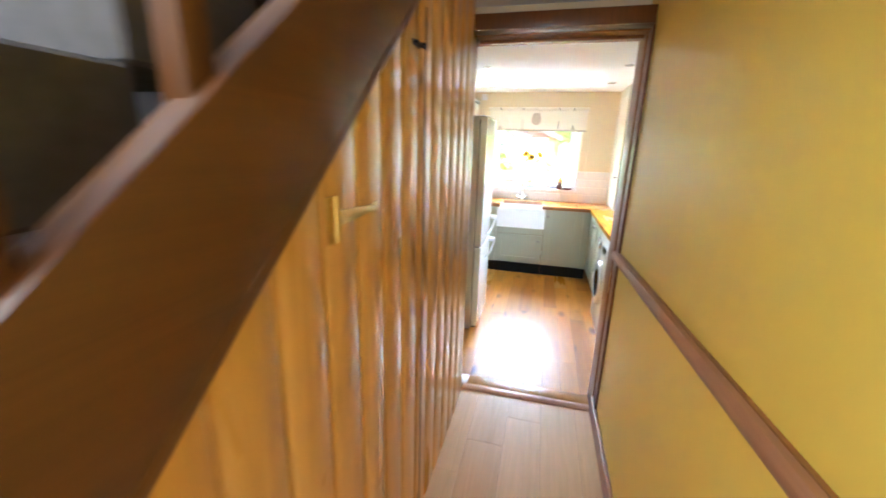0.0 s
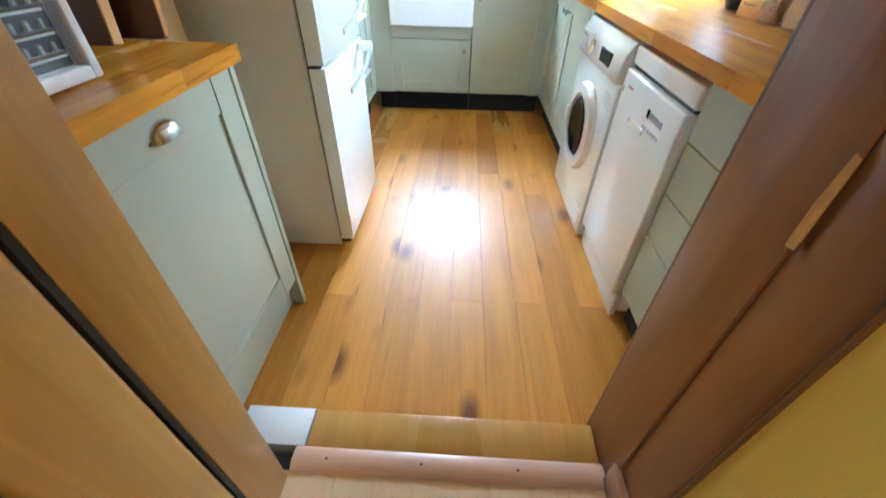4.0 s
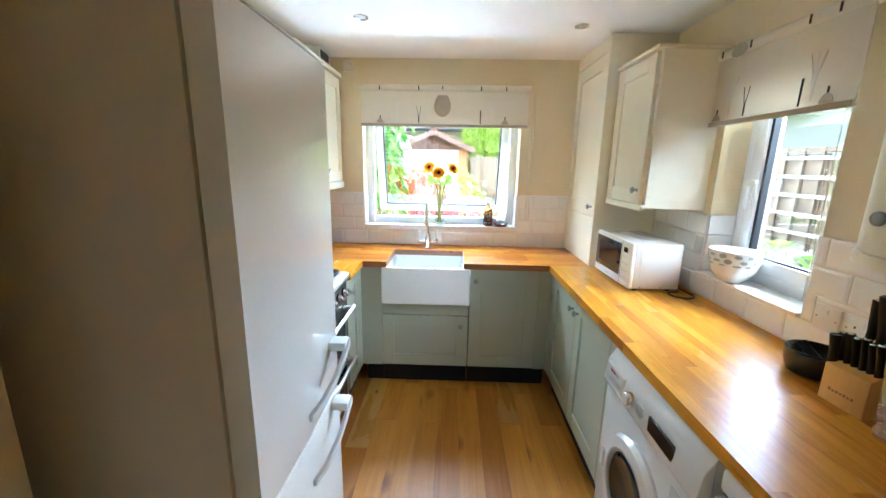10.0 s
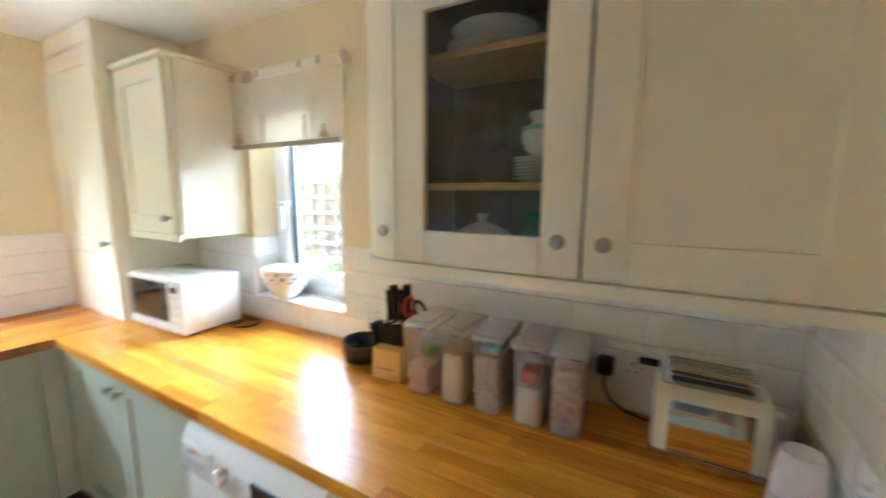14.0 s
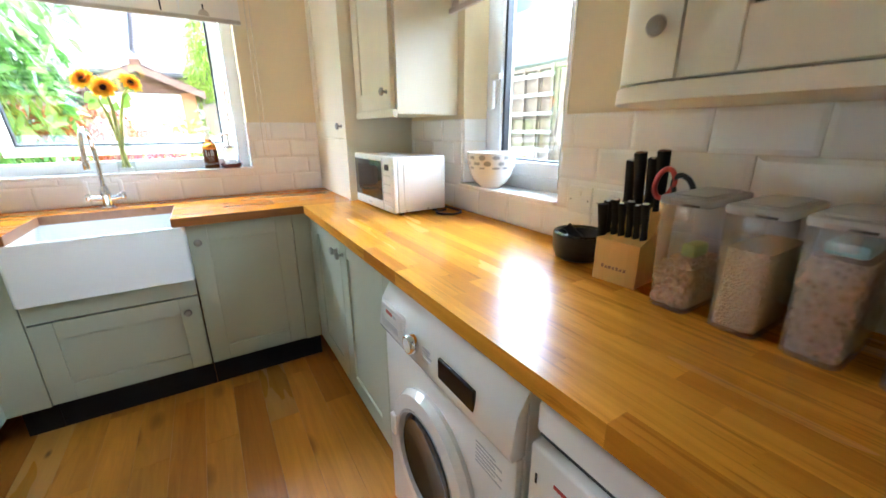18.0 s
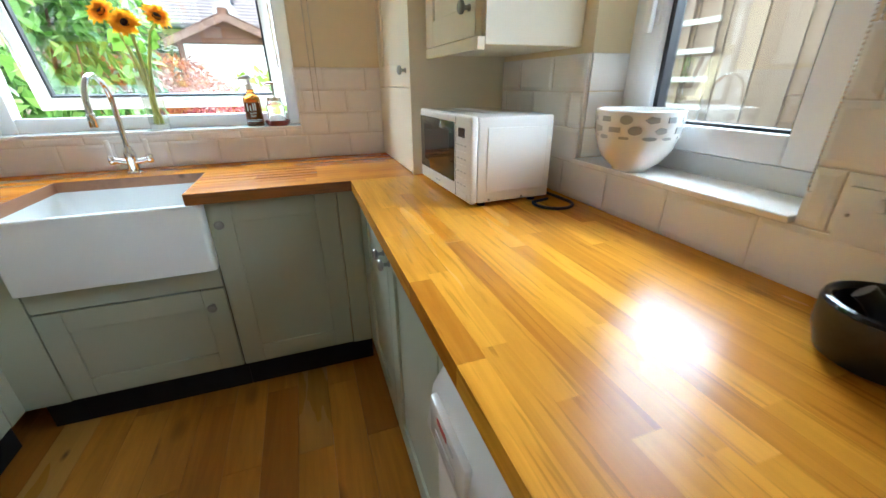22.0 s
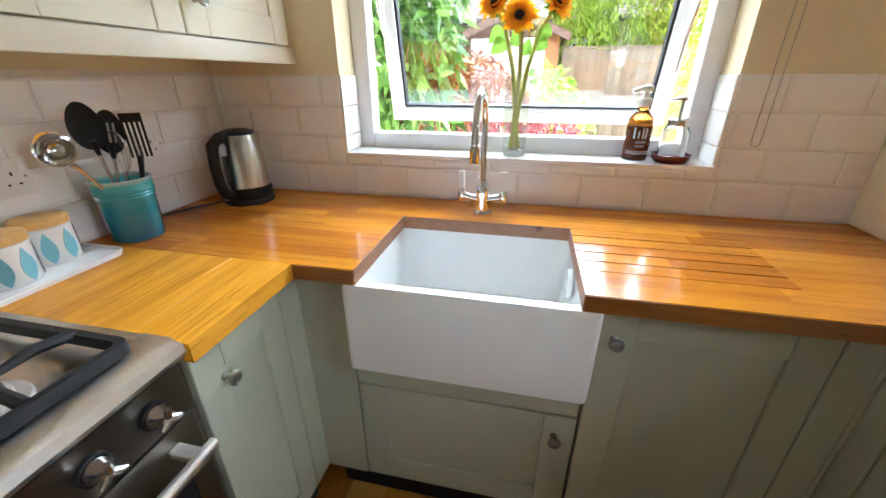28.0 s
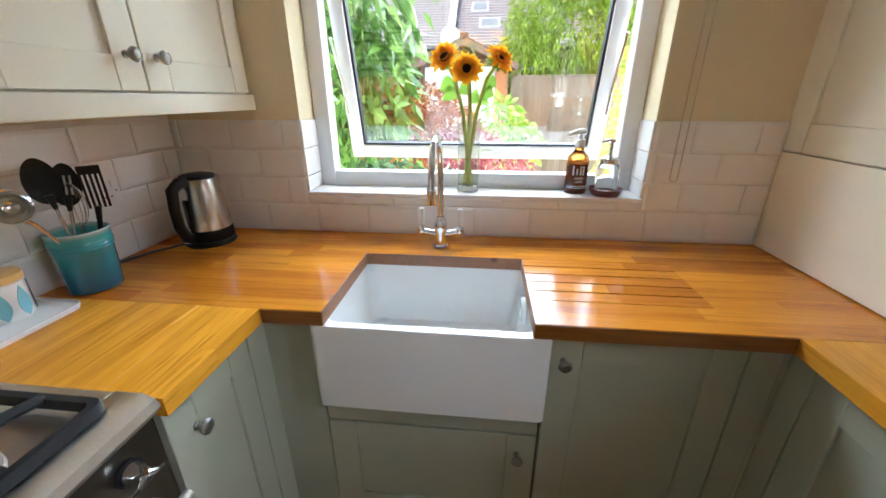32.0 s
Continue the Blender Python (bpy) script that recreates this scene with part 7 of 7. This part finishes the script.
part("saucer", lathe([(0, 0), (0.038, 0), (0.044, 0.006), (0.047, 0.020), (0.044, 0.020), (0.040, 0.009), (0, 0.006)], segs=32), paint("oxblood_glaze", (0.10, 0.018, 0.015), 0.2, 0.1), di)
ds = thing("soap_dispenser", (0.408, 5.834, VZ + 0.0080), "clear glass soap dispenser with steel pump", "soap dispenser")
part("jar", lathe([(0, 0), (0.030, 0), (0.033, 0.004), (0.033, 0.066), (0.026, 0.082), (0.024, 0.084), (0.023, 0.08), (0.030, 0.064), (0.030, 0.006), (0, 0.005)], segs=28), glass, ds)
part("collar", lathe([(0.025, 0.083), (0.026, 0.086), (0.026, 0.098), (0.020, 0.101), (0, 0.101)], segs=24), steel, ds)
part("pump", tube([(0, 0, 0.10), (0, 0, 0.145)], 0.005, 10), steel, ds)
part("nozzle", tube([(0.006, 0, 0.146), (-0.012, -0.004, 0.147), (-0.032, -0.010, 0.142)], [0.006, 0.005, 0.0035], 8), steel, ds)

for ob, k in ((so, 1.25), (di, 1.24), (ds, 1.24)):
    ob.scale = (k, k, k)

# ---- things by the doorway ----
dh = thing("food_drier", (-0.581, 2.566, WT), "white food drier with clear door and wire trays", "food drier", turn=90)
HW, HD, HH = 0.235, 0.36, 0.262
part("body", prism([(0.02, 0.006), (0.02, HH - 0.01), (0.05, HH + 0.012), (0.16, HH + 0.03), (0.30, HH + 0.012), (HD, HH - 0.05), (HD, 0.006)], HW, "x", 0.0, bev=0.008), white_plastic, dh)
fr_ = part("door_frame", bmesh.new(), white_plastic, dh)
for dims in ((0.0, 0.018, -0.012, 0.019, 0.004, HH), (HW - 0.018, HW, -0.012, 0.019, 0.004, HH), (0.018, HW - 0.018, -0.011, 0.018, 0.004, 0.026), (0.018, HW - 0.018, -0.011, 0.018, HH - 0.024, HH)):
    part("frame_bar", box(*dims, 0.004, 2), white_plastic, fr_)
part("chamber", box(0.018, HW - 0.018, 0.0195, 0.0198, 0.026, HH - 0.024), paint("drier_inside", (0.07, 0.07, 0.08), 0.4), dh, "grey inside of the drier")
for i in range(6):
    part("tray", tube([(0.03, 0.008, 0.05 + i * 0.034), (HW - 0.03, 0.008, 0.05 + i * 0.034)], 0.0035, 6), steel, dh)
    part("tray_lip", box(0.028, HW - 0.028, 0.010, 0.018, 0.042 + i * 0.034, 0.052 + i * 0.034, 0.002, 1), white_plastic, dh)
    for k in range(7):
        part("tray_bar", box(0.034 + k * 0.026, 0.040 + k * 0.026, 0.012, 0.0175, 0.0525 + i * 0.034, 0.066 + i * 0.034), grey_plastic, dh)
dp = part("door_pane", box(0.016, HW - 0.016, -0.006, -0.003, 0.024, HH - 0.022), drier_door, fr_, "clear plastic pane")
dp.visible_shadow = False
for x in (0.02, HW - 0.02):
    for y in (0.02, HD - 0.03):
        part("foot", lathe([(0.008, 0), (0.008, 0.007)], (x, y, 0), 10), black_rubber, dh)
# wooden board faces are darkened for their shade, the edges left pale
b1 = thing("chopping_board", (-0.733, 3.037, WT), "thick chopping board, its face darkened for shade, with a pale edge leaning on the pier", "chopping board")
bm = box(-0.26, 0.0, 0.0, 0.034, 0.0, 0.372, 0.003)
bmesh.ops.transform(bm, matrix=Matrix.Rotation(radians(-8), 4, "X"), verts=bm.verts)
part("board", bm, dark_shaded_wood, b1)
bm = box(-0.002, 0.004, 0.002, 0.032, 0.004, 0.368, 0.001, 1)
bmesh.ops.transform(bm, matrix=Matrix.Rotation(radians(-8), 4, "X"), verts=bm.verts)
part("edge_grain", bm, bamboo, b1, "pale yellow edge")
b2 = thing("chopping_board", (-0.656, 3.118, WT), "dark wooden chopping board, its face darkened for shade, leaning on the pier", "chopping board")
bm = prism(rounded(-0.16, 0.0, 0.0, 0.315, 0.012, 4), 0.020, "y", 0.0, bev=0.003)
bmesh.ops.transform(bm, matrix=Matrix.Rotation(radians(-5.5), 4, "X"), verts=bm.verts)
part("board", bm, dark_shaded_wood, b2)
bm = box(-0.0005, 0.003, 0.0015, 0.0185, 0.008, 0.307, 0.001, 1)
bmesh.ops.transform(bm, matrix=Matrix.Rotation(radians(-5.5), 4, "X"), verts=bm.verts)
part("edge_grain", bm, bamboo, b2, "pale mottled end grain edge")
b3 = thing("chopping_board", (-0.845, 2.948, WT), "thin white plastic board with rounded corners", "chopping board")
bm = prism(rounded(-0.24, 0.02, 0.0, 0.325, 0.04, 5), 0.008, "y", 0.0, bev=0.001)
bmesh.ops.transform(bm, matrix=Matrix.Rotation(radians(-11), 4, "X"), verts=bm.verts)
part("board", bm, white_plastic, b3)

# ---- the garden seen through the windows ----
GZ = -0.35
grass_m = paint("lawn", (0.09, 0.13, 0.035), 0.9, 0.3, 6.0, bumpy=0.8, grain=60)
paving = paint("paving", (0.42, 0.40, 0.37), 0.8, 0.12, 5.0, bumpy=0.3, grain=80)
brick_m = paint("pale_brick", (0.60, 0.50, 0.33), 0.85, 0.18, 14.0, bumpy=0.5, grain=60)
orange_brick = paint("orange_brick", (0.50, 0.20, 0.09), 0.85, 0.15, 14.0, bumpy=0.4)
fence_wood = wood("weathered_fence", (0.22, 0.16, 0.12), (0.38, 0.29, 0.22), "z", 0.85, 0.2, 0.5)
fence_brown = wood("brown_fence", (0.075, 0.054, 0.046), (0.14, 0.104, 0.09), "z", 0.85, 0.2, 0.5)
gable_m = paint("gable_boards", (0.16, 0.07, 0.045), 0.7, 0.15, 8.0)
pale_roof = paint("pale_roof_tile", (0.55, 0.47, 0.45), 0.85, 0.15, 10.0, bumpy=0.4, grain=60)
roof_m = paint("roof_tile", (0.52, 0.45, 0.43), 0.85, 0.2, 10.0, bumpy=0.4, grain=60)
felt_m = paint("shed_roof", (0.22, 0.13, 0.10), 0.9, 0.2, 10.0, bumpy=0.4, grain=90)
structure("ground", box(-120, 120, BY + 0.28, 160, GZ - 0.3, GZ), grass_m, "lawn and soil of the garden, reaching far", "ground")
structure("ground_side", box(RX + 0.28, 60, -40, BY + 0.28, GZ - 0.3, GZ), grass_m, "soil beside the house", "ground")
structure("pavement", box(-2.5, 2.3, BY + 0.30, 9.2, GZ, GZ + 0.03), paving, "pale concrete patio behind the house", "patio")


def fence(at, turn, count, height, label, mat, wide=0.115):
    f_ = thing("fence", at, label, "fence", turn=turn)
    rf = random.Random(count)
    for i in range(count):
        part("board", box(i * wide + 0.002, (i + 1) * wide - 0.002, -0.010 - 0.006 * (i % 2), 0.008 - 0.006 * (i % 2), 0.03, height - rf.uniform(0, 0.02)), mat, f_, smooth=0)
    for z in (0.3, height - 0.25):
        part("rail", box(0, count * wide, 0.010, 0.05, z, z + 0.07), mat, f_)
    part("capping", box(0, count * wide, -0.03, 0.03, height, height + 0.025), mat, f_)
    return f_


fence((0.42, 12.4, GZ), 0, 42, 2.10, "weathered brown board fence behind the shed", fence_wood)
fence((-5.2, 12.4, GZ), 0, 32, 2.10, "weathered board fence beyond the shrubs", fence_wood)
fence((2.4, 10.9, GZ), -90, 106, 2.02, "brown weathered board fence along the side passage", fence_brown, 0.08)
tl = thing("trellis", (2.372, 5.78, 0.70), "grey painted trellis fixed to the side fence", "trellis", turn=-90)
for i in range(8):
    part("slat", box(0.0, 0.62, -0.02, -0.008, 0.045 + i * 0.125, 0.069 + i * 0.125), paint("trellis_grey", (0.24, 0.24, 0.26), 0.8) if "trellis_grey" not in MATS else MATS["trellis_grey"], tl)
for i in range(5):
    part("upright", box(0.02 + i * 0.14, 0.045 + i * 0.14, -0.007, 0.006, 0.0, 1.0), fence_brown, tl)
nh = thing("neighbour_house", (9.0, 2.0, GZ), "cream rendered neighbouring house with a brown tiled roof", "house")
part("wall", box(0.0, 6.0, 0, 26, 0, 3.35), porcelain, nh)
part("roof", prism([(-0.45, 3.38), (4.0, 6.3), (4.0, 6.45), (-0.45, 3.52)], 26, "y", 0.0), pale_roof, nh)
part("gutter", tube([(-0.50, -0.1, 3.36), (-0.50, 26.1, 3.36)], 0.07, 10), grey_plastic, nh)
part("soffit", box(-0.40, 0.0, 0, 26, 3.30, 3.36), upvc, nh)

# garden house
sh = thing("garden_house", (-0.46, 12.0, GZ), "small brown-gabled garden house with pale door", "shed")
part("front_wall", box(-0.72, 0.56, 0.02, 0.12, 0, 2.25), porcelain, sh, "pale rendered front")
part("corner_pier", box(0.56, 0.78, -0.02, 0.2, 0, 2.28), orange_brick, sh, "orange brick corner pier")
part("corner_pier", box(-0.80, -0.72, -0.02, 0.2, 0, 2.28), gable_m, sh)
part("body", box(-0.78, 0.76, 0.2, 2.2, 0, 2.25), orange_brick, sh)
part("gable", prism([(-0.80, 2.26), (0.80, 2.26), (0.0, 2.62)], 0.10, "y", 0.0), gable_m, sh, "dark brown boarded gable")
for i in range(5):
    hw = 0.80 * (1 - (i + 0.6) / 5.4)
    part("gable_board", box(-hw, hw, -0.012, -0.001, 2.275 + i * 0.064, 2.332 + i * 0.064), gable_m, sh)
for sgn in (-1, 1):
    part("roof", prism([(0.0, 2.63), (sgn * 0.92, 2.235), (sgn * 0.92, 2.29), (0.0, 2.71)], 2.5, "y", -0.18), felt_m, sh)
    for i in range(6):
        a, b = sgn * (0.02 + 0.15 * i), sgn * (0.02 + 0.15 * (i + 1.12))
        z0, z1 = 2.71 - 0.457 * abs(a) + 0.004, 2.71 - 0.457 * abs(b) + 0.022
        part("shingle_course", prism([(a, z0), (b, z1 - 0.016), (b, z1), (a, z0 + 0.012)], 2.5, "y", -0.195), felt_m, sh)
    part("barge_board", prism([(0.0, 2.58), (sgn * 0.94, 2.17), (sgn * 0.94, 2.28), (0.0, 2.70)], 0.03, "y", -0.228), felt_m, sh, "brown barge board")
part("finial", box(-0.07, 0.07, -0.23, 0.02, 2.66, 2.77, 0.01, 1), gable_m, sh)

# house behind the garden
hs = thing("terraced_house", (0, 24.0, GZ), "pale brick terraced house with tiled roof and skylights", "house")
part("wall", box(-14, 12, 0.0, 6, 0, 3.75), brick_m, hs)
part("roof", prism([(-0.4, 3.72), (6.0, 8.6), (6.0, 8.75), (-0.4, 3.88)], 26, "x", -14.0), roof_m, hs)
sl = math.atan2(4.88, 6.4)
rows_ = bmesh.new()
for i in range(34):
    u_ = i / 34
    box(-14, 12, -0.4 + 6.4 * u_ - 0.03, -0.4 + 6.4 * u_ + 0.10, 3.88 + 4.87 * u_ - 0.01, 3.88 + 4.87 * u_ + 0.055, bm=rows_)
tagged(part("tile_course", rows_, roof_m, hs, "courses of plain roof tiles"), kind="stuff")
part("party_wall", prism([(-0.5, 3.7), (6.0, 8.7), (6.0, 9.1), (-0.5, 4.15)], 0.35, "x", -1.95), porcelain, hs, "pale rendered party wall")
part("gutter", tube([(-14, -0.5, 3.72), (12, -0.5, 3.72)], 0.07, 8), gasket, hs)
for x, u0, w_, h_ in ((-0.55, 0.17, 1.0, 0.10), (-0.95, 0.34, 0.85, 0.11), (4.0, 0.3, 0.9, 0.12), (-6, 0.3, 0.9, 0.12)):
    z0, y0 = 3.88 + 4.87 * u0, -0.4 + 6.4 * u0
    bm = box(x, x + w_, -0.06, 0.02, 0.0, 8.0 * h_, 0.01, 1)
    bmesh.ops.transform(bm, matrix=Matrix.Translation((0, y0, z0)) @ Matrix.Rotation(sl - math.pi / 2, 4, "X"), verts=bm.verts)
    sk = part("skylight", bm, upvc, hs, "white framed skylight")
    bm = box(x + 0.12, x + w_ - 0.12, -0.075, -0.062, 0.12, 8.0 * h_ - 0.12)
    bmesh.ops.transform(bm, matrix=Matrix.Translation((0, y0, z0)) @ Matrix.Rotation(sl - math.pi / 2, 4, "X"), verts=bm.verts)
    part("pane", bm, print_grey, sk)
for x in (-10.5, -7.2, -4.6, 1.4, 4.2, 7.4):
    w_ = part("window", box(x, x + 1.1, -0.03, 0.05, 1.75, 3.0, 0.01, 1), upvc, hs)
    for a in (0.08, 0.59):
        part("pane", box(x + a, x + a + 0.43, -0.04, -0.031, 1.85, 2.9), black_glass, w_)
    part("lintel", box(x - 0.1, x + 1.2, -0.02, 0.01, 3.02, 3.18), porcelain, w_)
bk = bmesh.new()
for r in range(24):
    z = 1.9 + r * 0.078
    for i in range(40):
        x = -6.0 + i * 0.235 + (0.117 if r % 2 else 0)
        box(x, x + 0.223, -0.012, 0.0, z, z + 0.067, bm=bk)
tagged(part("brick", bk, brick_m, hs, "courses of pale bricks"), kind="stuff")
sd = thing("satellite_dish", (-1.75, 23.3, 3.55), "pale satellite dish on the house wall", "satellite dish")
bm = lathe([(0.0, 0.0), (0.25, 0.03), (0.42, 0.09), (0.44, 0.10), (0.42, 0.105), (0.25, 0.045), (0, 0.015)], segs=28)
bmesh.ops.transform(bm, matrix=Matrix.Translation((0, 0, 0.3)) @ Matrix.Rotation(radians(75), 4, "X"), verts=bm.verts)
part("dish", bm, porcelain, sd)
part("arm", tube([(0, 0.7, 0.1), (0, 0.1, 0.15), (0, 0, 0.3)], 0.03, 8), grey_plastic, sd)
part("pole", tube([(0, 0.75, 0.4), (0, 0.75, 0.1)], 0.03, 8), grey_plastic, sd)


def leaves(blobs, count, size, seed, long=2.2, droop=0.4):
    """Small folded leaves spread over the outer part of several rounded masses."""
    rng = np.random.default_rng(seed)
    vol = np.array([b[3] * b[4] * b[5] for b in blobs]) ** 0.67
    pick = rng.choice(len(blobs), count, p=vol / vol.sum())
    d = rng.normal(size=(count, 3))
    d /= np.linalg.norm(d, axis=1)[:, None]
    r = rng.uniform(0.55, 1.08, count) ** 0.6
    B = np.array(blobs)[pick]
    c = B[:, :3] + d * B[:, 3:] * r[:, None]
    c += rng.normal(scale=0.05, size=c.shape) * B[:, 3:]
    ln = size * rng.uniform(0.6, 1.3, count)
    ax = d * 0.8 + rng.normal(scale=0.7, size=d.shape) + np.array([0, 0, -droop])
    ax /= np.linalg.norm(ax, axis=1)[:, None]
    sd_ = np.cross(ax, rng.normal(size=d.shape))
    sd_ /= np.linalg.norm(sd_, axis=1)[:, None] + 1e-9
    nm = np.cross(ax, sd_)
    w_ = (ln / long)[:, None]
    l_ = ln[:, None]
    p0, p3 = c, c + ax * l_ + np.array([0, 0, -1]) * l_ * 0.15
    mid = c + ax * l_ * 0.45
    p1, p2 = mid + sd_ * w_ * 0.5 + nm * w_ * 0.12, mid - sd_ * w_ * 0.5 + nm * w_ * 0.12
    verts = np.stack([p0, p1, p3, p2], 1).reshape(-1, 3)
    idx = np.arange(count) * 4
    faces = np.concatenate([np.stack([idx, idx + 1, idx + 2], 1), np.stack([idx, idx + 2, idx + 3], 1)])
    me = bpy.data.meshes.new("leaves")
    me.from_pydata(verts.tolist(), [], faces.tolist())
    return me


def plant(name, at, label, blobs, count, size, mat, seed, stems, category="shrub", long=2.2, droop=0.4, bark=None):
    p_ = thing(name, at, label, category)
    rel = [(b[0] - at[0], b[1] - at[1], b[2] - at[2], *b[3:]) for b in blobs]
    me = leaves(rel, count, size, seed, long, droop)
    me.materials.append(mat)
    cr_ = new("crown", me)
    cr_.parent = p_
    cr_["kind"] = "stuff"
    rs = random.Random(seed)
    for i in range(stems):
        b = rel[i % len(rel)]
        e = Vector((b[0], b[1], b[2])) + Vector((rs.uniform(-0.5, 0.5) * b[3], rs.uniform(-0.5, 0.5) * b[4], rs.uniform(0, 0.6) * b[5]))
        s0 = Vector((rs.uniform(-0.08, 0.08), rs.uniform(-0.08, 0.08), 0))
        m1 = s0.lerp(e, 0.5) + Vector((rs.uniform(-0.1, 0.1), rs.uniform(-0.1, 0.1), 0.1))
        part("limb" if i else "trunk", tube([s0, m1, e], [0.03, 0.02, 0.007], 7), bark or gable_m, p_)
    return p_


green = leafy("leaf_green", (0.05, 0.12, 0.02), (0.13, 0.25, 0.04), (0.30, 0.44, 0.12), 0.28)
deep = leafy("leaf_deep", (0.035, 0.075, 0.03), (0.075, 0.14, 0.06), (0.16, 0.25, 0.13))
lime = leafy("leaf_lime", (0.26, 0.40, 0.03), (0.42, 0.56, 0.06), (0.58, 0.68, 0.15))
gold = leafy("leaf_gold", (0.20, 0.26, 0.02), (0.34, 0.38, 0.03), (0.48, 0.48, 0.07))
rust = leafy("leaf_rust", (0.20, 0.035, 0.02), (0.36, 0.10, 0.03), (0.42, 0.20, 0.05))
plum = leafy("leaf_plum", (0.12, 0.02, 0.03), (0.26, 0.05, 0.06), (0.36, 0.12, 0.10))
fresh = leafy("leaf_fresh", (0.14, 0.28, 0.03), (0.26, 0.42, 0.05), (0.42, 0.56, 0.13))
cane_m = paint("cane", (0.20, 0.24, 0.06), 0.5, 0.2)
plant("climbing_shrub", (-1.55, 8.3, GZ), "tall dense green shrub with long hanging leaves", [(-1.45, 8.3, 0.6, 0.7, 0.5, 0.9), (-1.30, 8.2, 1.55, 0.62, 0.45, 0.8), (-1.25, 8.3, 2.35, 0.62, 0.5, 0.75), (-1.9, 8.3, 1.8, 0.8, 0.5, 1.3), (-1.6, 8.4, 3.0, 0.8, 0.5, 0.6)], 3600, 0.19, green, 1, 7, long=2.5, droop=0.9)
plant("red_maple", (-0.95, 8.75, GZ), "red and orange Japanese maple with fine leaves", [(-1.15, 8.7, 1.25, 0.42, 0.4, 0.26), (-0.75, 8.75, 1.32, 0.40, 0.4, 0.22), (-0.45, 8.7, 1.10, 0.36, 0.4, 0.24), (-1.0, 8.8, 0.9, 0.5, 0.4, 0.28)], 5200, 0.065, rust, 2, 8, "tree", 2.4, 0.5)
plant("purple_maple", (-0.15, 8.55, GZ), "low plum-coloured maple with drooping leaves", [(-0.25, 8.5, 0.92, 0.38, 0.35, 0.20), (0.10, 8.5, 0.75, 0.36, 0.35, 0.18)], 2600, 0.06, plum, 3, 5, "tree", 2.4, 0.7)
plant("leafy_shrub", (-0.6, 7.9, GZ), "low bluish-green shrub below the window", [(-0.95, 7.9, 0.45, 0.45, 0.35, 0.42), (-0.45, 7.85, 0.35, 0.5, 0.35, 0.42), (0.05, 7.9, 0.3, 0.45, 0.3, 0.36), (-1.5, 7.6, 0.35, 0.4, 0.4, 0.5)], 3400, 0.10, deep, 4, 6)
plant("bright_shrub", (0.16, 9.3, GZ), "light green broad-leaved shrub before the shed", [(0.12, 9.3, 1.10, 0.26, 0.25, 0.30), (0.34, 9.35, 0.85, 0.30, 0.25, 0.30), (0.0, 9.35, 0.6, 0.35, 0.3, 0.4)], 900, 0.13, fresh, 5, 6, long=2.6)
plant("golden_conifer", (1.32, 7.9, GZ), "golden yellow-green conifer beside the window", [(1.25, 7.9, 0.25, 0.42, 0.35, 0.6), (1.28, 7.9, 1.0, 0.36, 0.32, 0.55), (1.3, 7.95, 1.6, 0.26, 0.25, 0.45), (0.75, 8.3, 0.1, 0.35, 0.3, 0.35)], 4200, 0.06, gold, 6, 4, "conifer", 3.0, 0.5)
plant("bamboo", (1.7, 13.0, GZ), "tall light green bamboo above the fence", [(0.75, 13.0, 2.0, 0.6, 0.5, 0.75), (1.5, 12.95, 2.5, 0.8, 0.5, 1.1), (2.4, 13.0, 2.4, 0.8, 0.5, 1.0), (3.3, 13.0, 2.2, 0.9, 0.5, 1.0), (1.9, 13.0, 3.7, 1.2, 0.5, 0.8), (0.95, 12.95, 3.0, 0.55, 0.4, 0.7), (0.6, 12.9, 2.5, 0.35, 0.4, 0.55), (2.9, 13.0, 3.3, 0.9, 0.5, 0.9), (4.5, 13.0, 2.6, 0.9, 0.5, 1.2)], 17000, 0.15, lime, 7, 18, "bamboo", 4.8, 0.8, cane_m)
plant("back_hedge", (-3.6, 12.9, GZ), "dark green hedge trees beyond the fence", [(-3.2, 12.9, 2.0, 1.1, 0.6, 1.3), (-4.8, 12.9, 2.2, 1.2, 0.6, 1.5), (-2.2, 12.9, 1.6, 0.7, 0.5, 0.8)], 3200, 0.15, deep, 8, 8, "hedge")
plant("passage_shrub", (1.92, 4.86, GZ), "bright green leafy shrub under the side window", [(1.92, 4.90, 0.55, 0.22, 0.34, 0.5), (1.95, 5.15, 0.70, 0.24, 0.30, 0.42), (1.95, 4.62, 0.4, 0.22, 0.3, 0.45)], 1500, 0.10, fresh, 9, 6, long=3.4)
plant("wall_creeper", (-1.2, 6.75, GZ), "glossy green creeper hanging beside the window", [(-1.12, 6.85, 1.9, 0.25, 0.2, 0.3), (-1.15, 6.9, 1.45, 0.12, 0.15, 0.4), (-0.98, 6.95, 0.55, 0.28, 0.25, 0.45), (-0.35, 6.75, 0.35, 0.5, 0.2, 0.40), (0.25, 6.75, 0.30, 0.4, 0.2, 0.36)], 900, 0.12, green, 10, 5, "creeper", 2.0, 0.8)
pl = thing("garden_wall", (-1.95, 6.35, GZ), "cream rendered wall end outside the window", "wall")
part("wall", box(0, 0.62, 0, 0.45, 0, 2.6, 0.01, 1), wall_cream, pl)
part("coping", box(-0.03, 0.65, -0.03, 0.48, 2.6, 2.66, 0.008, 1), porcelain, pl)
